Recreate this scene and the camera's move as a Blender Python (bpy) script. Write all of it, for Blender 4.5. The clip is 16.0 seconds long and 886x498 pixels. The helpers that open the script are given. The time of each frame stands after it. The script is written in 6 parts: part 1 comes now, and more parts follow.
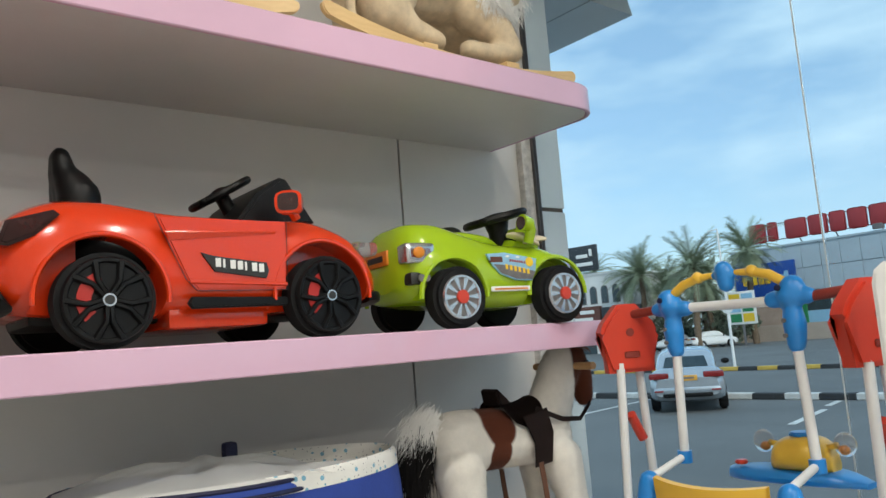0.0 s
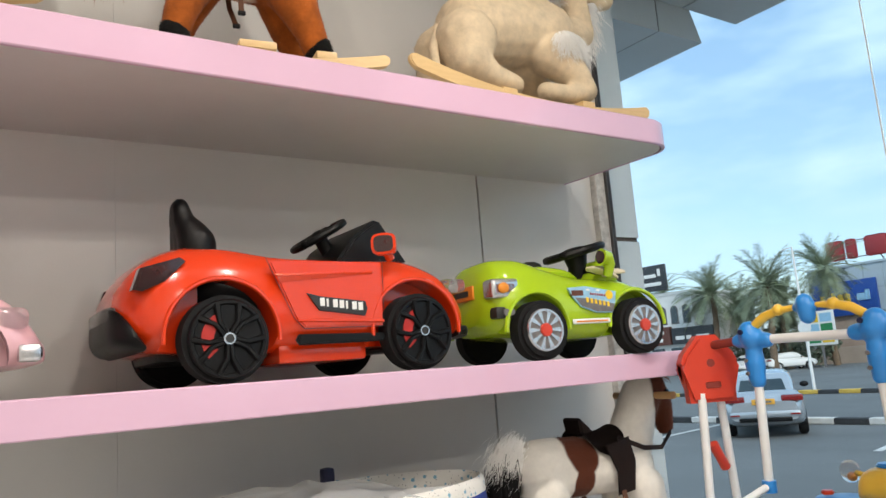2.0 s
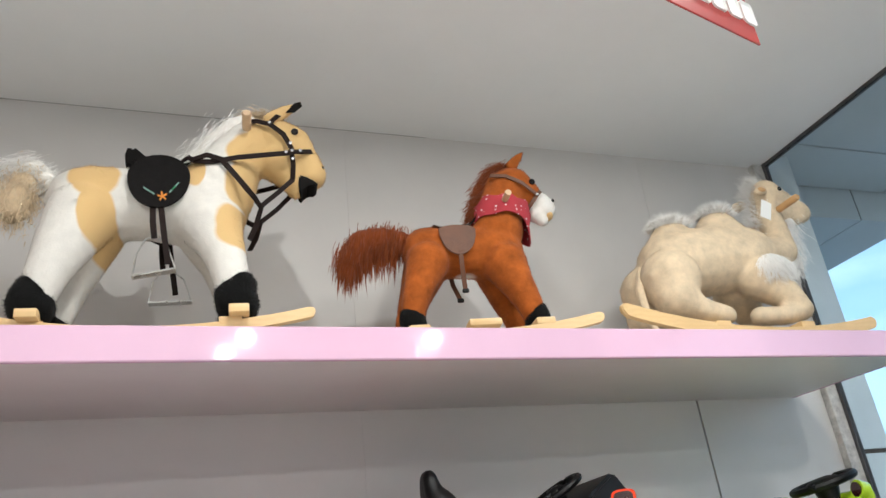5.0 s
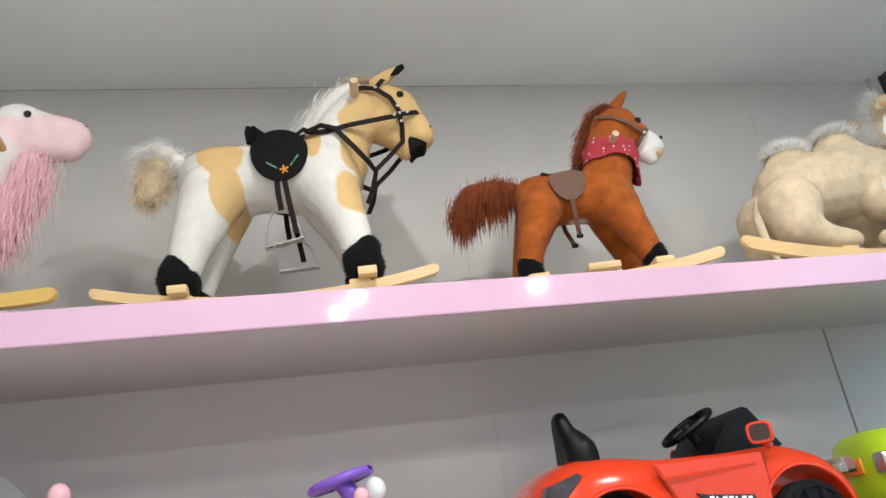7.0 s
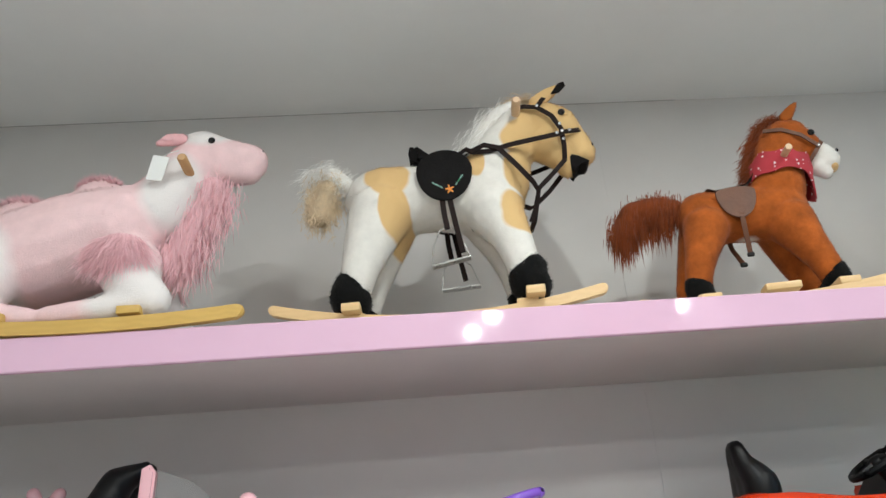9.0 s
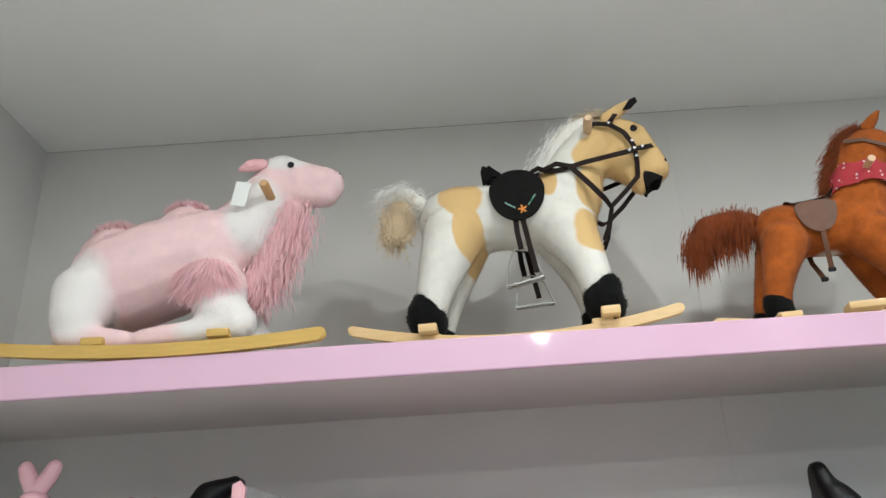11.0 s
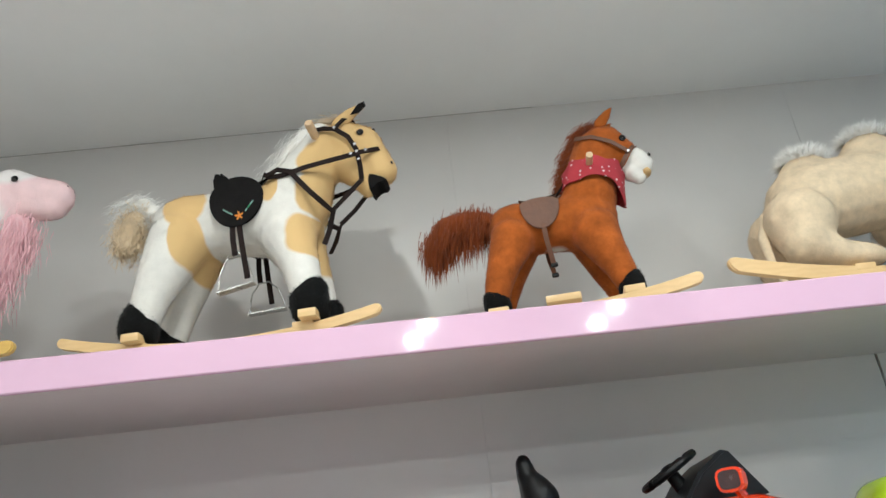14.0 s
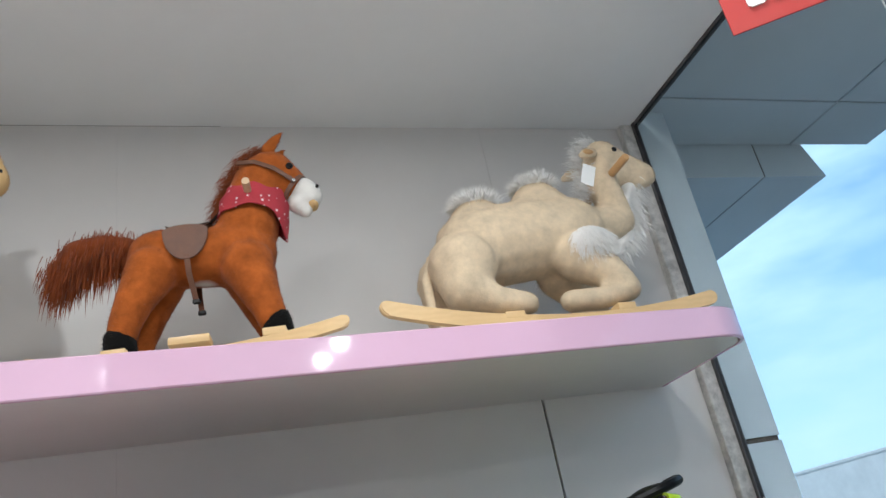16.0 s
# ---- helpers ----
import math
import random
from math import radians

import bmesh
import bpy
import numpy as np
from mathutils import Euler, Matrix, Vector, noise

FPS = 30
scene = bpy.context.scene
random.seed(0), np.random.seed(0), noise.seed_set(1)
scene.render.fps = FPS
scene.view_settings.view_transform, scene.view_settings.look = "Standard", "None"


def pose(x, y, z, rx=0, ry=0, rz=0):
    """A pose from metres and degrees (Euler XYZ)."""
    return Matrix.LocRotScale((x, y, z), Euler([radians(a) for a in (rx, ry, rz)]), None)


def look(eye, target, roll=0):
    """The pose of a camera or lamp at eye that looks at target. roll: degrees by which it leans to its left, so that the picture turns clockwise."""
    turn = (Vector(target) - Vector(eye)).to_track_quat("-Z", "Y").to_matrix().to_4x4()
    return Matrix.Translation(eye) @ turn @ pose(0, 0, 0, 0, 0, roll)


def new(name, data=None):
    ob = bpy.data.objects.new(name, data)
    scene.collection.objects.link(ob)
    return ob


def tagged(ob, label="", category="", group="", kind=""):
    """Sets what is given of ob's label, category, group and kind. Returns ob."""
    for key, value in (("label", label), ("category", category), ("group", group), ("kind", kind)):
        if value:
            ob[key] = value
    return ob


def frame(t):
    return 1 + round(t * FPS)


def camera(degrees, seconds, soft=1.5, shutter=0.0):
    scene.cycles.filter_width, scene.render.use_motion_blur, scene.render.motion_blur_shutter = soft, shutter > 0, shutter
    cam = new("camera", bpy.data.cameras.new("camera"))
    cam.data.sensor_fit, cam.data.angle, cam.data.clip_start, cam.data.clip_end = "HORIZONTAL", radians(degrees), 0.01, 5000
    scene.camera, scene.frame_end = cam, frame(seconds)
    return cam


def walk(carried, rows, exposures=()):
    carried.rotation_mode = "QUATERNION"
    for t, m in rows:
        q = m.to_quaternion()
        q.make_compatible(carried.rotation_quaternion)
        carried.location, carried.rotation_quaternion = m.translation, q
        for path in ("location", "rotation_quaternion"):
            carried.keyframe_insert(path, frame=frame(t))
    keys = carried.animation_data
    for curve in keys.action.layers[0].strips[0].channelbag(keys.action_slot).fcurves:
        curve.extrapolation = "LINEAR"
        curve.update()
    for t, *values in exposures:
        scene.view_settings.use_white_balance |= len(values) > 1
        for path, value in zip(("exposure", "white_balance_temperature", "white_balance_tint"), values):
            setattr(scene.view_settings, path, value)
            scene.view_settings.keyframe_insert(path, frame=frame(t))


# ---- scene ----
cam = camera(60.2, 16.0)
PATH = [
    (0, (1.172, 0.646, 1.398), (2.427, 2.182, 1.648), -4.4),
    (0.5, (1.139, 0.635, 1.391), (2.358, 2.202, 1.629), -4.2),
    (1, (1.126, 0.617, 1.395), (2.371, 2.165, 1.625), -4.5),
    (1.5, (1.072, 0.604, 1.408), (2.232, 2.208, 1.698), -3.9),
    (2, (1.05, 0.582, 1.43), (2.17, 2.209, 1.749), -4.5),
    (2.5, (1.03, 0.542, 1.501), (2.157, 2.123, 1.978), -7.4),
    (3, (1.0, 0.516, 1.527), (2.057, 2.1, 2.137), -8.4),
    (3.5, (0.975, 0.504, 1.548), (1.923, 2.119, 2.252), -8.4),
    (4, (0.945, 0.484, 1.572), (1.794, 2.122, 2.345), -8.2),
    (4.5, (0.925, 0.471, 1.575), (1.67, 2.133, 2.401), -7.7),
    (5, (0.889, 0.449, 1.576), (1.551, 2.135, 2.422), -7.0),
    (5.2, (0.869, 0.445, 1.575), (1.496, 2.14, 2.432), -6.5),
    (7.3, (0.767, 0.426, 1.581), (1.195, 2.233, 2.323), -8.8),
    (7.5, (0.738, 0.434, 1.577), (1.19, 2.237, 2.315), -9.6),
    (8, (0.727, 0.471, 1.588), (1.125, 2.281, 2.34), -8.2),
    (8.5, (0.697, 0.463, 1.593), (0.973, 2.268, 2.41), -6.4),
    (9, (0.658, 0.455, 1.599), (0.804, 2.269, 2.43), -5.0),
    (9.5, (0.624, 0.438, 1.608), (0.663, 2.247, 2.46), -4.1),
    (9.7, (0.62, 0.429, 1.6), (0.61, 2.231, 2.468), -3.2),
    (11.8, (0.656, 0.382, 1.688), (0.641, 2.214, 2.491), -3.7),
    (12, (0.691, 0.436, 1.591), (0.75, 2.223, 2.488), -4.3),
    (12.5, (0.836, 0.378, 1.652), (0.895, 2.21, 2.452), -4.2),
    (13, (1.09, 0.483, 1.571), (1.024, 2.248, 2.51), -2.9),
    (13.5, (1.26, 0.481, 1.619), (1.246, 2.277, 2.5), -8.0),
    (14, (1.385, 0.404, 1.581), (1.438, 2.218, 2.422), -6.4),
    (14.5, (1.524, 0.39, 1.553), (1.756, 2.192, 2.39), -6.1),
    (15, (1.652, 0.441, 1.58), (2.052, 2.205, 2.433), -8.9),
    (15.5, (1.749, 0.484, 1.59), (2.278, 2.209, 2.453), -10.4),
    (16, (1.784, 0.553, 1.633), (2.404, 2.261, 2.468), -11.2),
]
EXPOSURES = [(0.0, 0.30, 6800, 3), (2.0, 0.60, 7050, 8), (3.5, 0.48, 6800, 13), (4.5, 0.76, 6400, 6), (7.5, 0.70, 6200, 3), (9.0, 0.56, 6150, 1), (13.0, 0.58, 6100, -1), (15.0, 0.72, 6050, 2), (16.0, 0.46, 6000, 5)]
walk(cam, [(t, look(eye, target, roll)) for t, eye, target, roll in PATH], EXPOSURES)

# ---- light ----
world = bpy.data.worlds.new("world")
scene.world = world
world.use_nodes = True
wn, wl = world.node_tree.nodes, world.node_tree.links
wn.clear()
w_out = wn.new("ShaderNodeOutputWorld")
w_bg = wn.new("ShaderNodeBackground")
w_sky = wn.new("ShaderNodeTexSky")
w_sky.sky_type = "NISHITA"
w_sky.sun_disc = False
w_sky.sun_elevation = radians(28)
w_sky.sun_rotation = radians(200)
w_sky.air_density, w_sky.dust_density, w_sky.ozone_density = 1.0, 1.2, 2.0
w_tc = wn.new("ShaderNodeTexCoord")
w_map = wn.new("ShaderNodeMapping")
w_map.inputs["Scale"].default_value = (1.0, 1.0, 3.2)
w_no = wn.new("ShaderNodeTexNoise")
w_no.inputs["Scale"].default_value = 3.4
w_no.inputs["Detail"].default_value = 7.0
w_no.inputs["Roughness"].default_value = 0.5
w_ramp = wn.new("ShaderNodeValToRGB")
w_ramp.color_ramp.elements[0].position, w_ramp.color_ramp.elements[0].color = 0.34, (0.45, 0.45, 0.45, 1)
w_ramp.color_ramp.elements[1].position, w_ramp.color_ramp.elements[1].color = 0.68, (0.95, 0.95, 0.95, 1)
w_mix = wn.new("ShaderNodeMixRGB")
w_mix.inputs["Color2"].default_value = (1.4, 2.65, 4.2, 1)
wl.new(w_tc.outputs["Generated"], w_map.inputs["Vector"])
wl.new(w_map.outputs["Vector"], w_no.inputs["Vector"])
wl.new(w_no.outputs["Fac"], w_ramp.inputs["Fac"])
wl.new(w_ramp.outputs["Color"], w_mix.inputs["Fac"])
wl.new(w_sky.outputs["Color"], w_mix.inputs["Color1"])
wl.new(w_bg.outputs["Background"], w_out.inputs["Surface"])
w_ramp2 = wn.new("ShaderNodeValToRGB")
w_ramp2.color_ramp.elements[0].position, w_ramp2.color_ramp.elements[0].color = 0.40, (0, 0, 0, 1)
w_ramp2.color_ramp.elements[1].position, w_ramp2.color_ramp.elements[1].color = 0.66, (0.8, 0.8, 0.8, 1)
w_mix2 = wn.new("ShaderNodeMixRGB")
w_mix2.inputs["Color2"].default_value = (3.5, 4.7, 5.8, 1)
wl.new(w_no.outputs["Fac"], w_ramp2.inputs["Fac"])
wl.new(w_ramp2.outputs["Color"], w_mix2.inputs["Fac"])
wl.new(w_mix.outputs["Color"], w_mix2.inputs["Color1"])
wl.new(w_mix2.outputs["Color"], w_bg.inputs["Color"])
w_bg.inputs["Strength"].default_value = 0.17

sun_data = bpy.data.lights.new("sun", "SUN")
sun_data.energy, sun_data.angle, sun_data.color = 1.0, radians(12), (1.0, 0.95, 0.88)
sun = new("sun", sun_data)
sun.matrix_world = look((0, 0, 30), (14, 20, 10))

LAMP_POWER = 27.5


# ---- materials ----
def mat(name, color, rough=0.5, metal=0.0, var=0.12, scale=6.0, bump=0.0, bscale=60.0, coat=0.0, sheen=0.0, trans=0.0, spec=0.5, island=0.0):
    """Principled surface with large and fine variation of its colour, and fine relief."""
    m = bpy.data.materials.new(name)
    m.use_nodes = True
    n, l = m.node_tree.nodes, m.node_tree.links
    p = n["Principled BSDF"]
    p.inputs["Roughness"].default_value = rough
    p.inputs["Metallic"].default_value = metal
    p.inputs["Coat Weight"].default_value = coat
    p.inputs["Coat Roughness"].default_value = 0.04
    p.inputs["Sheen Weight"].default_value = sheen
    p.inputs["Sheen Roughness"].default_value = 0.5
    p.inputs["Transmission Weight"].default_value = trans
    p.inputs["Specular IOR Level"].default_value = spec
    tc = n.new("ShaderNodeTexCoord")
    no = n.new("ShaderNodeTexNoise")
    no.inputs["Scale"].default_value = scale
    no.inputs["Detail"].default_value = 8.0
    no.inputs["Roughness"].default_value = 0.65
    l.new(tc.outputs["Object"], no.inputs["Vector"])
    mix = n.new("ShaderNodeMixRGB")
    c = Vector(color[:3])
    mix.inputs["Color1"].default_value = (*(c * (1 - var)), 1)
    mix.inputs["Color2"].default_value = (*[min(1.0, v * (1 + var)) for v in c], 1)
    mr = n.new("ShaderNodeMapRange")
    mr.inputs["From Min"].default_value, mr.inputs["From Max"].default_value = 0.3, 0.7
    l.new(no.outputs["Fac"], mr.inputs["Value"])
    fac = mr.outputs["Result"]
    if island:
        gi = n.new("ShaderNodeNewGeometry")
        mx = n.new("ShaderNodeMath")
        mx.operation = "MULTIPLY_ADD"
        mx.inputs[1].default_value = island
        l.new(gi.outputs["Random Per Island"], mx.inputs[0])
        l.new(fac, mx.inputs[2])
        fac = mx.outputs[0]
    l.new(fac, mix.inputs["Fac"])
    l.new(mix.outputs["Color"], p.inputs["Base Color"])
    mr2 = n.new("ShaderNodeMapRange")
    mr2.inputs["To Min"].default_value, mr2.inputs["To Max"].default_value = max(0.02, rough * 0.85), min(1, rough * 1.15)
    l.new(no.outputs["Fac"], mr2.inputs["Value"])
    l.new(mr2.outputs["Result"], p.inputs["Roughness"])
    if bump:
        n2 = n.new("ShaderNodeTexNoise")
        n2.inputs["Scale"].default_value = bscale
        n2.inputs["Detail"].default_value = 4.0
        l.new(tc.outputs["Object"], n2.inputs["Vector"])
        bp = n.new("ShaderNodeBump")
        bp.inputs["Strength"].default_value = bump
        bp.inputs["Distance"].default_value = 0.004
        l.new(n2.outputs["Fac"], bp.inputs["Height"])
        l.new(bp.outputs["Normal"], p.inputs["Normal"])
    return m


def base_mix(m, color, mask):
    """Lay another colour over the base colour of m where the value socket mask is 1."""
    n, l = m.node_tree.nodes, m.node_tree.links
    p = n["Principled BSDF"]
    old = p.inputs["Base Color"].links[0].from_socket
    mx = n.new("ShaderNodeMixRGB")
    l.new(mask, mx.inputs["Fac"])
    l.new(old, mx.inputs["Color1"])
    mx.inputs["Color2"].default_value = (*color, 1)
    l.new(mx.outputs["Color"], p.inputs["Base Color"])


def patches(m, color, spots, wobble=0.05, edge=0.012):
    """Cloth patches of another colour: wavy-edged ellipsoids (x, z, rx, rz) seen from the side, in object coordinates."""
    n, l = m.node_tree.nodes, m.node_tree.links
    tc = n.new("ShaderNodeTexCoord")
    no = n.new("ShaderNodeTexNoise")
    no.inputs["Scale"].default_value = 9.0
    no.inputs["Detail"].default_value = 2.0
    l.new(tc.outputs["Object"], no.inputs["Vector"])
    total = None
    for x, z, rx, rz in spots:
        mp = n.new("ShaderNodeMapping")
        mp.vector_type = "POINT"
        mp.inputs["Scale"].default_value = (1 / rx, 0, 1 / rz)
        mp.inputs["Location"].default_value = (-x / rx, 0, -z / rz)
        l.new(tc.outputs["Object"], mp.inputs["Vector"])
        ln = n.new("ShaderNodeVectorMath")
        ln.operation = "LENGTH"
        l.new(mp.outputs["Vector"], ln.inputs[0])
        ad = n.new("ShaderNodeMath")
        ad.operation = "MULTIPLY_ADD"
        ad.inputs[1].default_value = wobble * 20
        l.new(no.outputs["Fac"], ad.inputs[0])
        l.new(ln.outputs["Value"], ad.inputs[2])
        mr = n.new("ShaderNodeMapRange")
        c = 1.0 + wobble * 10
        mr.inputs["From Min"].default_value, mr.inputs["From Max"].default_value = c + edge * 4, c - edge * 4
        l.new(ad.outputs[0], mr.inputs["Value"])
        if total is None:
            total = mr.outputs["Result"]
        else:
            mxm = n.new("ShaderNodeMath")
            mxm.operation = "MAXIMUM"
            l.new(total, mxm.inputs[0])
            l.new(mr.outputs["Result"], mxm.inputs[1])
            total = mxm.outputs[0]
    base_mix(m, color, total)
    return m


def dots(m, color, scale, size, second=None):
    """Printed dots of one colour, and of a second one between them."""
    n, l = m.node_tree.nodes, m.node_tree.links
    tc = n.new("ShaderNodeTexCoord")
    for k, (col, sc, sz) in enumerate([(color, scale, size)] + ([second] if second else [])):
        vo = n.new("ShaderNodeTexVoronoi")
        vo.inputs["Scale"].default_value = sc
        vo.inputs["Randomness"].default_value = 0.55
        l.new(tc.outputs["Object"], vo.inputs["Vector"])
        lt = n.new("ShaderNodeMath")
        lt.operation = "LESS_THAN"
        lt.inputs[1].default_value = sz
        l.new(vo.outputs["Distance"], lt.inputs[0])
        base_mix(m, col, lt.outputs[0])
    return m


def stripes(m, axis, period, width, depth_col, strength=0.5):
    """Faint lines across one axis, such as sheet joints or wood grain."""
    n, l = m.node_tree.nodes, m.node_tree.links
    tc = n.new("ShaderNodeTexCoord")
    wv = n.new("ShaderNodeTexWave")
    wv.bands_direction = axis
    wv.inputs["Scale"].default_value = period
    wv.inputs["Distortion"].default_value = width
    wv.inputs["Detail"].default_value = 3.0
    l.new(tc.outputs["Object"], wv.inputs["Vector"])
    mu = n.new("ShaderNodeMath")
    mu.operation = "MULTIPLY"
    mu.inputs[1].default_value = strength
    l.new(wv.outputs["Fac"], mu.inputs[0])
    base_mix(m, depth_col, mu.outputs[0])
    return m


M = {}
M["wall"] = mat("white_wall_paint", (0.69, 0.665, 0.64), 0.38, var=0.04, scale=1.6, bump=0.05, bscale=140)
M["ceiling"] = mat("ceiling_paint", (0.90, 0.895, 0.88), 0.6, var=0.03, scale=1.2, bump=0.06, bscale=90)
# dark taupe chosen to weaken light bounced onto the shelf fronts
M["bouncewall"] = mat("bounce_cutting_wall_paint", (0.34, 0.32, 0.30), 0.6, var=0.15, scale=1.4, bump=0.05, bscale=90)
M["joint"] = mat("dark_joint", (0.07, 0.055, 0.045), 0.8, var=0.3, scale=20)
M["pink"] = mat("glossy_pink_lacquer", (0.73, 0.475, 0.62), 0.05, var=0.03, scale=2.0, bump=0.012, bscale=14, coat=0.0)
M["shelf"] = mat("white_shelf_laminate", (0.62, 0.59, 0.57), 0.35, var=0.05, scale=2.5, bump=0.03)
M["floor"] = mat("floor_tile", (0.60, 0.585, 0.56), 0.25, var=0.08, scale=2.0)
M["crack"] = mat("hairline_crack", (0.30, 0.28, 0.26), 0.8, var=0.3, scale=9)
M["frame"] = mat("dark_window_frame", (0.075, 0.07, 0.07), 0.4, var=0.3, scale=12)
M["sealant"] = mat("dirty_sealant", (0.60, 0.58, 0.55), 0.7, var=0.35, scale=22, bump=0.3, bscale=50)
M["cladding"] = mat("grey_composite_cladding", (0.47, 0.52, 0.54), 0.35, var=0.06, scale=1.5)
M["rubber"] = mat("black_rubber", (0.009, 0.009, 0.010), 0.75, var=0.3, scale=30, bump=0.2, bscale=80, spec=0.25)
M["blackplastic"] = mat("black_plastic", (0.005, 0.005, 0.0055), 0.40, var=0.3, scale=20, bump=0.04, bscale=200, spec=0.22)
M["redplastic"] = mat("glossy_orange_red_plastic", (0.72, 0.045, 0.007), 0.20, var=0.03, scale=4, coat=0.55, spec=0.35)
M["greenplastic"] = mat("lime_green_plastic", (0.38, 0.56, 0.02), 0.17, var=0.04, scale=4, coat=0.25, spec=0.4)
M["pinkplastic"] = mat("pale_pink_plastic", (0.82, 0.47, 0.52), 0.25, var=0.04, scale=4, coat=0.4)
M["purple"] = mat("purple_plastic", (0.22, 0.10, 0.55), 0.28, var=0.05, scale=8)
M["chrome"] = mat("silver_plastic", (0.62, 0.62, 0.64), 0.25, metal=0.9, var=0.08, scale=30)
M["steel"] = mat("steel_wire", (0.55, 0.54, 0.52), 0.28, metal=1.0, var=0.1, scale=40)
M["smoke"] = mat("smoked_lamp_glass", (0.035, 0.01, 0.01), 0.1, var=0.4, scale=20, coat=0.6)
M["lampred"] = mat("clear_red_lamp", (0.34, 0.045, 0.03), 0.12, var=0.35, scale=26, coat=0.5)
M["padding"] = mat("cream_foam_wrap", (0.66, 0.58, 0.44), 0.8, var=0.14, scale=24, bump=0.3, bscale=60)
M["caliper"] = mat("red_caliper_paint", (0.45, 0.02, 0.015), 0.4, var=0.1)
M["whiteprint"] = mat("white_print", (0.82, 0.82, 0.80), 0.45, var=0.04)
M["blackprint"] = mat("black_print", (0.02, 0.02, 0.02), 0.45, var=0.1)
M["yellowprint"] = mat("yellow_print", (0.85, 0.55, 0.03), 0.45, var=0.06)
M["orangeprint"] = mat("orange_print", (0.75, 0.25, 0.02), 0.45, var=0.06)
M["skyprint"] = mat("sky_blue_print", (0.30, 0.55, 0.75), 0.45, var=0.2, scale=30)
M["greyprint"] = mat("grey_print", (0.16, 0.15, 0.15), 0.45, var=0.3, scale=40)
M["wood"] = stripes(mat("pale_lacquered_wood", (0.74, 0.51, 0.25), 0.38, var=0.07, scale=5, bump=0.05, bscale=40), "Z", 18, 6, (0.62, 0.40, 0.18), 0.25)
M["woodgold"] = stripes(mat("golden_lacquered_wood", (0.62, 0.40, 0.11), 0.32, var=0.08, scale=5, bump=0.05, bscale=40), "Z", 18, 6, (0.50, 0.30, 0.08), 0.25)
M["dowel"] = mat("turned_wood", (0.52, 0.30, 0.13), 0.45, var=0.12, scale=14)
M["paledowel"] = mat("pale_turned_wood", (0.62, 0.43, 0.26), 0.45, var=0.10, scale=14)
M["leafthread"] = mat("pale_green_thread", (0.22, 0.38, 0.32), 0.8, var=0.1, scale=40)
M["sock"] = mat("black_plush", (0.006, 0.006, 0.006), 0.95, var=0.3, scale=60, bump=0.6, bscale=220, sheen=0.06, spec=0.1)
PL = dict(rough=0.92, scale=22, bump=0.35, bscale=240, sheen=0.08, spec=0.12)
M["whiteplush"] = mat("white_plush", (0.80, 0.77, 0.72), var=0.07, **PL)
M["tanplush"] = mat("tan_plush", (0.70, 0.47, 0.22), var=0.10, **PL)
M["brownplush"] = mat("rust_brown_plush", (0.36, 0.095, 0.016), var=0.16, **PL)
M["camelplush"] = mat("cream_plush", (0.69, 0.555, 0.385), var=0.17, **PL)
M["pinkplush"] = mat("pink_plush", (0.86, 0.50, 0.52), var=0.07, **PL)
M["rosefur"] = mat("rose_long_fur", (0.92, 0.60, 0.64), var=0.06, rough=0.9, scale=30, sheen=0.2, spec=0.15, island=0.3)
M["whitefur"] = mat("white_long_fur", (0.95, 0.93, 0.90), var=0.05, rough=0.9, scale=30, sheen=0.2, spec=0.15, island=0.3)
M["tanfur"] = mat("straw_long_fur", (0.70, 0.56, 0.38), var=0.16, rough=0.9, scale=30, sheen=0.2, spec=0.15, island=0.3)
M["brownfur"] = mat("dark_rust_long_fur", (0.22, 0.050, 0.012), var=0.30, rough=0.85, scale=30, sheen=0.15, spec=0.2, island=0.4)
M["blackfur"] = mat("black_long_fur", (0.008, 0.007, 0.007), var=0.3, rough=0.8, scale=30, spec=0.3)
for key in ("rosefur", "whitefur", "tanfur", "brownfur"):
    fn, fl = M[key].node_tree.nodes, M[key].node_tree.links
    fp = fn["Principled BSDF"]
    tl = fn.new("ShaderNodeBsdfTranslucent")
    ms = fn.new("ShaderNodeMixShader")
    ms.inputs["Fac"].default_value = 0.2
    fl.new(fp.inputs["Base Color"].links[0].from_socket, tl.inputs["Color"])
    fl.new(fp.outputs["BSDF"], ms.inputs[1])
    fl.new(tl.outputs["BSDF"], ms.inputs[2])
    fl.new(ms.outputs["Shader"], fn["Material Output"].inputs["Surface"])
M["strap"] = mat("dark_brown_strap", (0.012, 0.006, 0.005), 0.75, spec=0.2, var=0.25, scale=30, bump=0.2, bscale=120)
M["felt"] = mat("black_felt", (0.010, 0.009, 0.009), 0.95, var=0.25, scale=40, bump=0.3, bscale=200, spec=0.1)
M["leather"] = mat("brown_leatherette", (0.13, 0.052, 0.026), 0.55, var=0.2, scale=18, bump=0.3, bscale=120)
M["scarf"] = dots(mat("red_bandana_cloth", (0.42, 0.035, 0.05), 0.85, var=0.12, scale=12, bump=0.3, bscale=90), (0.75, 0.62, 0.62), 52, 0.20)
M["eye"] = mat("black_glass_eye", (0.01, 0.008, 0.008), 0.08, var=0.2)
M["tag"] = mat("white_card", (0.82, 0.82, 0.80), 0.6, var=0.04)
M["blueplastic"] = mat("blue_plastic", (0.02, 0.24, 0.66), 0.3, var=0.05, scale=8, coat=0.2)
M["yellowplastic"] = mat("yellow_plastic", (0.86, 0.52, 0.06), 0.32, var=0.05, scale=6, coat=0.2)
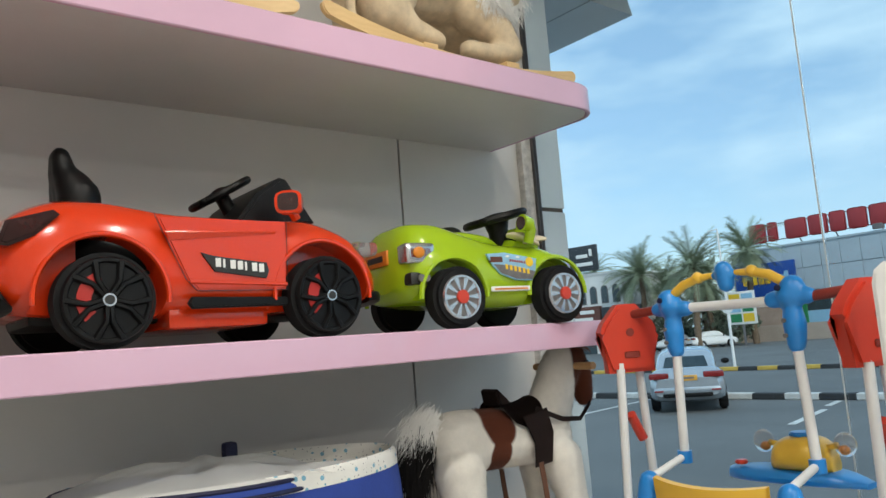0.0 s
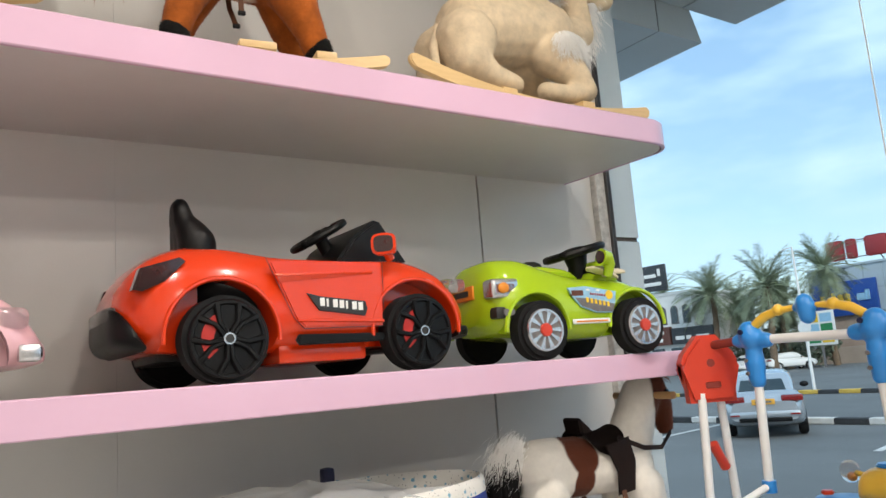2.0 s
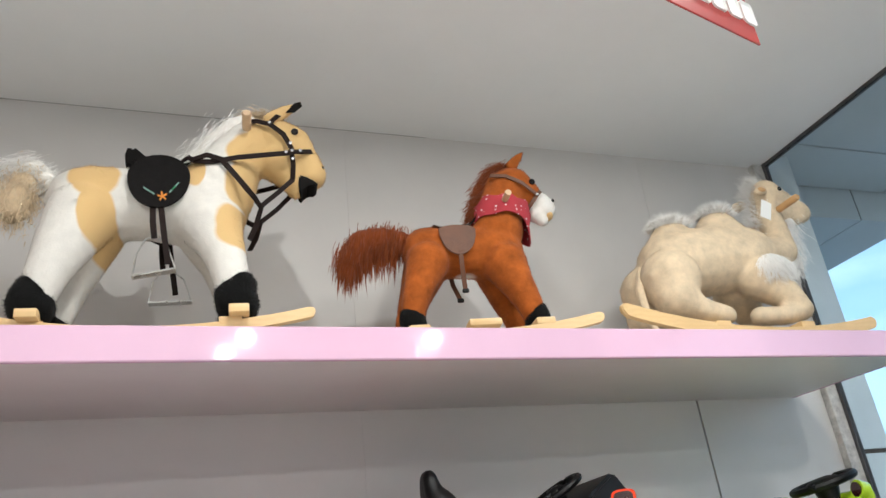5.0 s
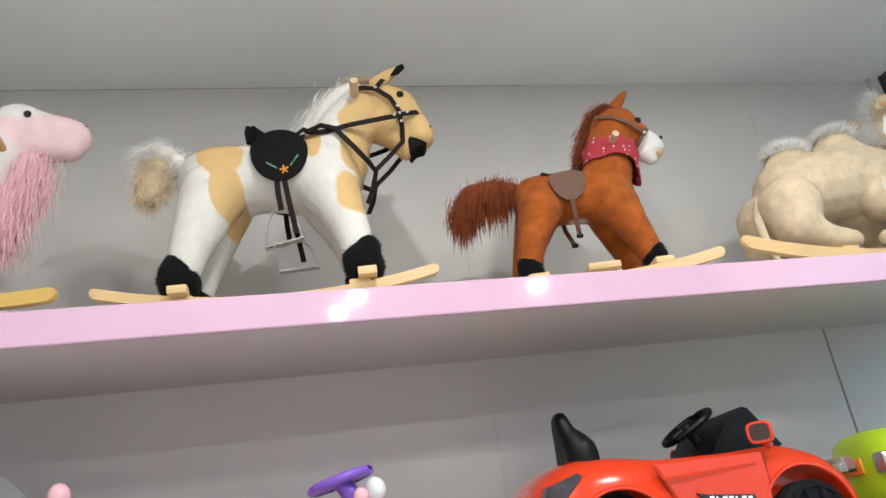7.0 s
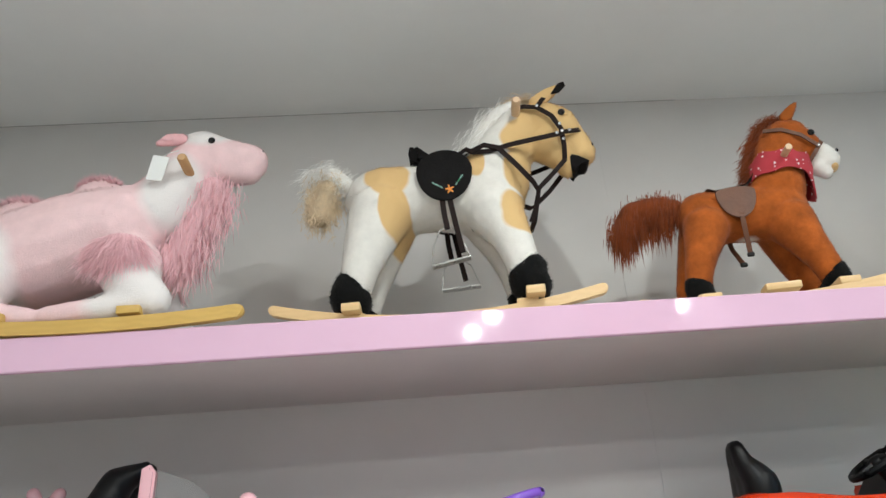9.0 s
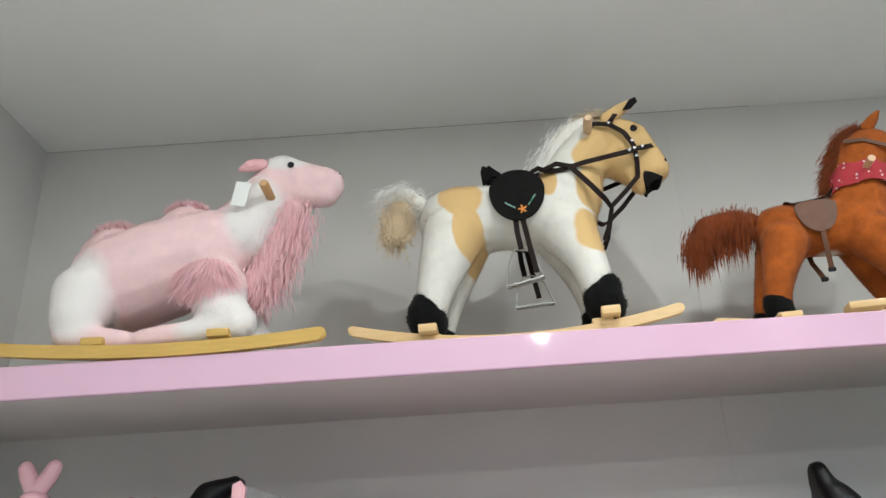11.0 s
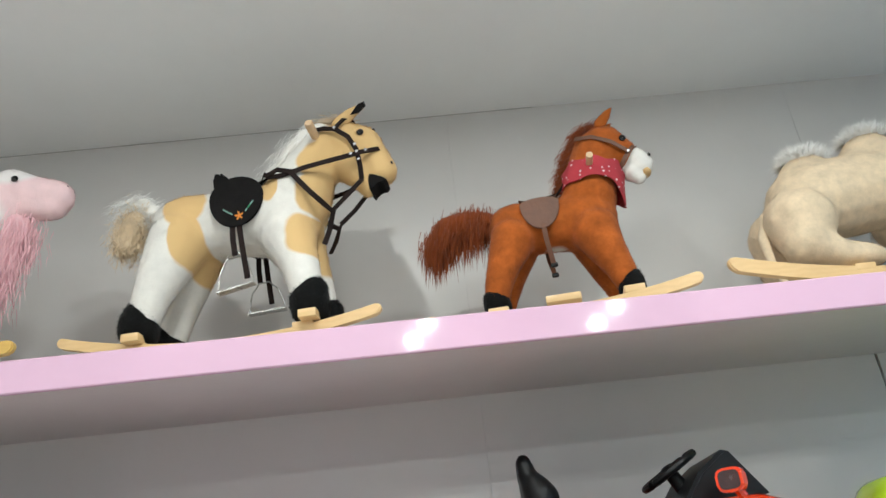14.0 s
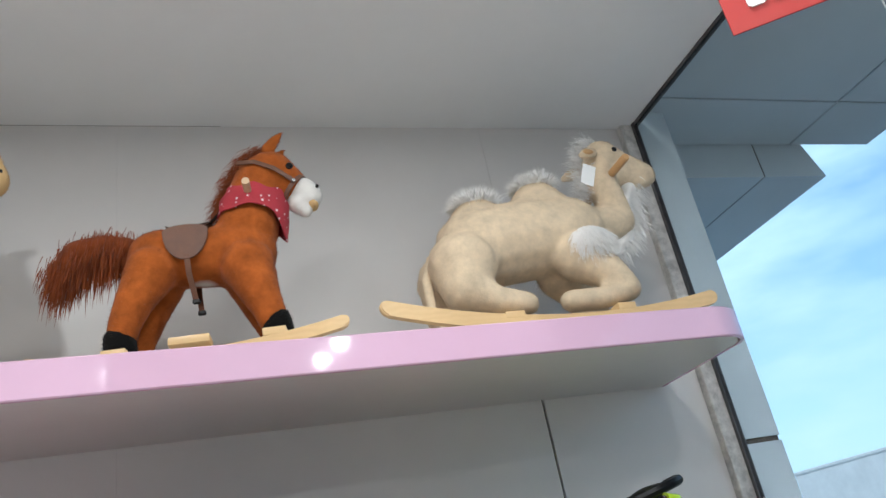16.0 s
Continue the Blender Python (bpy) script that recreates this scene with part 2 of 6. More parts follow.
M["swingred"] = mat("red_plastic", (0.62, 0.045, 0.02), 0.32, var=0.05, scale=6, coat=0.2)
M["whitetube"] = mat("white_painted_tube", (0.80, 0.80, 0.79), 0.35, var=0.05, scale=8)
M["darkred"] = mat("dark_red_tube", (0.24, 0.03, 0.02), 0.4, var=0.08)
M["bluecloth"] = mat("royal_blue_cloth", (0.025, 0.06, 0.30), 0.85, var=0.15, scale=10, bump=0.3, bscale=120)
M["navy"] = mat("navy_piping", (0.008, 0.010, 0.05), 0.6, var=0.2)
M["dotcloth"] = dots(mat("white_cloth_with_dots", (0.78, 0.76, 0.72), 0.85, var=0.05, scale=10, bump=0.2, bscale=90), (0.20, 0.42, 0.55), 38, 0.24, ((0.10, 0.08, 0.12), 90, 0.14))
M["asphalt"] = mat("grey_asphalt", (0.145, 0.152, 0.152), 0.85, var=0.22, scale=0.25, bump=0.3, bscale=18)
M["roadpaint"] = mat("worn_white_road_paint", (0.62, 0.62, 0.60), 0.7, var=0.2, scale=3)
M["kerbwhite"] = mat("white_kerb_paint", (0.62, 0.62, 0.60), 0.7, var=0.2, scale=3)
M["kerbblack"] = mat("black_kerb_paint", (0.035, 0.037, 0.04), 0.7, var=0.3, scale=3)
M["kerbyellow"] = mat("yellow_kerb_paint", (0.60, 0.40, 0.08), 0.7, var=0.2, scale=3)
M["silver"] = mat("silver_car_paint", (0.46, 0.50, 0.54), 0.25, metal=0.55, var=0.03, coat=0.6)
M["whitecar"] = mat("white_car_paint", (0.80, 0.80, 0.79), 0.3, var=0.03, coat=0.5)
M["carglass"] = mat("tinted_car_glass", (0.03, 0.045, 0.05), 0.06, var=0.2, coat=0.3)
M["taillamp"] = mat("red_tail_lamp", (0.22, 0.012, 0.012), 0.15, var=0.2, coat=0.5)
M["plate"] = mat("yellow_number_plate", (0.72, 0.36, 0.05), 0.5, var=0.1)
M["render"] = mat("white_render", (0.74, 0.74, 0.72), 0.8, var=0.08, scale=0.6)
M["panel"] = mat("pale_facade_panel", (0.42, 0.50, 0.56), 0.4, var=0.08, scale=0.3)
M["brickfront"] = mat("sand_shopfront", (0.40, 0.30, 0.24), 0.8, var=0.15, scale=0.8)
M["bluesign"] = mat("blue_shop_sign", (0.012, 0.07, 0.33), 0.45, var=0.1, scale=0.6)
M["redletters"] = mat("red_sign_letters", (0.36, 0.035, 0.04), 0.5, var=0.1, scale=0.6)
M["darksign"] = mat("dark_shop_sign", (0.035, 0.04, 0.045), 0.5, var=0.2, scale=0.8)
M["brownsign"] = mat("brown_shop_sign", (0.13, 0.045, 0.03), 0.5, var=0.2, scale=0.8)
M["greenpaint"] = mat("green_post_paint", (0.02, 0.22, 0.08), 0.5, var=0.1)
M["window"] = mat("dark_window_glass", (0.05, 0.07, 0.08), 0.12, var=0.3, scale=0.8)
M["palmtrunk"] = mat("palm_bark", (0.17, 0.12, 0.08), 0.9, var=0.35, scale=3, bump=0.6, bscale=9)
M["palmleaf"] = mat("date_palm_leaf", (0.22, 0.26, 0.17), 0.6, var=0.3, scale=1.2, island=0.4)
M["bush"] = mat("dark_bush_leaf", (0.13, 0.16, 0.11), 0.7, var=0.35, scale=1.2, island=0.4)
M["wallsand"] = mat("sand_boundary_wall", (0.46, 0.38, 0.32), 0.85, var=0.12, scale=0.5)
M["signred"] = mat("red_sign_card", (0.42, 0.035, 0.03), 0.32, var=0.05, scale=6, coat=0.3)

glass = bpy.data.materials.new("clear_window_glass")
glass.use_nodes = True
gp = glass.node_tree.nodes["Principled BSDF"]
gp.inputs["Transmission Weight"].default_value = 1.0
gp.inputs["Roughness"].default_value = 0.0
gp.inputs["IOR"].default_value = 1.12
gp.inputs["Base Color"].default_value = (0.95, 0.985, 1.0, 1)
M["glass"] = glass
clear = bpy.data.materials.new("clear_plastic")
clear.use_nodes = True
cp = clear.node_tree.nodes["Principled BSDF"]
cp.inputs["Transmission Weight"].default_value = 0.9
cp.inputs["Roughness"].default_value = 0.08
cp.inputs["IOR"].default_value = 1.2
M["clear"] = clear
net = bpy.data.materials.new("white_net")
net.use_nodes = True
np_ = net.node_tree.nodes["Principled BSDF"]
np_.inputs["Base Color"].default_value = (0.8, 0.8, 0.8, 1)
np_.inputs["Roughness"].default_value = 0.8
np_.inputs["Alpha"].default_value = 0.45
M["net"] = net
lampglow = bpy.data.materials.new("lamp_diffuser")
lampglow.use_nodes = True
lg = lampglow.node_tree.nodes["Principled BSDF"]
lg.inputs["Emission Color"].default_value = (1.0, 0.96, 0.90, 1)
lg.inputs["Emission Strength"].default_value = 14.0
M["glow"] = lampglow


# ---- builders ----
def finish(bm, name, smooth=40):
    me = bpy.data.meshes.new(name)
    bmesh.ops.recalc_face_normals(bm, faces=bm.faces[:])
    bm.to_mesh(me)
    bm.free()
    if smooth:
        me.shade_smooth()
        me.set_sharp_from_angle(angle=radians(smooth))
    return me


def part(name, bm, material, parent=None, label="", smooth=40):
    """Link a bmesh (or mesh) as one object, under a thing or a part."""
    me = bm if isinstance(bm, bpy.types.Mesh) else finish(bm, name, smooth)
    if material is not None and not me.materials:
        me.materials.append(M[material] if isinstance(material, str) else material)
    ob = new(name, me)
    if parent is not None:
        ob.parent = parent
    return tagged(ob, label)


def thing(name, m, label, category, group=""):
    ob = new(name)
    ob.empty_display_size = 0.1
    ob.matrix_world = m
    return tagged(ob, label, category, group)


def box(bm, lo, hi, bevel=0.0, seg=2):
    lo, hi = Vector(lo), Vector(hi)
    r = bmesh.ops.create_cube(bm, size=1.0, matrix=Matrix.Translation((lo + hi) / 2) @ Matrix.Diagonal((*(hi - lo), 1)))
    if bevel:
        es = list({e for v in r["verts"] for e in v.link_edges})
        bmesh.ops.bevel(bm, geom=es, offset=bevel, segments=seg, affect="EDGES", profile=0.6)
    return bm


def boxm(lo, hi, bevel=0.0, seg=2):
    return box(bmesh.new(), lo, hi, bevel, seg)


def ball(bm, c, r, sub=2):
    r = r if isinstance(r, (tuple, list)) else (r, r, r)
    bmesh.ops.create_icosphere(bm, subdivisions=sub, radius=1.0, matrix=Matrix.Translation(c) @ Matrix.Diagonal((*r, 1)))
    return bm


def ballm(c, r, sub=2):
    return ball(bmesh.new(), c, r, sub)


def tube(bm, pts, radii, seg=12, squash=1.0, cap=True):
    """A round tube through the points; squash flattens it along y."""
    pts = [Vector(p) for p in pts]
    radii = list(radii) if hasattr(radii, "__len__") else [radii] * len(pts)
    rings = []
    up = Vector((0, 1, 0))
    for i, p in enumerate(pts):
        d = (pts[min(i + 1, len(pts) - 1)] - pts[max(i - 1, 0)]).normalized()
        a = up if abs(d.dot(up)) < 0.9 else Vector((1, 0, 0))
        u = d.cross(a).normalized()
        v = d.cross(u).normalized()
        ring = []
        for k in range(seg):
            t = 2 * math.pi * k / seg
            o = (u * math.cos(t) + v * math.sin(t)) * radii[i]
            o.y *= squash
            ring.append(bm.verts.new(p + o))
        rings.append(ring)
    for a, b in zip(rings, rings[1:]):
        for k in range(seg):
            bm.faces.new((a[k], a[(k + 1) % seg], b[(k + 1) % seg], b[k]))
    if cap:
        bm.faces.new(rings[0][::-1])
        bm.faces.new(rings[-1])
    return bm


def tubem(pts, radii, seg=12, squash=1.0):
    return tube(bmesh.new(), pts, radii, seg, squash)


def ribbon(pts, side, width, thick=0.003, bm=None):
    """A flat strap along the points; side: the direction of its width."""
    bm = bm or bmesh.new()
    pts = [Vector(p) for p in pts]
    side = Vector(side).normalized()
    rows = []
    for i, p in enumerate(pts):
        d = (pts[min(i + 1, len(pts) - 1)] - pts[max(i - 1, 0)]).normalized()
        s = (side - d * side.dot(d)).normalized()
        nrm = d.cross(s).normalized()
        rows.append([bm.verts.new(p + s * a * width / 2 + nrm * b * thick / 2) for a, b in ((-1, -1), (1, -1), (1, 1), (-1, 1))])
    for a, b in zip(rows, rows[1:]):
        for k in range(4):
            bm.faces.new((a[k], a[(k + 1) % 4], b[(k + 1) % 4], b[k]))
    bm.faces.new(rows[0][::-1])
    bm.faces.new(rows[-1])
    return bm


def disc(bm, c, r, depth, axis="y", seg=24, bevel=0.0):
    rot = {"y": Matrix.Rotation(radians(90), 4, "X"), "x": Matrix.Rotation(radians(90), 4, "Y"), "z": Matrix.Identity(4)}[axis]
    q = bmesh.ops.create_cone(bm, cap_ends=True, segments=seg, radius1=r, radius2=r, depth=depth, matrix=Matrix.Translation(c) @ rot)
    if bevel:
        es = [e for e in {e for v in q["verts"] for e in v.link_edges} if sum(len(f.verts) > 4 for f in e.link_faces) == 1]
        bmesh.ops.bevel(bm, geom=es, offset=bevel, segments=2, affect="EDGES")
    return bm


def discm(c, r, depth, axis="y", seg=24, bevel=0.0):
    return disc(bmesh.new(), c, r, depth, axis, seg, bevel)


def prism(bm, outline, y0, y1):
    """A flat plate with that outline of (x, z), between y0 and y1."""
    a = [bm.verts.new((x, y0, z)) for x, z in outline]
    b = [bm.verts.new((x, y1, z)) for x, z in outline]
    n = len(a)
    bm.faces.new(a)
    bm.faces.new(b[::-1])
    for i in range(n):
        bm.faces.new((a[i], b[i], b[(i + 1) % n], a[(i + 1) % n]))
    return bm


def prismm(outline, y0, y1, bevel=0.0):
    bm = prism(bmesh.new(), outline, y0, y1)
    if bevel:
        es = [e for e in bm.edges if abs(e.verts[0].co.y - e.verts[1].co.y) < 1e-6]
        bmesh.ops.bevel(bm, geom=es, offset=bevel, segments=2, affect="EDGES")
    return bm


def evaluated(bm, mods):
    """The mesh of bm after the modifiers that mods adds to a passing object."""
    me = bpy.data.meshes.new("tmp")
    bm.to_mesh(me)
    bm.free()
    ob = new("tmp", me)
    extra = mods(ob) or []
    dg = bpy.context.evaluated_depsgraph_get()
    dg.update()
    out = bpy.data.meshes.new_from_object(ob.evaluated_get(dg))
    for o in [ob, *extra]:
        bpy.data.objects.remove(o)
    return out


def plush_mesh(bm, voxel=0.011, smooth=7, pile=6000, length=0.011, seed=1):
    """Melts overlapping limbs into one soft skin and sets short pile on it."""
    def mods(ob):
        r = ob.modifiers.new("r", "REMESH")
        r.mode, r.voxel_size = "VOXEL", voxel
        s = ob.modifiers.new("s", "SMOOTH")
        s.factor, s.iterations = 0.5, smooth
    me = evaluated(bm, mods)
    me.materials.clear()
    if not pile:
        me.shade_smooth()
        return me
    rng = random.Random(seed)
    b = bmesh.new()
    b.from_mesh(me)
    b.normal_update()
    b.verts.ensure_lookup_table()
    n0 = len(b.verts)
    normals = [v.normal.copy() for v in b.verts]
    places = [v.co.copy() for v in b.verts]
    for _ in range(pile):
        i = rng.randrange(n0)
        c, nv = places[i], normals[i]
        t = Vector((rng.uniform(-1, 1), rng.uniform(-1, 1), rng.uniform(-1.8, 0.4)))
        d = (nv * 0.75 + (t - nv * t.dot(nv)) * 0.75).normalized() * length * rng.uniform(0.5, 1.2)
        s = nv.cross(d).normalized() * length * 0.10
        o = c + (t - nv * t.dot(nv)) * voxel * 0.5 - nv * 0.002
        b.faces.new((b.verts.new(o + s), b.verts.new(o - s), b.verts.new(o + d)))
        lean = (nv + Vector((rng.uniform(-1, 1), rng.uniform(-1, 1), rng.uniform(-1, 1))) * 0.22).normalized()
        normals += [lean, lean, lean]
    b.to_mesh(me)
    b.free()
    me.shade_smooth()
    me.normals_split_custom_set_from_vertices([tuple(v) for v in normals])
    return me


def fur(roots, length, width=0.004, seed=1, curl=0.3, droop=0.5):
    """Long strands: roots are (point, direction); each strand bends down and tapers. Shaded softly, as one fluffy mass."""
    rng = random.Random(seed)
    bm = bmesh.new()
    normals = []
    for p, d in roots:
        p, d = Vector(p), Vector(d).normalized()
        ln = length * rng.uniform(0.55, 1.15)
        soft = (d * 0.35 + Vector((0, -0.75 if p.y <= 0.01 else 0.75, 0.55)) + Vector((rng.uniform(-1, 1), rng.uniform(-1, 1), rng.uniform(-1, 1))) * 0.45).normalized()
        d = (d + Vector((rng.uniform(-1, 1), rng.uniform(-1, 1), rng.uniform(-1, 1))) * curl).normalized()
        s = d.cross(soft).normalized()
        prev = None
        for k, wd in enumerate((1.0, 0.85, 0.5)):
            a, c = bm.verts.new(p - s * width * wd / 2), bm.verts.new(p + s * width * wd / 2)
            if prev:
                bm.faces.new((prev[0], prev[1], c, a))
            prev = (a, c)
            p = p + d * ln / 3
            d = (d + Vector((0, 0, -droop)) * 0.5 + Vector((rng.uniform(-1, 1), rng.uniform(-1, 1), rng.uniform(-1, 1))) * curl * 0.4).normalized()
        bm.faces.new((prev[0], prev[1], bm.verts.new(p)))
        normals += [tuple(soft)] * 7
    me = bpy.data.meshes.new("fur")
    bm.to_mesh(me)
    bm.free()
    me.shade_smooth()
    me.normals_split_custom_set_from_vertices(normals)
    return me


def along(pts, n, jitter, seed=1, direction=None, out=None):
    """Roots scattered along a line of points; out: a centre that the strands point away from."""
    rng = random.Random(seed)
    pts = [Vector(p) for p in pts]
    res = []
    for _ in range(n):
        t = rng.random() * (len(pts) - 1)
        i = min(int(t), len(pts) - 2)
        c = pts[i].lerp(pts[i + 1], t - i)
        o = Vector((rng.gauss(0, 1), rng.gauss(0, 1), rng.gauss(0, 1))) * jitter
        d = Vector(direction) if direction else (o.normalized() if out is None else (c + o - Vector(out)))
        res.append((c + o, d))
    return res


def loft(stations, p=0.55, n=28, taper=0.12):
    """A closed body through cross-sections (x, half width, low z, high z); soft squarish sections, narrower at the top."""
    bm = bmesh.new()
    rings = []
    for x, w, lo, hi in stations:
        ring = []
        for k in range(n):
            t = 2 * math.pi * k / n
            c, s = math.cos(t), math.sin(t)
            yy = w * math.copysign(abs(c) ** p, c)
            zz = math.copysign(abs(s) ** p, s)
            yy *= 1 - taper * max(0, zz)
            ring.append(bm.verts.new((x, yy, (lo + hi) / 2 + (hi - lo) / 2 * zz)))
        rings.append(ring)
    for a, b in zip(rings, rings[1:]):
        for k in range(n):
            bm.faces.new((a[k], a[(k + 1) % n], b[(k + 1) % n], b[k]))
    bm.faces.new(rings[0][::-1])
    bm.faces.new(rings[-1])
    bmesh.ops.recalc_face_normals(bm, faces=bm.faces[:])
    return bm


def stations(xs, ws, los, his, n=30):
    """Even stations, eased between the given ones."""
    X = np.linspace(xs[0], xs[-1], n)

    def ease(v):
        y = np.interp(X, xs, v)
        k = np.array([0.25, 0.5, 0.25])
        for _ in range(2):
            y = np.concatenate([y[:1], np.convolve(y, k, "valid"), y[-1:]])
        return y
    return list(zip(X, ease(ws), ease(los), ease(his)))


def cut(bm, cutters):
    """bm with the closed meshes cutters taken away."""
    def mods(ob):
        obs = []
        for c in cutters:
            bmesh.ops.recalc_face_normals(c, faces=c.faces[:])
            me = bpy.data.meshes.new("c")
            c.to_mesh(me)
            c.free()
            o = new("c", me)
            b = ob.modifiers.new("b", "BOOLEAN")
            b.operation, b.solver, b.object = "DIFFERENCE", "EXACT", o
            obs.append(o)
        return obs
    me = evaluated(bm, mods)
    me.materials.clear()
    me.shade_smooth()
    me.set_sharp_from_angle(angle=radians(38))
    return me


def bars(parent, name, material, x0, z0, widths, height, y, gap, depth=0.002, slope=0.0, label=""):
    """A row of plain blocks that stand for a line of lettering."""
    x = x0
    for w in widths:
        part(name, boxm((x, y - depth, z0 + slope * (x - x0)), (x + w, y, z0 + height + slope * (x - x0)), min(w, height) * 0.15, 1), material, parent, label)
        x += w + gap


# ---- structure ----
WALL_Y, GLASS_X, CEIL, LEFT_X = 3.07, 3.70, 3.43, -1.02
JOINTS = (LEFT_X, 1.535, 2.96, 3.63)


def structure(name, bm, material, label="", smooth=30):
    return tagged(part(name, bm, material, None, label, smooth), kind="structure")


structure("wall_back", boxm((LEFT_X - 0.15, WALL_Y + 0.012, 0), (3.63, WALL_Y + 0.2, CEIL)), "joint", "dark backing behind the wall panels' joints")
wall_panels = structure("wall_north", boxm((LEFT_X - 0.1, WALL_Y + 0.008, 0.0), (3.62, WALL_Y + 0.011, 0.1)), "wall", "white painted panel wall behind the shelves")
for i, (a, b) in enumerate(zip(JOINTS, JOINTS[1:])):
    for z0, z1, g in ((0, 2.26, 0.0045), (2.26, CEIL - 0.001, 0.0005)):
        g0, g1 = (0, 0.0003, g)[i], (0.0003, g, 0)[i]
        part("panel", boxm((a + g0, WALL_Y, z0), (b - g1, WALL_Y + 0.0118, z1)), "wall", wall_panels)
structure("wall_west", boxm((LEFT_X - 0.15, -6.0, 0), (LEFT_X, WALL_Y, CEIL)), "wall", "white painted side wall")
# added wall, never in view; its dark colour holds back bounced light
structure("wall_south_unseen", boxm((LEFT_X - 0.15, -6.15, 0), (GLASS_X, -6.0, CEIL)), "bouncewall", "unseen wall behind the visitor, dark taupe to cut bounced light")
structure("ceiling", boxm((LEFT_X - 0.15, -6.15, CEIL), (GLASS_X + 0.03, WALL_Y + 0.2, CEIL + 0.05)), "ceiling", "plain white plaster ceiling")
structure("floor", boxm((LEFT_X - 0.15, -6.15, -0.1), (GLASS_X + 0.05, WALL_Y + 0.2, 0)), "floor", "pale shop floor tiles")
structure("trim", boxm((LEFT_X, WALL_Y - 0.001, CEIL - 0.002), (1.9, WALL_Y + 0.004, CEIL)), "crack", "thin dark crack along the ceiling edge")
# glazed front
window = structure("window_1", boxm((GLASS_X - 0.008, -6.0, CEIL - 0.016), (GLASS_X + 0.02, 3.03, CEIL)), "frame", "tall frameless shop window with thin dark edge profile")
part("window_frame", boxm((GLASS_X - 0.012, 3.018, 0), (GLASS_X + 0.012, 3.035, CEIL)), "frame", window, "dark vertical edge profile")
part("sealant", boxm((3.632, 3.036, 0), (GLASS_X + 0.012, WALL_Y + 0.02, CEIL), 0.004, 1), "sealant", window, "dirty white sealant strip")
for y0, y1 in ((1.7826, 3.018), (-0.9, 1.7774), (-6.0, -0.908)):
    pane = part("pane", boxm((GLASS_X - 0.005, y0, 0.0), (GLASS_X + 0.005, y1, CEIL - 0.016)), "glass", window, "clear glass pane")
    pane.visible_shadow = False
part("seam", boxm((GLASS_X - 0.006, 1.7776, 0.0), (GLASS_X + 0.006, 1.7824, CEIL - 0.016)), "cladding", window, "grey silicone seam between panes")
# outside of the shop front
pier = structure("wall_outside", boxm((GLASS_X + 0.013, 3.037, -0.55), (3.885, 3.9, 1.975)), "cladding", "grey composite-clad outside pier")
part("panel", boxm((GLASS_X + 0.013, 3.037, 1.995), (3.885, 3.9, 3.52)), "cladding", pier)
part("joint", boxm((GLASS_X + 0.018, 3.045, 1.97), (3.88, 3.895, 2.0)), "joint", pier, "dark joint")
soffit = structure("soffit", boxm((GLASS_X + 0.03, -5.0, 3.52), (5.35, 3.30, 3.9)), "cladding", "grey panelled canopy over the pavement")
for x0, x1 in ((GLASS_X + 0.03, 4.815), (4.825, 5.35)):
    for y0, y1 in ((2.935, 3.30), (1.40, 2.925), (-0.2, 1.39), (-2.0, -0.21), (-5.0, -2.01)):
        part("panel", boxm((x0, y0, 3.50), (x1, y1, 3.519), 0.003, 1), "cladding", soffit)
part("joint", boxm((GLASS_X + 0.035, -4.99, 3.512), (5.34, 3.295, 3.5185)), "joint", soffit, "dark joint")
beam = structure("beam", boxm((3.89, 3.31, 3.31), (4.585, 6.5, 3.9)), "cladding", "grey clad beam beside the canopy")
part("panel", prismm([(4.595, 3.31), (4.985, 3.31), (4.90, 3.52), (4.90, 3.9), (4.595, 3.9)], 3.31, 6.5), "cladding", beam)
part("joint", boxm((4.58, 3.314, 3.314), (4.60, 6.49, 3.89)), "joint", beam, "dark joint")
spot = thing("downlight", pose(4.42, 2.02, 3.497), "round recessed downlight in the grey canopy", "lamp")
rim = bmesh.new()
tube(rim, [(0.085 * math.cos(a), 0.085 * math.sin(a), 0) for a in np.linspace(0, 2 * math.pi, 25)], 0.008, 6, cap=False)
part("rim", rim, "chrome", spot)
part("lens", discm((0, 0, 0.0), 0.078, 0.004, "z"), "greyprint", spot)


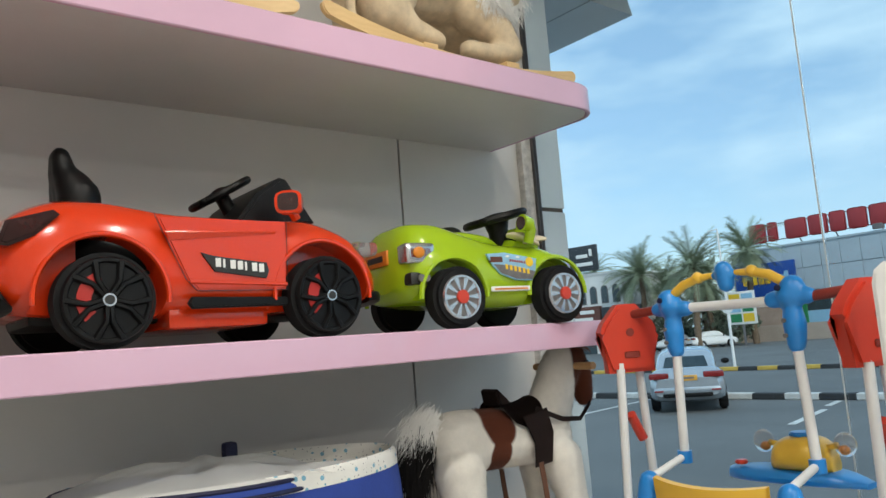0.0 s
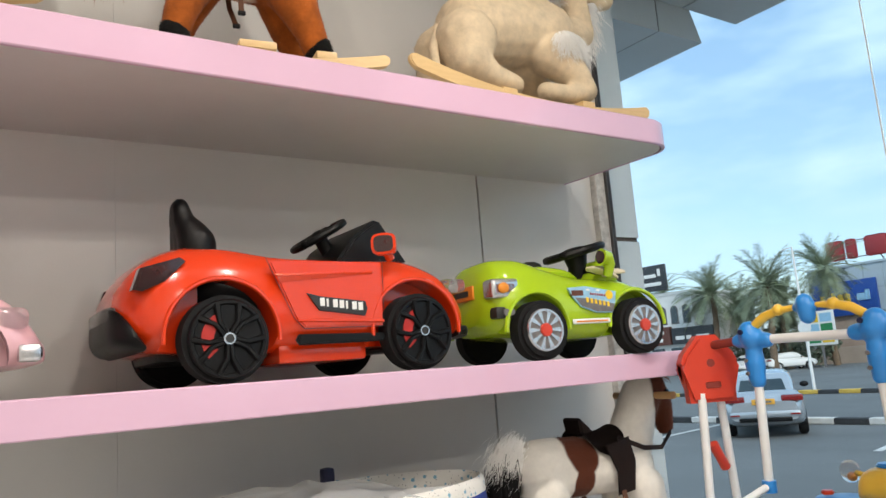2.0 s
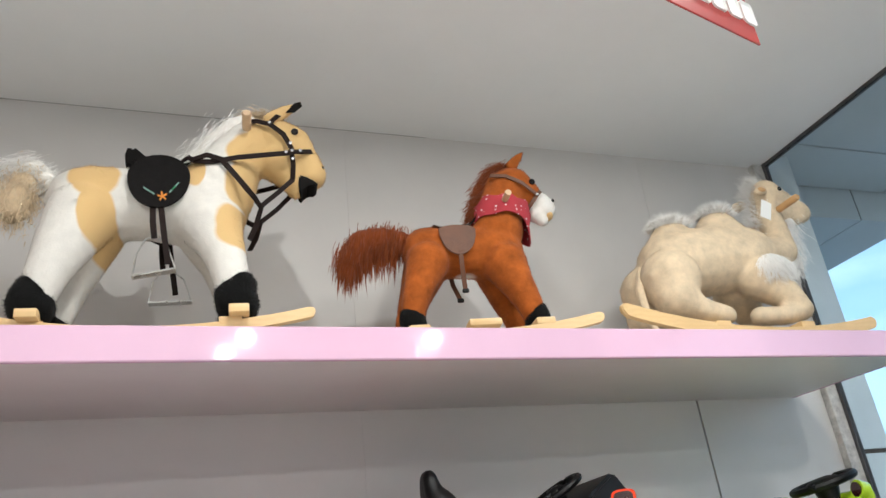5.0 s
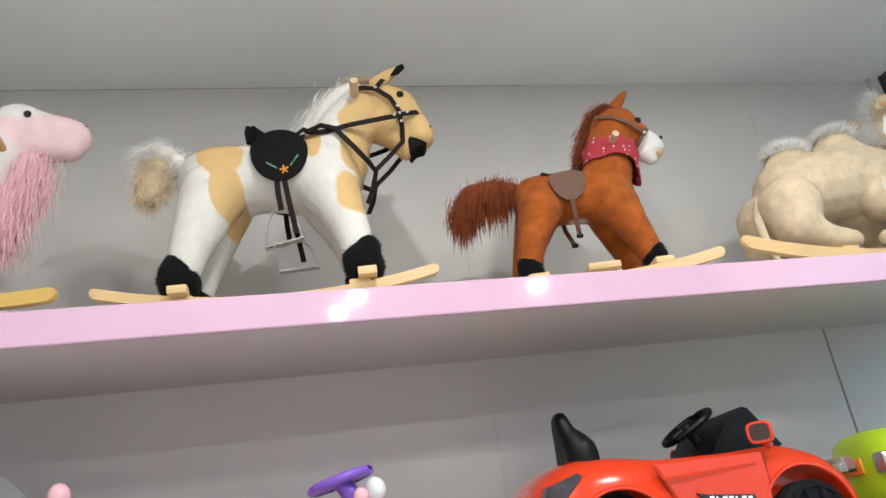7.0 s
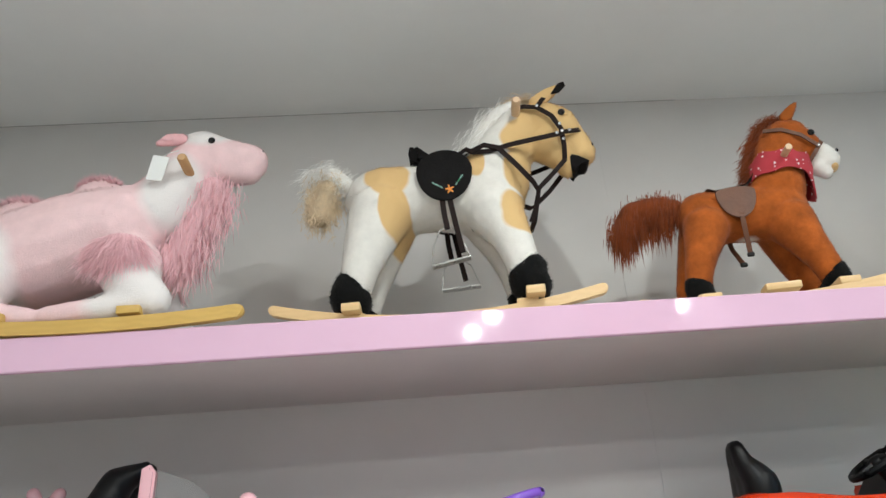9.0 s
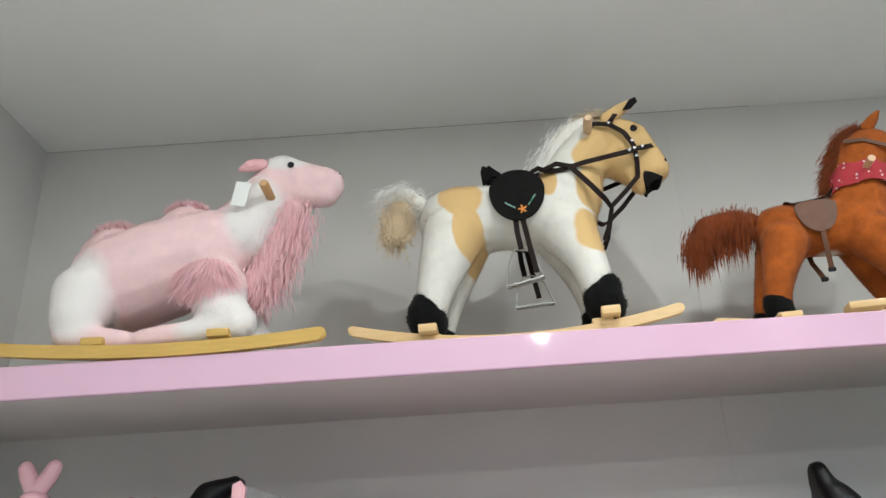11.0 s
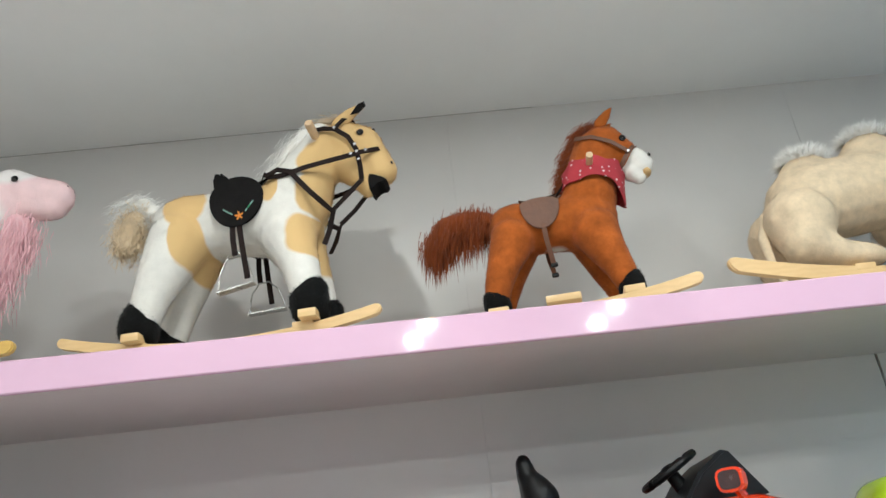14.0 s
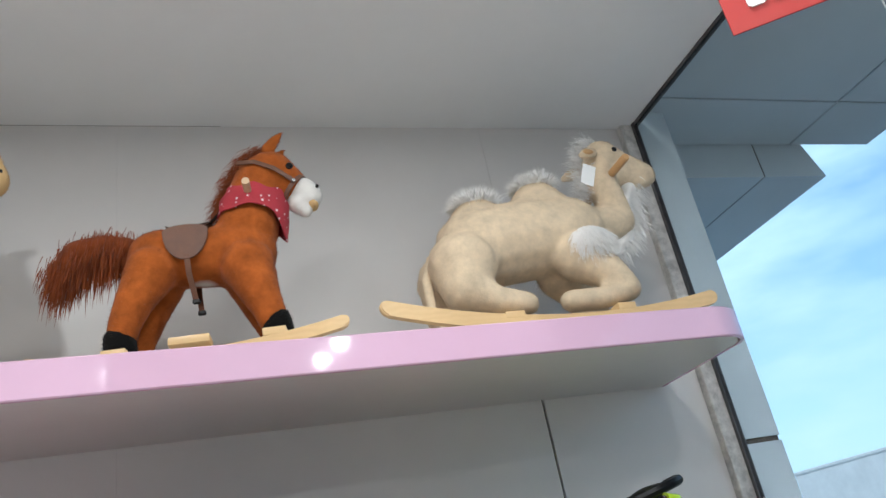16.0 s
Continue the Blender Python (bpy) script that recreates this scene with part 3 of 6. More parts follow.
# shelves
def shelf(name, top, low, under, x1, label):
    s = thing(name, pose(0, 0, top), label, "shelf", "display shelves")
    t = top
    r, y0, xe = 0.17, 2.33, x1
    pts = [(LEFT_X + 0.001, y0)] + [(xe - 0.098 - r + r * math.sin(a), y0 + r - r * math.cos(a)) for a in np.linspace(0, math.pi / 2 - 0.12, 14)] + [(xe, WALL_Y - 0.001), (LEFT_X + 0.001, WALL_Y - 0.001)]

    def bottom(y):
        return low + (under - low) * (y - y0) / (WALL_Y - y0)

    def plate(z0, z1, inset=0.0):
        bm = bmesh.new()
        q = [(x - (inset if x > 3 else 0), y + (inset if y < 2.6 else 0)) for x, y in pts]
        a = [bm.verts.new((x, y, bottom(y) + 0.001 - t)) for x, y in q]
        b = [bm.verts.new((x, y, z1 - t)) for x, y in q]
        bm.faces.new(a)
        bm.faces.new(b)
        for i in range(len(a)):
            bm.faces.new((a[i], a[(i + 1) % len(a)], b[(i + 1) % len(a)], b[i]))
        return bm
    part("board", plate(under, top - 0.002, 0.014), "shelf", s, "white laminated board")
    # glossy front edge that sweeps round the end
    bm = bmesh.new()
    path = pts[:-1]
    rows = []
    for i, (x, y) in enumerate(path):
        a, b = path[max(i - 1, 0)], path[min(i + 1, len(path) - 1)]
        d = Vector((b[0] - a[0], b[1] - a[1])).normalized()
        nrm = Vector((d.y, -d.x))
        rows.append([bm.verts.new((x - nrm.x * o, y - nrm.y * o, z - t)) for o, z in ((0.013, bottom(y)), (0.003, bottom(y)), (0, bottom(y) + 0.003), (0, top - 0.004), (0.004, top), (0.013, top))])
    for a, b in zip(rows, rows[1:]):
        for k in range(6):
            bm.faces.new((a[k], a[(k + 1) % 6], b[(k + 1) % 6], b[k]))
    bm.faces.new(rows[0][::-1])
    bm.faces.new(rows[-1])
    part("edge_band", bm, "pink", s, "glossy pink rounded edge band")
    return s


U, L, B = 2.278, 1.443, 0.66
shelf("shelf", U, 2.186, 2.236, 3.475, "wall shelf with glossy pink edge, holding plush rocking animals")
shelf("shelf", L, 1.360, 1.402, 3.475, "wall shelf with glossy pink edge, holding toy ride-on cars")
shelf("shelf", B, 0.577, 0.619, 3.475, "low wall shelf with glossy pink edge, holding a bassinet")

# shop lamps: the four near y=-1 give the shelf highlights, the rest are added fill
for x, y, power in ((-0.1, 1.2, 0.20), (1.2, 1.2, 0.50), (2.5, 1.2, 0.50), (1.47, -0.95, 0.55), (1.36, -1.30, 0.55), (2.87, -0.95, 0.55), (2.80, -1.30, 0.55), (-0.1, -3.7, 0.60), (1.2, -3.7, 1.0), (2.5, -3.7, 1.0)):
    c = thing("ceiling_or_fill_light", pose(x, y, CEIL - 0.001), "round white recessed ceiling light, switched on; rows at y 1.2 and -3.7 are added fill", "lamp", "shop ceiling lights")
    rim = bmesh.new()
    tube(rim, [(0.044 * math.cos(a), 0.044 * math.sin(a), -0.004) for a in np.linspace(0, 2 * math.pi, 25)], 0.008, 6, cap=False)
    part("rim", rim, "whitetube", c)
    part("diffuser", discm((0, 0, -0.003), 0.034, 0.004, "z"), "glow", c)
    ld = bpy.data.lights.new("ceiling_or_fill_lamp", "AREA")
    ld.shape, ld.size, ld.energy, ld.color = "DISK", 0.065, LAMP_POWER * power, (1.0, 0.96, 0.93)
    lo = new("ceiling_or_fill_lamp", ld)
    lo.matrix_world = pose(x, y, CEIL - 0.012)


# ---- outside ----
GROUND = -0.55
bm = bmesh.new()
bmesh.ops.create_grid(bm, x_segments=40, y_segments=40, size=1.0)
for v in bm.verts:
    v.co = Vector((3.6 + (v.co.x + 1) * 400, v.co.y * 500, GROUND))
structure("ground", bm, "asphalt", "grey asphalt car park and road")
structure("pavement", boxm((3.72, -8, GROUND), (5.4, 12, -0.12), 0.02), "wallsand", "raised pavement along the shop front")
for x, cols, w in ((19.5, ("kerbwhite", "kerbblack"), 0.25), (30.5, ("kerbyellow", "kerbblack"), 0.3)):
    k = structure("kerb", boxm((x + 0.02, -40, GROUND), (x + w - 0.02, 60, GROUND + 0.12)), "kerbblack", "painted road kerb")
    shared = {}
    for i in range(46):
        y = 1.0 + i * 0.85
        c = cols[i % 2]
        if c not in shared:
            b = boxm((0, 0.005, 0), (w, 0.845, 0.16), 0.02, 1)
            shared[c] = finish(b, "kerb_stone", 30)
            shared[c].materials.append(M[c])
        o = part("kerb_stone", shared[c], None, k)
        o.location = (x, y, GROUND)
for x0, y0, x1, y1 in ((15.2, 8.0, 17.6, 8.5), (18.3, 8.75, 19.3, 8.95), (15.2, 13.5, 19.3, 14.2), (15.2, 2.6, 19.3, 3.3)):
    structure("road_marking", ribbon([(x0, y0, GROUND + 0.005), (x1, y1, GROUND + 0.005)], (0, 1, 0), 0.14, 0.006), "roadpaint", "worn white parking line")


def wheel(name, parent, x, y, z, r, w, tyre="rubber", rim="chrome", spokes=9):
    t = part(name, discm((0, 0, 0), r, w, "y", 28, w * 0.18), tyre, parent)
    t.location = (x, y, z)
    part("rim", discm((0, -w * 0.46, 0), r * 0.66, w * 0.14, "y", 24, w * 0.03), rim, t)
    part("rim", discm((0, w * 0.46, 0), r * 0.66, w * 0.14, "y", 24, w * 0.03), rim, t)
    return t


def road_car(m, paint, label):
    """A four-door saloon, nose to +x."""
    c = thing("car", m, label, "car", "parked cars")
    body = loft(stations([-2.15, -2.12, -1.9, -1.2, 0.6, 1.2, 1.9, 2.1, 2.15], [0.70, 0.80, 0.84, 0.86, 0.86, 0.85, 0.80, 0.68, 0.5],
                         [0.38, 0.30, 0.24, 0.22, 0.22, 0.22, 0.24, 0.32, 0.4], [0.80, 0.98, 1.04, 1.0, 0.95, 0.92, 0.80, 0.70, 0.6], 34), 0.38, 36, 0.07)
    wells = [discm((x, s * 0.80, 0.31), 0.37, 0.36, "y", 24) for x in (-1.3, 1.28) for s in (-1, 1)]
    part("body", cut(body, wells), paint, c)
    cab = loft(stations([-1.75, -1.6, -0.9, 0.0, 0.5, 1.05], [0.62, 0.66, 0.70, 0.70, 0.68, 0.60], [0.88] * 6, [1.0, 1.08, 1.40, 1.47, 1.40, 0.96], 26), 0.40, 32, 0.14)
    part("cabin", cab, paint, c)
    # glazing
    part("rear_window", prismm([(-0.50, 0), (0.50, 0), (0.44, 0.42), (-0.44, 0.42)], -0.006, 0.006), "carglass", c).matrix_local = pose(-1.72, 0, 1.03, -58, 0, -90)
    part("windscreen", prismm([(-0.52, 0), (0.52, 0), (0.46, 0.55), (-0.46, 0.55)], -0.006, 0.006), "carglass", c).matrix_local = pose(1.04, 0, 1.00, -56, 0, 90)
    for s in (-1, 1):
        for out in ([(-1.25, 1.02), (-0.25, 1.0), (-0.25, 1.36), (-0.85, 1.34)], [(-0.18, 1.0), (0.82, 0.98), (0.35, 1.32), (-0.18, 1.36)]):
            g = part("side_window", prismm(out, -0.008, 0.008), "carglass", c)
            g.matrix_local = pose(0, s * 0.655, 0, s * 3.5)
        part("tail_lamp", boxm((-2.155, s * 0.60 - 0.22, 0.79), (-1.88, s * 0.60 + 0.23, 0.93), 0.04), "taillamp", c)
        part("reflector", boxm((-2.19, s * 0.62 - 0.10, 0.50), (-2.15, s * 0.62 + 0.10, 0.54), 0.01), "taillamp", c)
        part("head_lamp", boxm((1.92, s * 0.55 - 0.15, 0.60), (2.12, s * 0.55 + 0.15, 0.75), 0.05), "clear", c)
        mi = part("mirror", ballm((0.62, s * 0.95, 1.02), (0.07, 0.11, 0.075)), "blackplastic", c)
        for x in (-1.3, 1.28):
            wheel("wheel", c, x, s * 0.76, 0.31, 0.31, 0.2)
    part("number_plate", boxm((-2.175, -0.24, 0.74), (-2.14, 0.24, 0.86), 0.005), "plate", c)
    part("plate_bars", boxm((-2.179, -0.17, 0.78), (-2.176, 0.17, 0.82)), "greyprint", c)
    part("bumper_insert", boxm((-2.17, -0.55, 0.36), (-2.10, 0.55, 0.46), 0.03), "blackplastic", c)
    part("bumper", boxm((-2.185, -0.74, 0.46), (-2.0, 0.74, 0.60), 0.06), paint, c)
    part("aerial", tubem([(-1.0, 0, 1.43), (-1.12, 0, 1.62)], 0.008, 6), "blackplastic", c)
    return c


road_car(pose(18.25, 12.15, GROUND, 0, 0, 33), "silver", "silver saloon car parked outside, seen from behind")
road_car(pose(61.5, 38.4, GROUND - 0.0, 0, 0, -32), "whitecar", "white saloon car parked across the road")
road_car(pose(62.5, 46.2, GROUND, 0, 0, 200), "whitecar", "white saloon car far across the road")
road_car(pose(60.5, 41.6, GROUND, 0, 0, 185), "whitecar", "white saloon car half hidden across the road")


def big_building():
    b = thing("building", pose(75, 0, GROUND), "long shop building with pale panelled upper facade", "building")
    part("wall", boxm((0.3, -40, 0), (20, 43.6, 9.0)), "panel", b)
    part("lower_wall", boxm((0.1, -40, 0), (0.29, 43.4, 4.4)), "brickfront", b, "sand-coloured shop front")
    for i in range(26):
        y = 43.6 - i * 1.85
        if y < 0:
            break
        for z0, z1 in ((4.6, 6.75), (6.80, 9.1)):
            part("panel", boxm((0.12, y - 1.82, z0), (0.30, y, z1), 0.02, 1), "panel", b)
    part("parapet", boxm((0.0, -40, 9.1), (0.6, 43.7, 9.3)), "panel", b)
    part("shop_sign", boxm((-0.3, 36.9, 4.4), (0.1, 43.2, 7.7), 0.03), "bluesign", b, "blue sign board with yellow lettering bars")
    for y, h, w in ((42.3, 0.9, 0.7), (41.3, 1.1, 0.5), (40.6, 0.9, 0.55), (39.9, 0.9, 0.5)):
        part("sign_letter", boxm((-0.36, y - w, 5.6), (-0.3, y, 5.6 + h), 0.1), "yellowprint", b)
    for y, h, w in ((38.7, 0.7, 0.9), (37.9, 1.0, 0.4)):
        part("sign_letter", boxm((-0.36, y - w, 5.7), (-0.3, y, 5.7 + h), 0.1), "skyprint", b)
    for y, w, mt in ((41.5, 3.4, "brickfront"), (37.5, 3.6, "window"), (31.5, 4.5, "window"), (25, 4.5, "window")):
        part("shop_window", boxm((0.02, y - w, 0.7), (0.12, y, 3.9)), mt, b)
    part("shop_poster", boxm((-0.05, 33.8, 0.9), (0.02, 38.0, 2.6)), "skyprint", b)
    part("pillar", boxm((-0.3, 36.2, 0), (0.1, 36.9, 4.4)), "greenpaint", b)
    part("awning", boxm((-0.5, 26, 4.25), (0.1, 36, 4.5)), "greyprint", b)
    # roof letters as plain blocks, on a rail
    y = 41.2
    for w in (1.75, 1.0, 0.4, 2.1, 1.8, 1.45, 1.7, 1.7):
        if w > 0.5:
            part("roof_letter", boxm((-0.1, y - w, 9.75), (0.25, y, 11.7), 0.3), "redletters", b)
        y -= w + 0.22
    part("roof_letter", boxm((-0.1, y - 2.6, 9.75), (0.25, y - 0.9, 11.7), 0.3), "redletters", b)
    for z in (9.9, 11.5):
        part("rail", tubem([(0.3, 41.5, z), (0.3, 20, z)], 0.05, 6), "greyprint", b)
    for y in (40.5, 37, 33.5, 29.5):
        part("strut", tubem([(0.3, y, 11.4), (1.4, y - 0.6, 9.2)], 0.06, 6), "greyprint", b)
    part("flood_light", boxm((-0.2, 28.4, 9.4), (0.3, 29.3, 9.9), 0.05), "greyprint", b)


big_building()
structure("boundary_wall", boxm((70, -30, GROUND), (70.3, 70, GROUND + 1.5)), "wallsand", "low sand-coloured boundary wall")


def arch_building():
    b = thing("building", pose(60, 46.3, GROUND, 0, 0, 8), "white two-storey building with arched windows", "building")
    part("wall", boxm((0, 0, 0), (12, 20, 7.6)), "render", b)
    part("parapet", boxm((-0.1, -0.1, 7.6), (12.1, 20.1, 7.85)), "render", b)
    for i in range(7):
        y = 0.7 + i * 1.25
        out = [(-0.3, 0), (0.3, 0), (0.3, 1.2)] + [(0.3 * math.cos(a), 1.2 + 0.4 * math.sin(a)) for a in np.linspace(0.3, math.pi - 0.3, 6)] + [(-0.3, 1.2)]
        w = part("window", prismm(out, -0.05, 0.05), "window", b)
        w.matrix_local = pose(-0.02, y, 4.9, 0, 0, 90)
        f = part("window_frame", prismm([(x * 1.35, z * 1.1 - 0.1) for x, z in out], -0.02, 0.02), "greyprint", b)
        f.matrix_local = pose(-0.01, y, 4.9, 0, 0, 90)
    part("shop_sign", boxm((-0.5, 2.4, 2.9), (0, 8, 4.6)), "brownsign", b, "brown sign board")
    part("shop_sign", boxm((-0.5, -2.0, 2.9), (0, 2.2, 4.4)), "darksign", b, "dark sign board")
    for y0, z0, w in ((3.0, 3.9, 1.6), (5.0, 3.9, 0.5), (5.9, 3.9, 1.5), (3.2, 3.2, 3.6), (-1.6, 3.3, 1.3), (0.2, 3.3, 0.5), (0.9, 3.3, 0.9)):
        part("sign_bar", boxm((-0.54, y0, z0), (-0.5, y0 + w, z0 + 0.35), 0.06), "whiteprint", b)
    for y in (0.4, 3.4, 6.0):
        part("shop_window", boxm((-0.06, y, 0), (0, y + 2.3, 2.6)), "window", b)
    part("roof_sign", boxm((-0.4, 2.2, 8.1), (-0.1, 5.6, 10.6), 0.03), "darksign", b, "dark roof sign board with pale bars")
    for y0, z0, w, h in ((2.7, 9.5, 0.3, 0.7), (3.2, 9.4, 1.3, 0.35), (2.7, 8.6, 1.9, 0.35)):
        part("sign_bar", boxm((-0.46, y0, z0), (-0.4, y0 + w, z0 + h), 0.06), "whiteprint", b)


arch_building()


def palm(m, h, crown, seed):
    """A date palm: ringed trunk and arching feather leaves with leaflets."""
    rng = random.Random(seed)
    p = thing("palm_tree", m, "tall date palm with grey-green feather leaves", "tree", "palms across the road")
    bm = bmesh.new()
    n = 14
    tube(bm, [(0.12 * math.sin(i * 0.4), 0.1 * math.cos(i * 0.3), h * i / n) for i in range(n + 1)], [0.28 + 0.05 * (i % 2) - 0.006 * i for i in range(n + 1)], 10)
    part("trunk", bm, "palmtrunk", p)
    bm = bmesh.new()
    for k in range(62):
        az = rng.uniform(0, 2 * math.pi)
        el = rng.uniform(-0.75, 1.35)
        ln = crown * rng.uniform(0.8, 1.15)
        d = Vector((math.cos(az) * math.cos(el), math.sin(az) * math.cos(el), math.sin(el)))
        q = Vector((0, 0, h))
        pts = [q.copy()]
        for i in range(7):
            q = q + d * ln / 7
            d = (d + Vector((0, 0, -0.17))).normalized()
            pts.append(q.copy())
        tube(bm, pts, [0.04 - 0.004 * i for i in range(8)], 3)
        for i in range(1, 8):
            dd = (pts[i] - pts[i - 1]).normalized()
            s = dd.cross(Vector((0, 0, 1))).normalized()
            for f in (0.0, 0.25, 0.5, 0.75):
                c0 = pts[i - 1].lerp(pts[i], f)
                ll = crown * 0.24 * (1 - abs(i - 3.5) / 7)
                for sg in (-1, 1):
                    e = c0 + (s * sg * 0.8 + dd * 0.75 + Vector((0, 0, rng.uniform(-0.35, 0.25)))) * ll
                    w = dd * 0.04
                    bm.faces.new((bm.verts.new(c0 - w), bm.verts.new(c0 + w), bm.verts.new(e)))
    part("crown", bm, "palmleaf", p, smooth=0)


for x, y, h, c, s in ((60, 44.1, 7.0, 3.9, 1), (60, 38.6, 7.0, 4.0, 2), (66, 36.8, 8.3, 3.8, 3), (66, 41.6, 6.0, 3.4, 4), (68, 47.0, 6.2, 3.4, 5), (75, 62.0, 9.4, 3.4, 6), (64, 39.9, 5.4, 3.2, 7)):
    palm(pose(x, y, GROUND, 0, 0, s * 40), h, c, s)


def bush(m, size, seed):
    rng = random.Random(seed)
    bm = bmesh.new()
    for _ in range(1500):
        v = Vector((rng.gauss(0, 1), rng.gauss(0, 1), rng.gauss(0, 1))).normalized() * rng.uniform(0.5, 1.0) ** 0.5
        c = Vector((v.x * size[0], v.y * size[1], size[2] * (1 + v.z * (0.75 + 0.4 * noise.noise(v * 2)))))
        a, b = Vector((rng.uniform(-1, 1), rng.uniform(-1, 1), rng.uniform(-1, 1))) * 0.22, Vector((rng.uniform(-1, 1), rng.uniform(-1, 1), rng.uniform(-1, 1))) * 0.22
        bm.faces.new((bm.verts.new(c), bm.verts.new(c + a), bm.verts.new(c + a + b), bm.verts.new(c + b)))
    ob = part("bush", bm, "bush", None, smooth=0)
    ob.matrix_world = m
    tagged(ob, "dark green roadside bush under the palms", "bush", "bushes", "stuff")


for x, y, s, k in ((64, 45.0, (2.0, 3.0, 1.9), 1), (65, 41.5, (2.0, 3.0, 2.3), 2), (65.5, 38.5, (2.0, 2.2, 2.0), 3)):
    bush(pose(x, y, GROUND), s, k)

lamp = thing("street_lamp", pose(33.1, 19.65, GROUND), "thin white street lamp post with one arm", "lamp")
part("pole", tubem([(0, 0, 0), (0.0, 0.02, 3.2), (-0.02, 0.06, 6.3)], [0.07, 0.06, 0.04], 10), "whitetube", lamp)
part("arm", tubem([(-0.02, 0.06, 6.3), (0.0, 0.55, 6.25)], 0.025, 6), "whitetube", lamp)
part("sign_disc", discm((-0.05, 0.0, 2.7), 0.3, 0.03, "x"), "whiteprint", lamp)
board = thing("notice_board", pose(62, 35.6, GROUND), "pale notice board with pictures on a post", "sign")
part("panel", boxm((0, -1.3, 1.8), (0.1, 1.3, 4.6), 0.02), "whiteprint", board)
for i in range(2):
    for j in range(3):
        part("picture", boxm((-0.02, -1.1 + i * 1.15, 2.0 + j * 0.85), (0.0, -0.1 + i * 1.15, 2.7 + j * 0.85)), ("yellowprint", "greenpaint", "skyprint")[(i + j) % 3], board)
part("post", boxm((0.02, -0.1, 0), (0.1, 0.1, 1.8)), "greyprint", board)


# ---- plush rocking animals on the upper shelf ----
def rocker(parent, x0, x1, rise0, rise1, ys, mt, height=0.042, thick=0.022, flat=0.0):
    """Two curved boards that rest on the shelf, with cross bars."""
    xm = (x0 * math.sqrt(rise1) + x1 * math.sqrt(rise0)) / (math.sqrt(rise0) + math.sqrt(rise1))
    r = height / 2
    ends = [(r * (1 - math.cos(q)), r * math.sin(q)) for q in np.linspace(0.15, math.pi / 2, 6)]
    outline = [(x0 + d, hh) for d, hh in ends] + [(x, r) for x in np.linspace(x0 + r, x1 - r, 24)[1:-1]] + [(x1 - d, hh) for d, hh in ends[::-1]]
    for y in ys:
        low, top = [], []
        for x, hh in outline:
            z = rise0 * ((x - xm) / (x0 - xm)) ** 2 if x < xm else rise1 * ((x - xm) / (x1 - xm)) ** 2
            low.append((x, z + r - hh))
            top.append((x, z + r + hh))
        part("rocker", prismm(low + top[::-1], y - thick / 2, y + thick / 2, 0.004), mt, parent, "curved wooden rocker board")


def crossbar(parent, x, z, ys, mt):
    part("crossbar", boxm((x - 0.03, ys[0] - 0.012, z), (x + 0.03, ys[1] + 0.012, z + 0.022), 0.004), mt, parent)


def limb(bm, *nodes, squash=1.0):
    """A limb of the plush body: nodes (x, y, z, r)."""
    for x, y, z, r in nodes:
        ball(bm, (x, y, z), (r, r * squash, r), 2)
    for a, b in zip(nodes, nodes[1:]):
        pts = [Vector(a[:3]).lerp(Vector(b[:3]), t) for t in (0, 0.5, 1)]
        tube(bm, pts, [a[3], (a[3] + b[3]) / 2, b[3]], 14, squash)


def melted(bm, voxel):
    """Overlapping rounded forms as one moulded skin."""
    def mods(ob):
        r = ob.modifiers.new("r", "REMESH")
        r.mode, r.voxel_size = "VOXEL", voxel
        q = ob.modifiers.new("s", "SMOOTH")
        q.factor, q.iterations = 0.5, 4
    me = evaluated(bm, mods)
    me.materials.clear()
    me.shade_smooth()
    return me


def mirrored(bm, *nodes):
    limb(bm, *nodes)
    limb(bm, *[(x, -y, z, r) for x, y, z, r in nodes])


def eyes(parent, x, y, z, r=0.011):
    for s in (-1, 1):
        part("eye", ballm((x, s * y, z), (r, r * 0.6, r)), "eye", parent)


def saddle(parent, xc, zc, R, half, drop, mt, label, tab=True):
    """A cloth saddle draped over the back."""
    bm = bmesh.new()
    n, k = 22, 10
    grid = []
    for i in range(n + 1):
        s = -drop + 2 * drop * i / n
        a = s / R
        f = max(0.0, 1 - (abs(s) / drop) ** 4.0) ** 0.5
        w = half * (0.12 + 0.88 * f)
        row = []
        for j in range(k + 1):
            x = xc + w * (2 * j / k - 1)
            row.append((x, R * math.sin(a) if abs(a) < 1.5 else math.copysign(R, a), zc + (R * math.cos(a) if abs(a) < 1.5 else -(abs(s) - 1.5 * R) + R * math.cos(1.5)) + 0.35 * (x - xc) ** 2 / half * 0.6))
        grid.append(row)
    vs = [[bm.verts.new(p) for p in row] for row in grid]
    for i in range(n):
        for j in range(k):
            bm.faces.new((vs[i][j], vs[i + 1][j], vs[i + 1][j + 1], vs[i][j + 1]))
    bmesh.ops.solidify(bm, geom=bm.faces[:], thickness=0.006)
    sd = part("saddle", bm, mt, parent, label)
    if tab:
        part("cantle", prismm([(xc - half * 0.95, zc + R - 0.004), (xc - half * 0.35, zc + R + 0.004), (xc - half * 0.55, zc + R + 0.018), (xc - half * 0.95, zc + R + 0.052), (xc - half * 1.06, zc + R + 0.045)], -0.05, 0.05, 0.006), mt, sd)
    return sd


def strap(parent, name, pts, width, mt="strap", side=None):
    return part(name, ribbon(pts, side or (0.3, 0, 1), width, 0.004), mt, parent)


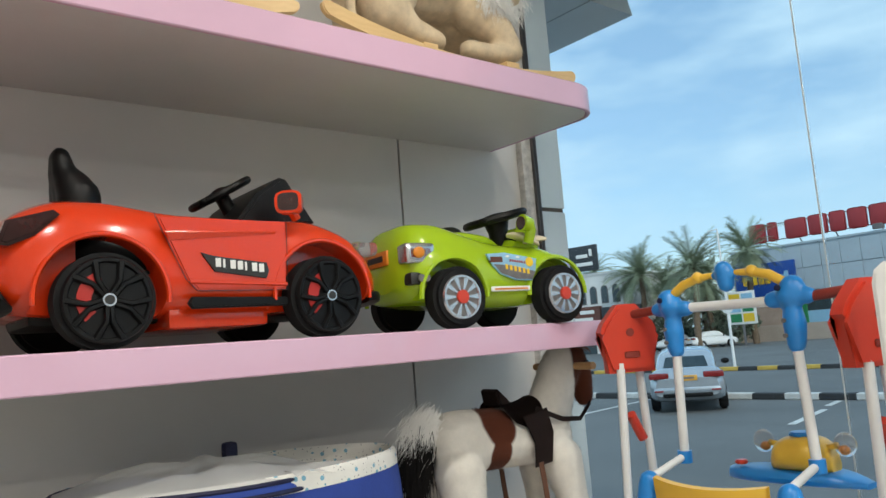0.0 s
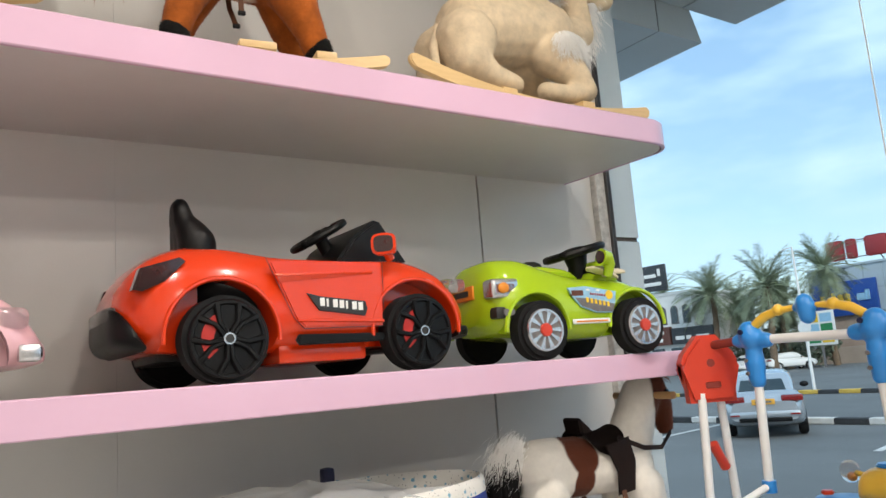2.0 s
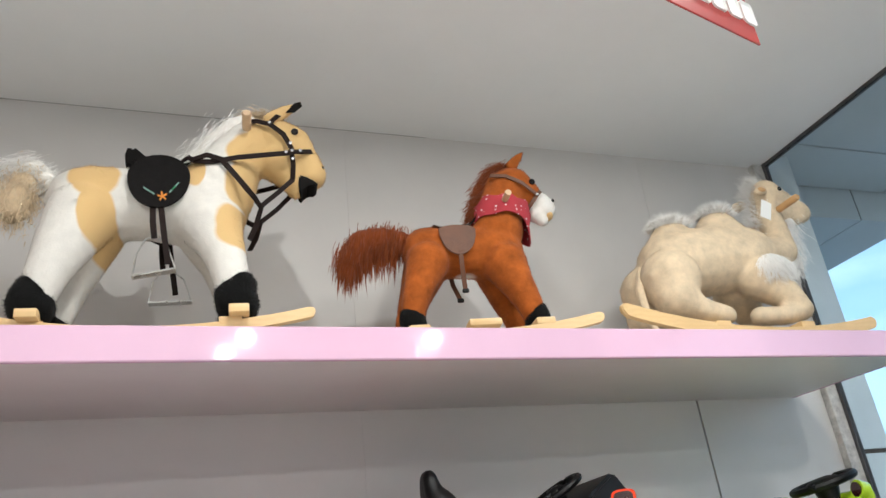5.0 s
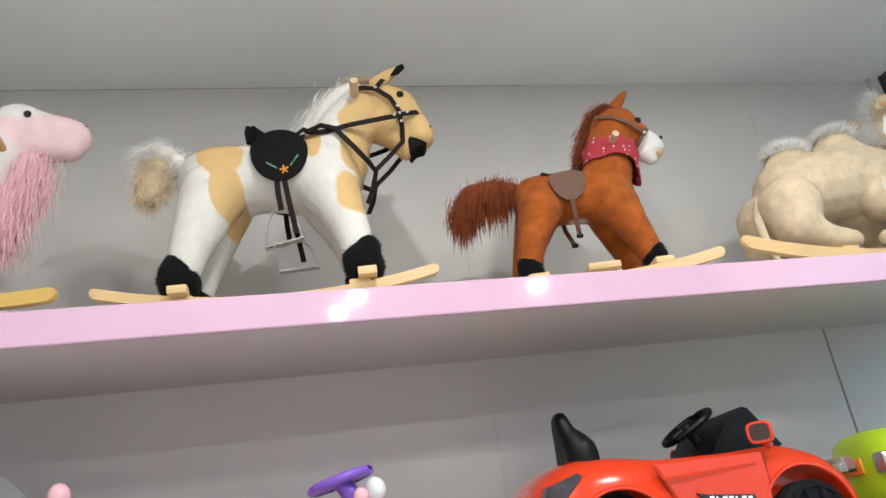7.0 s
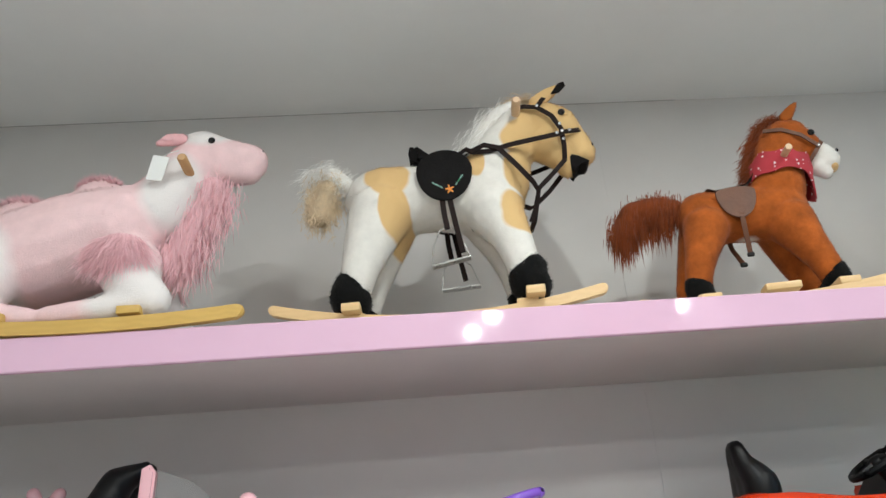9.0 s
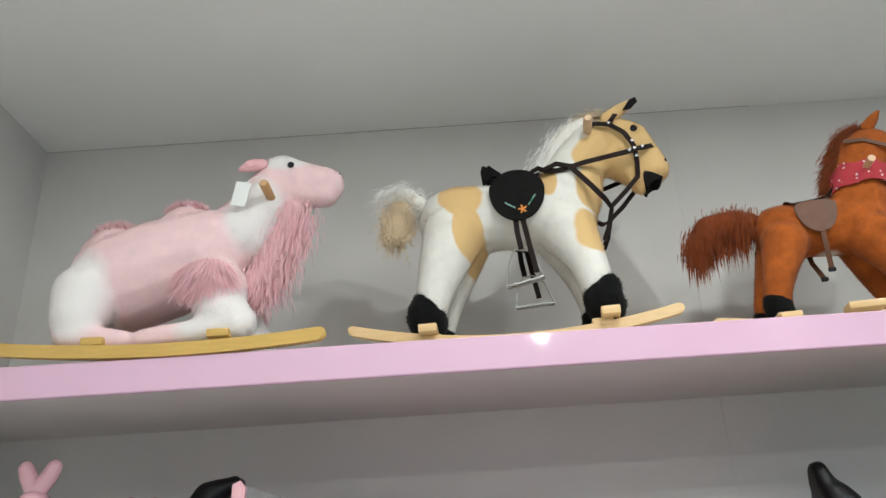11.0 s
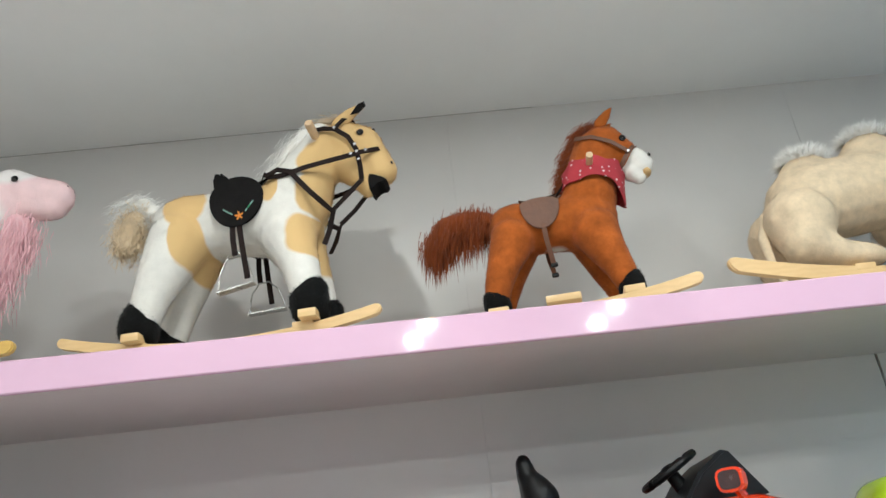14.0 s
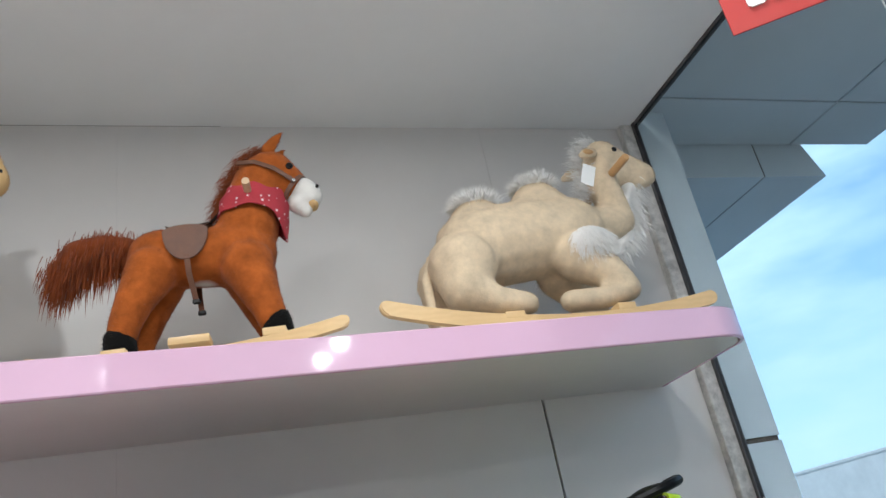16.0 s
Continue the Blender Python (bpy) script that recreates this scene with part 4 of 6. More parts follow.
def ring_strap(parent, name, c, axis, ry, rz, width, mt="strap"):
    """A strap round the head: an ellipse about the axis (in the x, z plane)."""
    ax = Vector((axis[0], 0, axis[1])).normalized()
    up = Vector((-ax.z, 0, ax.x))
    pts = [Vector(c) + up * rz * math.cos(a) + Vector((0, 1, 0)) * ry * math.sin(a) for a in np.linspace(0, 2 * math.pi, 33)]
    return part(name, ribbon(pts, ax, width, 0.004), mt, parent)


def white_horse(m):
    h = thing("rocking_horse", m, "white and tan plush rocking horse with black saddle and bridle", "rocking horse", "plush rocking animals")
    rocker(h, -0.450, 0.492, 0.074, 0.046, (-0.115, 0.115), "wood", 0.030)
    crossbar(h, -0.21, 0.030, (-0.115, 0.115), "wood")
    crossbar(h, 0.27, 0.030, (-0.115, 0.115), "wood")
    bm = bmesh.new()
    limb(bm, (-0.135, 0, 0.455, 0.112), (0.03, 0, 0.452, 0.104), (0.200, 0, 0.440, 0.122))
    limb(bm, (0.225, 0, 0.500, 0.115), (0.270, 0, 0.600, 0.090), (0.330, 0, 0.675, 0.080))
    limb(bm, (0.385, 0, 0.680, 0.082), (0.440, 0, 0.662, 0.076), (0.482, 0, 0.602, 0.056), (0.503, 0, 0.562, 0.052), squash=0.95)
    limb(bm, (0.400, 0, 0.610, 0.066), (0.440, 0, 0.548, 0.040), (0.456, 0, 0.504, 0.026), squash=1.1)
    mirrored(bm, (-0.130, -0.050, 0.390, 0.100), (-0.165, -0.075, 0.290, 0.076), (-0.192, -0.088, 0.205, 0.057), (-0.212, -0.092, 0.125, 0.047))
    mirrored(bm, (0.210, -0.050, 0.365, 0.092), (0.245, -0.078, 0.275, 0.063), (0.264, -0.088, 0.205, 0.053), (0.280, -0.092, 0.120, 0.046))
    me = plush_mesh(bm, 0.010, 5, 30000, 0.009, 3)
    skin = patches(mat("white_and_tan_plush", (0.74, 0.71, 0.66), var=0.07, **PL), (0.68, 0.46, 0.21),
                   [(-0.100, 0.495, 0.068, 0.085), (-0.082, 0.365, 0.044, 0.088), (0.305, 0.475, 0.060, 0.075), (0.300, 0.330, 0.078, 0.075), (0.168, 0.510, 0.032, 0.052), (0.46, 0.63, 0.150, 0.165), (0.335, 0.585, 0.075, 0.080)], 0.030, 0.018)
    part("body", me, skin, h)
    for s in (-1, 1):
        for x in (-0.222, 0.284):
            b2 = bmesh.new()
            limb(b2, (x + 0.004, s * 0.092, 0.146, 0.052), (x - 0.004, s * 0.093, 0.116, 0.057), (x + 0.004, s * 0.093, 0.096, 0.058))
            part("hoof", plush_mesh(b2, 0.009, 3, 3200, 0.010, 5), "sock", h, "black plush hoof")
            part("hoof_block", boxm((x - 0.018, s * 0.135 - 0.026, 0.050), (x + 0.034, s * 0.135 + 0.026, 0.074), 0.004), "wood", h)
        e = bmesh.new()
        limb(e, (0.385, s * 0.050, 0.735, 0.025), (0.428, s * 0.062, 0.758, 0.021), (0.462, s * 0.066, 0.774, 0.012), squash=0.6)
        ear = part("ear", plush_mesh(e, 0.006, 2, 900, 0.006, 2), "tanplush", h)
        part("inner_ear", prismm([(0.430, 0.742), (0.456, 0.744), (0.480, 0.768), (0.476, 0.784), (0.456, 0.778)], s * 0.078 - 0.004, s * 0.078 + 0.004, 0.002), "felt", ear, "black felt inner ear")
        part("nostril", ballm((0.540, s * 0.026, 0.574), (0.005, 0.006, 0.007), 1), "eye", h)
    eyes(h, 0.455, 0.071, 0.676, 0.012)
    part("mouth", prismm([(0.466, 0.546), (0.494, 0.536), (0.522, 0.514), (0.512, 0.503), (0.492, 0.508), (0.482, 0.494), (0.474, 0.480), (0.466, 0.490), (0.464, 0.516)], -0.037, 0.037, 0.004), "felt", h, "open black felt mouth")
    core = bmesh.new()
    limb(core, (0.165, 0, 0.570, 0.036), (0.215, 0, 0.648, 0.044), (0.270, 0, 0.712, 0.046), (0.312, 0, 0.745, 0.034), squash=1.2)
    part("mane_base", plush_mesh(core, 0.009, 5, 0, 0.01, 1), "whiteplush", h)
    part("mane", fur(along([(0.160, 0, 0.580), (0.215, 0, 0.655), (0.275, 0, 0.722)], 2600, 0.025, 2, (-0.6, 0, -0.7)), 0.045, 0.0022, 3, 0.3), "whitefur", h, "long white mane")
    part("forelock", fur(along([(0.300, 0, 0.752), (0.350, 0, 0.772), (0.415, 0, 0.762)], 1100, 0.014, 4, (-0.7, 0, 0.1)), 0.036, 0.0022, 6, 0.35), "tanfur", h, "straw-coloured forelock")
    core = bmesh.new()
    limb(core, (-0.230, 0, 0.515, 0.030), (-0.285, 0, 0.562, 0.036), (-0.335, 0, 0.545, 0.030))
    part("tail_base", plush_mesh(core, 0.009, 5, 0, 0.01, 1), "whiteplush", h)
    tail = part("tail", fur(along([(-0.235, 0, 0.520), (-0.285, 0, 0.565), (-0.335, 0, 0.555)], 2600, 0.020, 6, (-0.75, 0, -0.25)), 0.055, 0.0020, 7, 0.5), "whitefur", h, "long white tail with woolly end")
    core = bmesh.new()
    limb(core, (-0.300, -0.012, 0.512, 0.036), (-0.325, -0.012, 0.430, 0.044))
    part("tail_core", plush_mesh(core, 0.008, 3, 0, 0.01, 1), "tanfur", tail)
    part("tail_end", fur(along([(-0.298, -0.012, 0.520), (-0.328, -0.012, 0.415)], 4200, 0.024, 8, (-0.1, 0, -0.7)), 0.026, 0.0020, 9, 0.9, droop=0.15), "tanfur", tail, "straw-coloured woolly end")
    sd = saddle(h, 0.073, 0.455, 0.114, 0.084, 0.13, "felt", "black felt saddle with embroidered flower")
    part("horn", prismm([(-0.005, 0.548), (0.035, 0.566), (0.008, 0.588), (-0.014, 0.592), (-0.018, 0.622), (-0.030, 0.624), (-0.036, 0.600), (-0.032, 0.566)], -0.045, 0.045, 0.006), "felt", sd)
    for s in (-1, 1):
        flap = prismm([(0.073 + 0.084 * math.cos(t), 0.480 + (0.102 if math.sin(t) < 0 else 0.070) * math.sin(t)) for t in np.linspace(0, 2 * math.pi, 29)[:-1]], -0.004, 0.004, 0.002)
        part("flap", flap, "felt", sd).matrix_local = pose(0, s * 0.119, 0)
        yy = s * 0.1255
        for k in range(5):
            a = 2 * math.pi / 5 * k + 0.5
            part("petal", ribbon([(0.085, yy, 0.412), (0.085 + 0.013 * math.cos(a), yy, 0.412 + 0.014 * math.sin(a))], (math.sin(a), 0, -math.cos(a)), 0.0045, 0.003), "orangeprint", sd, "orange embroidered petal")
        for k in range(3):
            part("leaf", ribbon([(0.104 + 0.007 * k, yy, 0.424 + 0.010 * k), (0.109 + 0.009 * k, yy, 0.432 + 0.012 * k)], (0.8, 0, -0.5), 0.0035, 0.003), "greenpaint" if k % 2 else "leafthread", sd)
            part("leaf", ribbon([(0.064 - 0.009 * k, yy, 0.418 + 0.006 * k), (0.057 - 0.011 * k, yy, 0.424 + 0.008 * k)], (0.6, 0, 0.8), 0.0035, 0.003), "leafthread", sd)
        strap(h, "stirrup_strap", [(0.060, s * 0.116, 0.40), (0.062, s * 0.112, 0.340), (0.068, s * 0.108, 0.290)], 0.016, side=(1, 0, 0))
        strap(h, "stirrup_strap", [(0.080, s * 0.118, 0.40), (0.093, s * 0.113, 0.30), (0.106, s * 0.108, 0.212)], 0.016, side=(1, 0, 0))
    for y, shape in ((-0.104, ((0.016, 0.176), (0.024, 0.245), (0.045, 0.290), (0.078, 0.300), (0.102, 0.270), (0.126, 0.196))), (0.110, ((0.032, 0.186), (0.040, 0.255), (0.064, 0.288), (0.095, 0.290), (0.128, 0.262), (0.152, 0.190)))):
        b3 = tubem([(x, y, z) for x, z in shape], 0.0026, 6)
        q0, q1 = Vector((shape[0][0], y, shape[0][1])), Vector((shape[-1][0], y, shape[-1][1]))
        ribbon([q0, q1], (0, 1, 0), 0.026, 0.005, b3)
        part("stirrup", b3, "steel", h, "steel wire stirrup")
    # bridle and reins
    strap(h, "noseband", [(0.440, -0.084, 0.594), (0.478, -0.070, 0.604), (0.506, -0.044, 0.622), (0.516, 0, 0.632), (0.506, 0.044, 0.622), (0.478, 0.070, 0.604), (0.440, 0.084, 0.594)], 0.015, side=(-0.4, 0, 1))
    strap(h, "browband", [(0.378, -0.091, 0.690), (0.405, -0.074, 0.732), (0.418, -0.040, 0.757), (0.420, 0, 0.766), (0.418, 0.040, 0.757), (0.405, 0.074, 0.732), (0.378, 0.091, 0.690)], 0.014, side=(1, 0, -0.3))
    for s in (-1, 1):
        strap(h, "cheek_strap", [(0.305, s * 0.080, 0.702), (0.340, s * 0.086, 0.700), (0.379, s * 0.092, 0.688), (0.420, s * 0.092, 0.652), (0.443, s * 0.087, 0.604), (0.448, s * 0.066, 0.556), (0.446, s * 0.046, 0.520)], 0.015, side=(0.7, 0, 0.6))
        strap(h, "rein", [(0.448, s * 0.089, 0.588), (0.365, s * 0.104, 0.568), (0.285, s * 0.112, 0.552), (0.215, s * 0.112, 0.536), (0.168, s * 0.105, 0.540), (0.145, s * 0.075, 0.572), (0.120, s * 0.02, 0.590)], 0.015)
        strap(h, "breast_strap", [(0.160, s * 0.106, 0.545), (0.200, s * 0.116, 0.556), (0.241, s * 0.120, 0.540), (0.295, s * 0.118, 0.468), (0.334, s * 0.088, 0.430), (0.352, s * 0.046, 0.420), (0.336, s * 0.040, 0.360), (0.318, s * 0.036, 0.320)], 0.016, side=(0.5, 0, 0.8))
        strap(h, "rein", [(0.352, s * 0.050, 0.424), (0.400, s * 0.052, 0.468), (0.448, s * 0.046, 0.520)], 0.014, side=(0.6, 0, -0.6))
        for x, z, y in ((0.444, 0.594, 0.092), (0.427, 0.585, 0.098), (0.440, 0.620, 0.094), (0.470, 0.604, 0.078), (0.447, 0.572, 0.082), (0.379, 0.690, 0.098)):
            part("stud", ballm((x, s * y, z), (0.006, 0.004, 0.006), 1), "chrome", h)
    strap(h, "girth", [(0.140, -0.03, 0.318), (0.165, -0.045, 0.312), (0.200, -0.058, 0.300)], 0.010, side=(0, 1, 0))
    part("handle", tubem([(0.312, -0.155, 0.682), (0.312, -0.150, 0.682), (0.312, 0.150, 0.682), (0.312, 0.155, 0.682)], [0.010, 0.014, 0.014, 0.010], 14), "paledowel", h, "turned wooden hand grip")
    return h


def brown_horse(m):
    h = thing("rocking_horse", m, "small rust-brown plush rocking horse with red bandana", "rocking horse", "plush rocking animals")
    rocker(h, -0.405, 0.392, 0.034, 0.046, (-0.165, 0.165), "wood", 0.034)
    crossbar(h, -0.19, 0.040, (-0.165, 0.165), "wood")
    crossbar(h, 0.20, 0.046, (-0.165, 0.165), "wood")
    for s in (-1, 1):
        part("foot_rest", boxm((-0.052, s * 0.195 - 0.030, 0.034), (0.048, s * 0.195 + 0.030, 0.056), 0.006), "wood", h)
    bm = bmesh.new()
    limb(bm, (-0.115, 0, 0.382, 0.086), (0.0, 0, 0.368, 0.084), (0.125, 0, 0.372, 0.098))
    limb(bm, (0.140, 0, 0.440, 0.092), (0.160, 0, 0.530, 0.084), (0.190, 0, 0.610, 0.078))
    limb(bm, (0.218, 0, 0.626, 0.079), (0.268, 0, 0.586, 0.060), squash=0.95)
    mirrored(bm, (-0.122, -0.046, 0.325, 0.074), (-0.160, -0.070, 0.235, 0.053), (-0.185, -0.080, 0.165, 0.043), (-0.196, -0.082, 0.105, 0.038))
    mirrored(bm, (0.135, -0.048, 0.310, 0.078), (0.160, -0.070, 0.225, 0.057), (0.184, -0.080, 0.160, 0.045), (0.200, -0.082, 0.105, 0.040))
    skin = patches(mat("rust_and_white_plush", (0.37, 0.094, 0.017), var=0.32, **PL), (0.74, 0.70, 0.64), [(0.268, 0.345, 0.040, 0.080), (0.0, 0.258, 0.068, 0.030)], 0.004, 0.02)
    part("body", plush_mesh(bm, 0.009, 5, 26000, 0.008, 11), skin, h)
    mz = bmesh.new()
    limb(mz, (0.305, 0, 0.560, 0.046), (0.326, 0, 0.538, 0.043), squash=0.95)
    limb(mz, (0.295, 0, 0.520, 0.036), (0.312, 0, 0.492, 0.023), squash=0.95)
    muz = part("muzzle", plush_mesh(mz, 0.006, 2, 3000, 0.007, 12), "whiteplush", h, "white plush muzzle")
    part("mouth", ballm((0.336, 0, 0.506), (0.018, 0.030, 0.014), 2), "tanplush", muz, "tan felt mouth")
    for s in (-1, 1):
        part("nostril", ballm((0.355, s * 0.027, 0.556), (0.006, 0.005, 0.008), 1), "eye", muz)
    eyes(h, 0.280, 0.056, 0.618, 0.012)
    for s in (-1, 1):
        for x in (-0.198, 0.202):
            b2 = bmesh.new()
            limb(b2, (x, s * 0.082, 0.118, 0.042), (x + 0.004, s * 0.084, 0.084, 0.043))
            part("hoof", plush_mesh(b2, 0.008, 3, 2200, 0.008, 5), "sock", h, "black plush hoof")
            part("hoof_block", boxm((x - 0.022, s * 0.128 - 0.022, 0.048), (x + 0.030, s * 0.128 + 0.022, 0.070), 0.004), "wood", h)
        e = bmesh.new()
        limb(e, (0.222, s * 0.040, 0.695, 0.022), (0.246, s * 0.046, 0.722, 0.016), (0.264, s * 0.048, 0.742, 0.007), squash=0.6)
        part("ear", plush_mesh(e, 0.006, 2, 800, 0.006, 2), "brownplush", h)
        strap(h, "bridle", [(0.128, s * 0.062, 0.640), (0.180, s * 0.080, 0.628), (0.235, s * 0.080, 0.600), (0.290, s * 0.060, 0.562)], 0.013, "leather")
        part("stud", ballm((0.288, s * 0.064, 0.563), (0.006, 0.004, 0.006), 1), "chrome", h)
    ring_strap(h, "noseband", (0.284, 0, 0.556), (0.75, -0.60), 0.056, 0.058, 0.013, "leather")
    part("mane", fur(along([(0.070, 0, 0.500), (0.088, 0, 0.560), (0.118, 0, 0.630), (0.160, 0, 0.690), (0.215, 0, 0.708)], 4600, 0.013, 2, (-0.7, 0, -0.55)), 0.040, 0.0020, 3, 0.35), "brownfur", h, "dark rust mane")
    core = bmesh.new()
    limb(core, (-0.195, 0, 0.425, 0.034), (-0.265, 0, 0.432, 0.042), (-0.330, 0, 0.418, 0.048), (-0.372, 0, 0.362, 0.036))
    tail = part("tail", fur(along([(-0.205, 0, 0.425), (-0.265, 0, 0.432), (-0.330, 0, 0.415), (-0.378, 0, 0.355)], 9000, 0.020, 6, (-0.25, 0, -1)), 0.055, 0.0020, 7, 0.22), "brownfur", h, "long bushy dark rust tail")
    part("tail_core", plush_mesh(core, 0.009, 4, 0, 0.01, 1), "brownfur", tail)
    part("tail_tips", fur(along([(-0.215, 0, 0.385), (-0.290, 0, 0.380), (-0.350, 0, 0.345), (-0.395, 0, 0.325)], 420, 0.016, 16, (-0.12, 0, -1)), 0.085, 0.0030, 17, 0.16), "brownfur", tail, "loose strands of the tail")
    sd = saddle(h, -0.022, 0.370, 0.091, 0.064, 0.10, "leather", "brown leatherette saddle", False)
    for s in (-1, 1):
        flap = prismm([(-0.022 + 0.062 * math.cos(t), 0.415 + (0.090 if math.sin(t) < 0 else 0.018) * math.sin(t)) for t in np.linspace(0, 2 * math.pi, 25)[:-1]], -0.0035, 0.0035, 0.0015)
        part("flap", flap, "leather", sd).matrix_local = pose(0, s * 0.094, 0)
        strap(h, "girth", [(-0.020, s * 0.097, 0.34), (-0.018, s * 0.084, 0.290), (-0.012, s * 0.060, 0.250), (-0.008, s * 0.045, 0.222)], 0.015, "leather", (1, 0, 0))
        part("buckle", boxm((-0.018, s * 0.043 - 0.006, 0.212), (0.004, s * 0.043 + 0.006, 0.226), 0.003, 1), "blackplastic", h)
    part("rein", tubem([(-0.080, -0.015, 0.462), (-0.02, -0.02, 0.464), (0.040, -0.03, 0.466), (0.065, -0.035, 0.490), (0.085, -0.05, 0.530)], 0.005, 8), "strap", h, "dark leather rein")
    # bandana wrapped round the neck, its point down the chest
    bm = bmesh.new()
    n = 32
    rows = []
    for i in range(n + 1):
        a = 2 * math.pi * i / n
        f = max(0, math.cos(a + 0.35 * math.sin(a))) ** 2.2
        fold = 0.004 * math.sin(7 * a)
        rows.append([bm.verts.new((0.168 + dx + r * math.cos(a), r * 1.02 * math.sin(a), zz + fold)) for dx, zz, r in
                     ((0.006, 0.548 - 0.014 * math.cos(a), 0.086 + fold), (-0.002, 0.522 - 0.016 * math.cos(a), 0.095 - fold), (-0.010, 0.494 - 0.008 * math.cos(a) - 0.030 * f, 0.097 + fold), (-0.014, 0.476 - 0.085 * f, 0.098 - 0.004 * f))])
    for a, b in zip(rows, rows[1:]):
        for k in range(3):
            bm.faces.new((a[k], b[k], b[k + 1], a[k + 1]))
    bmesh.ops.remove_doubles(bm, verts=bm.verts[:], dist=0.0005)
    bmesh.ops.solidify(bm, geom=bm.faces[:], thickness=0.004)
    part("bandana", bm, "scarf", h, "red bandana with white dots")
    part("handle", tubem([(0.156, -0.152, 0.522), (0.156, 0.152, 0.522)], 0.011, 12), "paledowel", h, "turned wooden hand grip")
    return h


def camel(name, m, label, skin, pale, furmat, rock, spec, seed):
    """A kneeling two-humped plush camel on rockers; spec: size and shape differences."""
    c = thing(name, m, label, "rocking camel", "plush rocking animals")
    rocker(c, *spec["rock"], (-0.165, 0.165), rock, spec["board"])
    crossbar(c, spec["bars"][0], 0.044, (-0.165, 0.165), rock)
    crossbar(c, spec["bars"][1], 0.046, (-0.165, 0.165), rock)
    bm = bmesh.new()
    limb(bm, *spec["trunk"])
    limb(bm, *spec["neck"])
    limb(bm, *spec["head"], squash=0.92)
    limb(bm, *spec["jaw"], squash=0.95)
    for x, z, r in spec["humps"]:
        limb(bm, (x, 0, z - r * 1.0, r * 1.75), (x, 0, z - r * 0.35, r * 1.35), (x, 0, z, r), squash=0.75)
    mirrored(bm, *spec["hind"])
    mirrored(bm, *spec["fore"])
    part("body", plush_mesh(bm, 0.010, 5, 30000, 0.008, seed), skin, c)
    beard = part("beard", fur(along(spec["beard"], spec["nbeard"], spec["beardw"], seed, spec["hang"]), spec["beardlen"], 0.0024, seed, 0.35), furmat, c, "long fur beard down the neck")
    core = bmesh.new()
    limb(core, *[(x - 0.016, 0, z, spec["beardw"] * 1.4) for x, _, z in spec["beard"]])
    part("beard_base", plush_mesh(core, 0.009, 4, 0, 0.01, 1), furmat, beard)
    for k, (x, z, r) in enumerate(spec["humps"]):
        flat = spec["flat"]
        rng = random.Random(k * 1000 + seed)
        roots = []
        for _ in range(1700):
            a, q = rng.uniform(0, 2 * math.pi), rng.random() ** 0.5
            up = math.sqrt(1 - q * q)
            roots.append(((x + r * 1.0 * q * math.cos(a), r * 0.70 * q * math.sin(a), z + r * (0.45 + spec["lift"]) - flat + r * 0.5 * up), (q * math.cos(a) - 0.35, q * math.sin(a), up * 0.8 + 0.05)))
        tuft = part("hump_tuft", fur(roots, spec["tuft"], 0.0020, seed + k, 0.55, droop=0.3), furmat, c, "long fur tuft on the hump")
        part("tuft_base", ballm((x, 0, z + r * 0.5 - flat), (r * 0.9, r * 0.62, r * 0.5), 3), furmat, tuft)
    if spec["nape"]:
        part("nape_tuft", fur(along(spec["nape"], 1300, 0.015, seed + 9, (-0.75, 0, 0.25)), 0.045, 0.0020, seed + 9, 0.5, droop=0.35), furmat, c, "wispy fur on the nape and crown")
    x, z, r, lean = spec["knee"]
    for s in (-1, 1):
        rng = random.Random(seed + 40)
        roots = []
        for _ in range(1500):
            a, q = rng.uniform(0, 2 * math.pi), rng.random() ** 0.5
            roots.append(((x + r * math.cos(a) * q, s * (spec["side"] + 0.040 * math.sqrt(max(0, 1 - q * q))), z + r * 0.75 * math.sin(a) * q), (0.75 * math.cos(a) * q + lean, s * 0.30, -0.80)))
        part("leg_tuft", fur(roots, spec["cuff"], 0.0024, seed + 5, 0.35), furmat, c, "long fur cuff over the foreleg")
        ex, ez = spec["ear"]
        e = bmesh.new()
        limb(e, (ex, s * 0.060, ez, 0.020), (ex - 0.030, s * 0.074, ez - 0.010, 0.022), (ex - 0.056, s * 0.078, ez - 0.022, 0.012), squash=0.6)
        ear = part("ear", plush_mesh(e, 0.006, 2, 900, 0.006, 2), pale, c)
        part("inner_ear", ballm((ex - 0.030, s * 0.086, ez - 0.012), (0.020, 0.004, 0.011), 2), spec["inner"], ear)
        nx, nz = spec["nostril"]
        part("nostril", ballm((nx, s * 0.020, nz), (0.006, 0.004, 0.003), 1), "eye", c)
    hx, hz = spec["handle"]
    part("handle", tubem([(hx, -0.160, hz), (hx, -0.155, hz), (hx, 0.155, hz), (hx, 0.160, hz)], [0.010, 0.014, 0.014, 0.010], 12), "dowel", c, "turned wooden hand grip")
    if spec["tail"]:
        part("tail", tubem(spec["tail"], [0.020, 0.017, 0.014, 0.011], 10), pale, c)
        part("tail_tip", fur(along([spec["tail"][-1], (spec["tail"][-1][0] + 0.012, 0, 0.035)], 1500, 0.011, seed, (0.1, 0, -0.6)), 0.030, 0.002, seed, 0.6), furmat, c, "white tail tip")
    eyes(c, *spec["eye"])
    tx, tz = spec["tag"]
    tag = part("price_tag", boxm((tx - 0.023, -0.1225, tz - 0.040), (tx + 0.023, -0.1205, tz + 0.040)), "tag", c, "white card price tag")
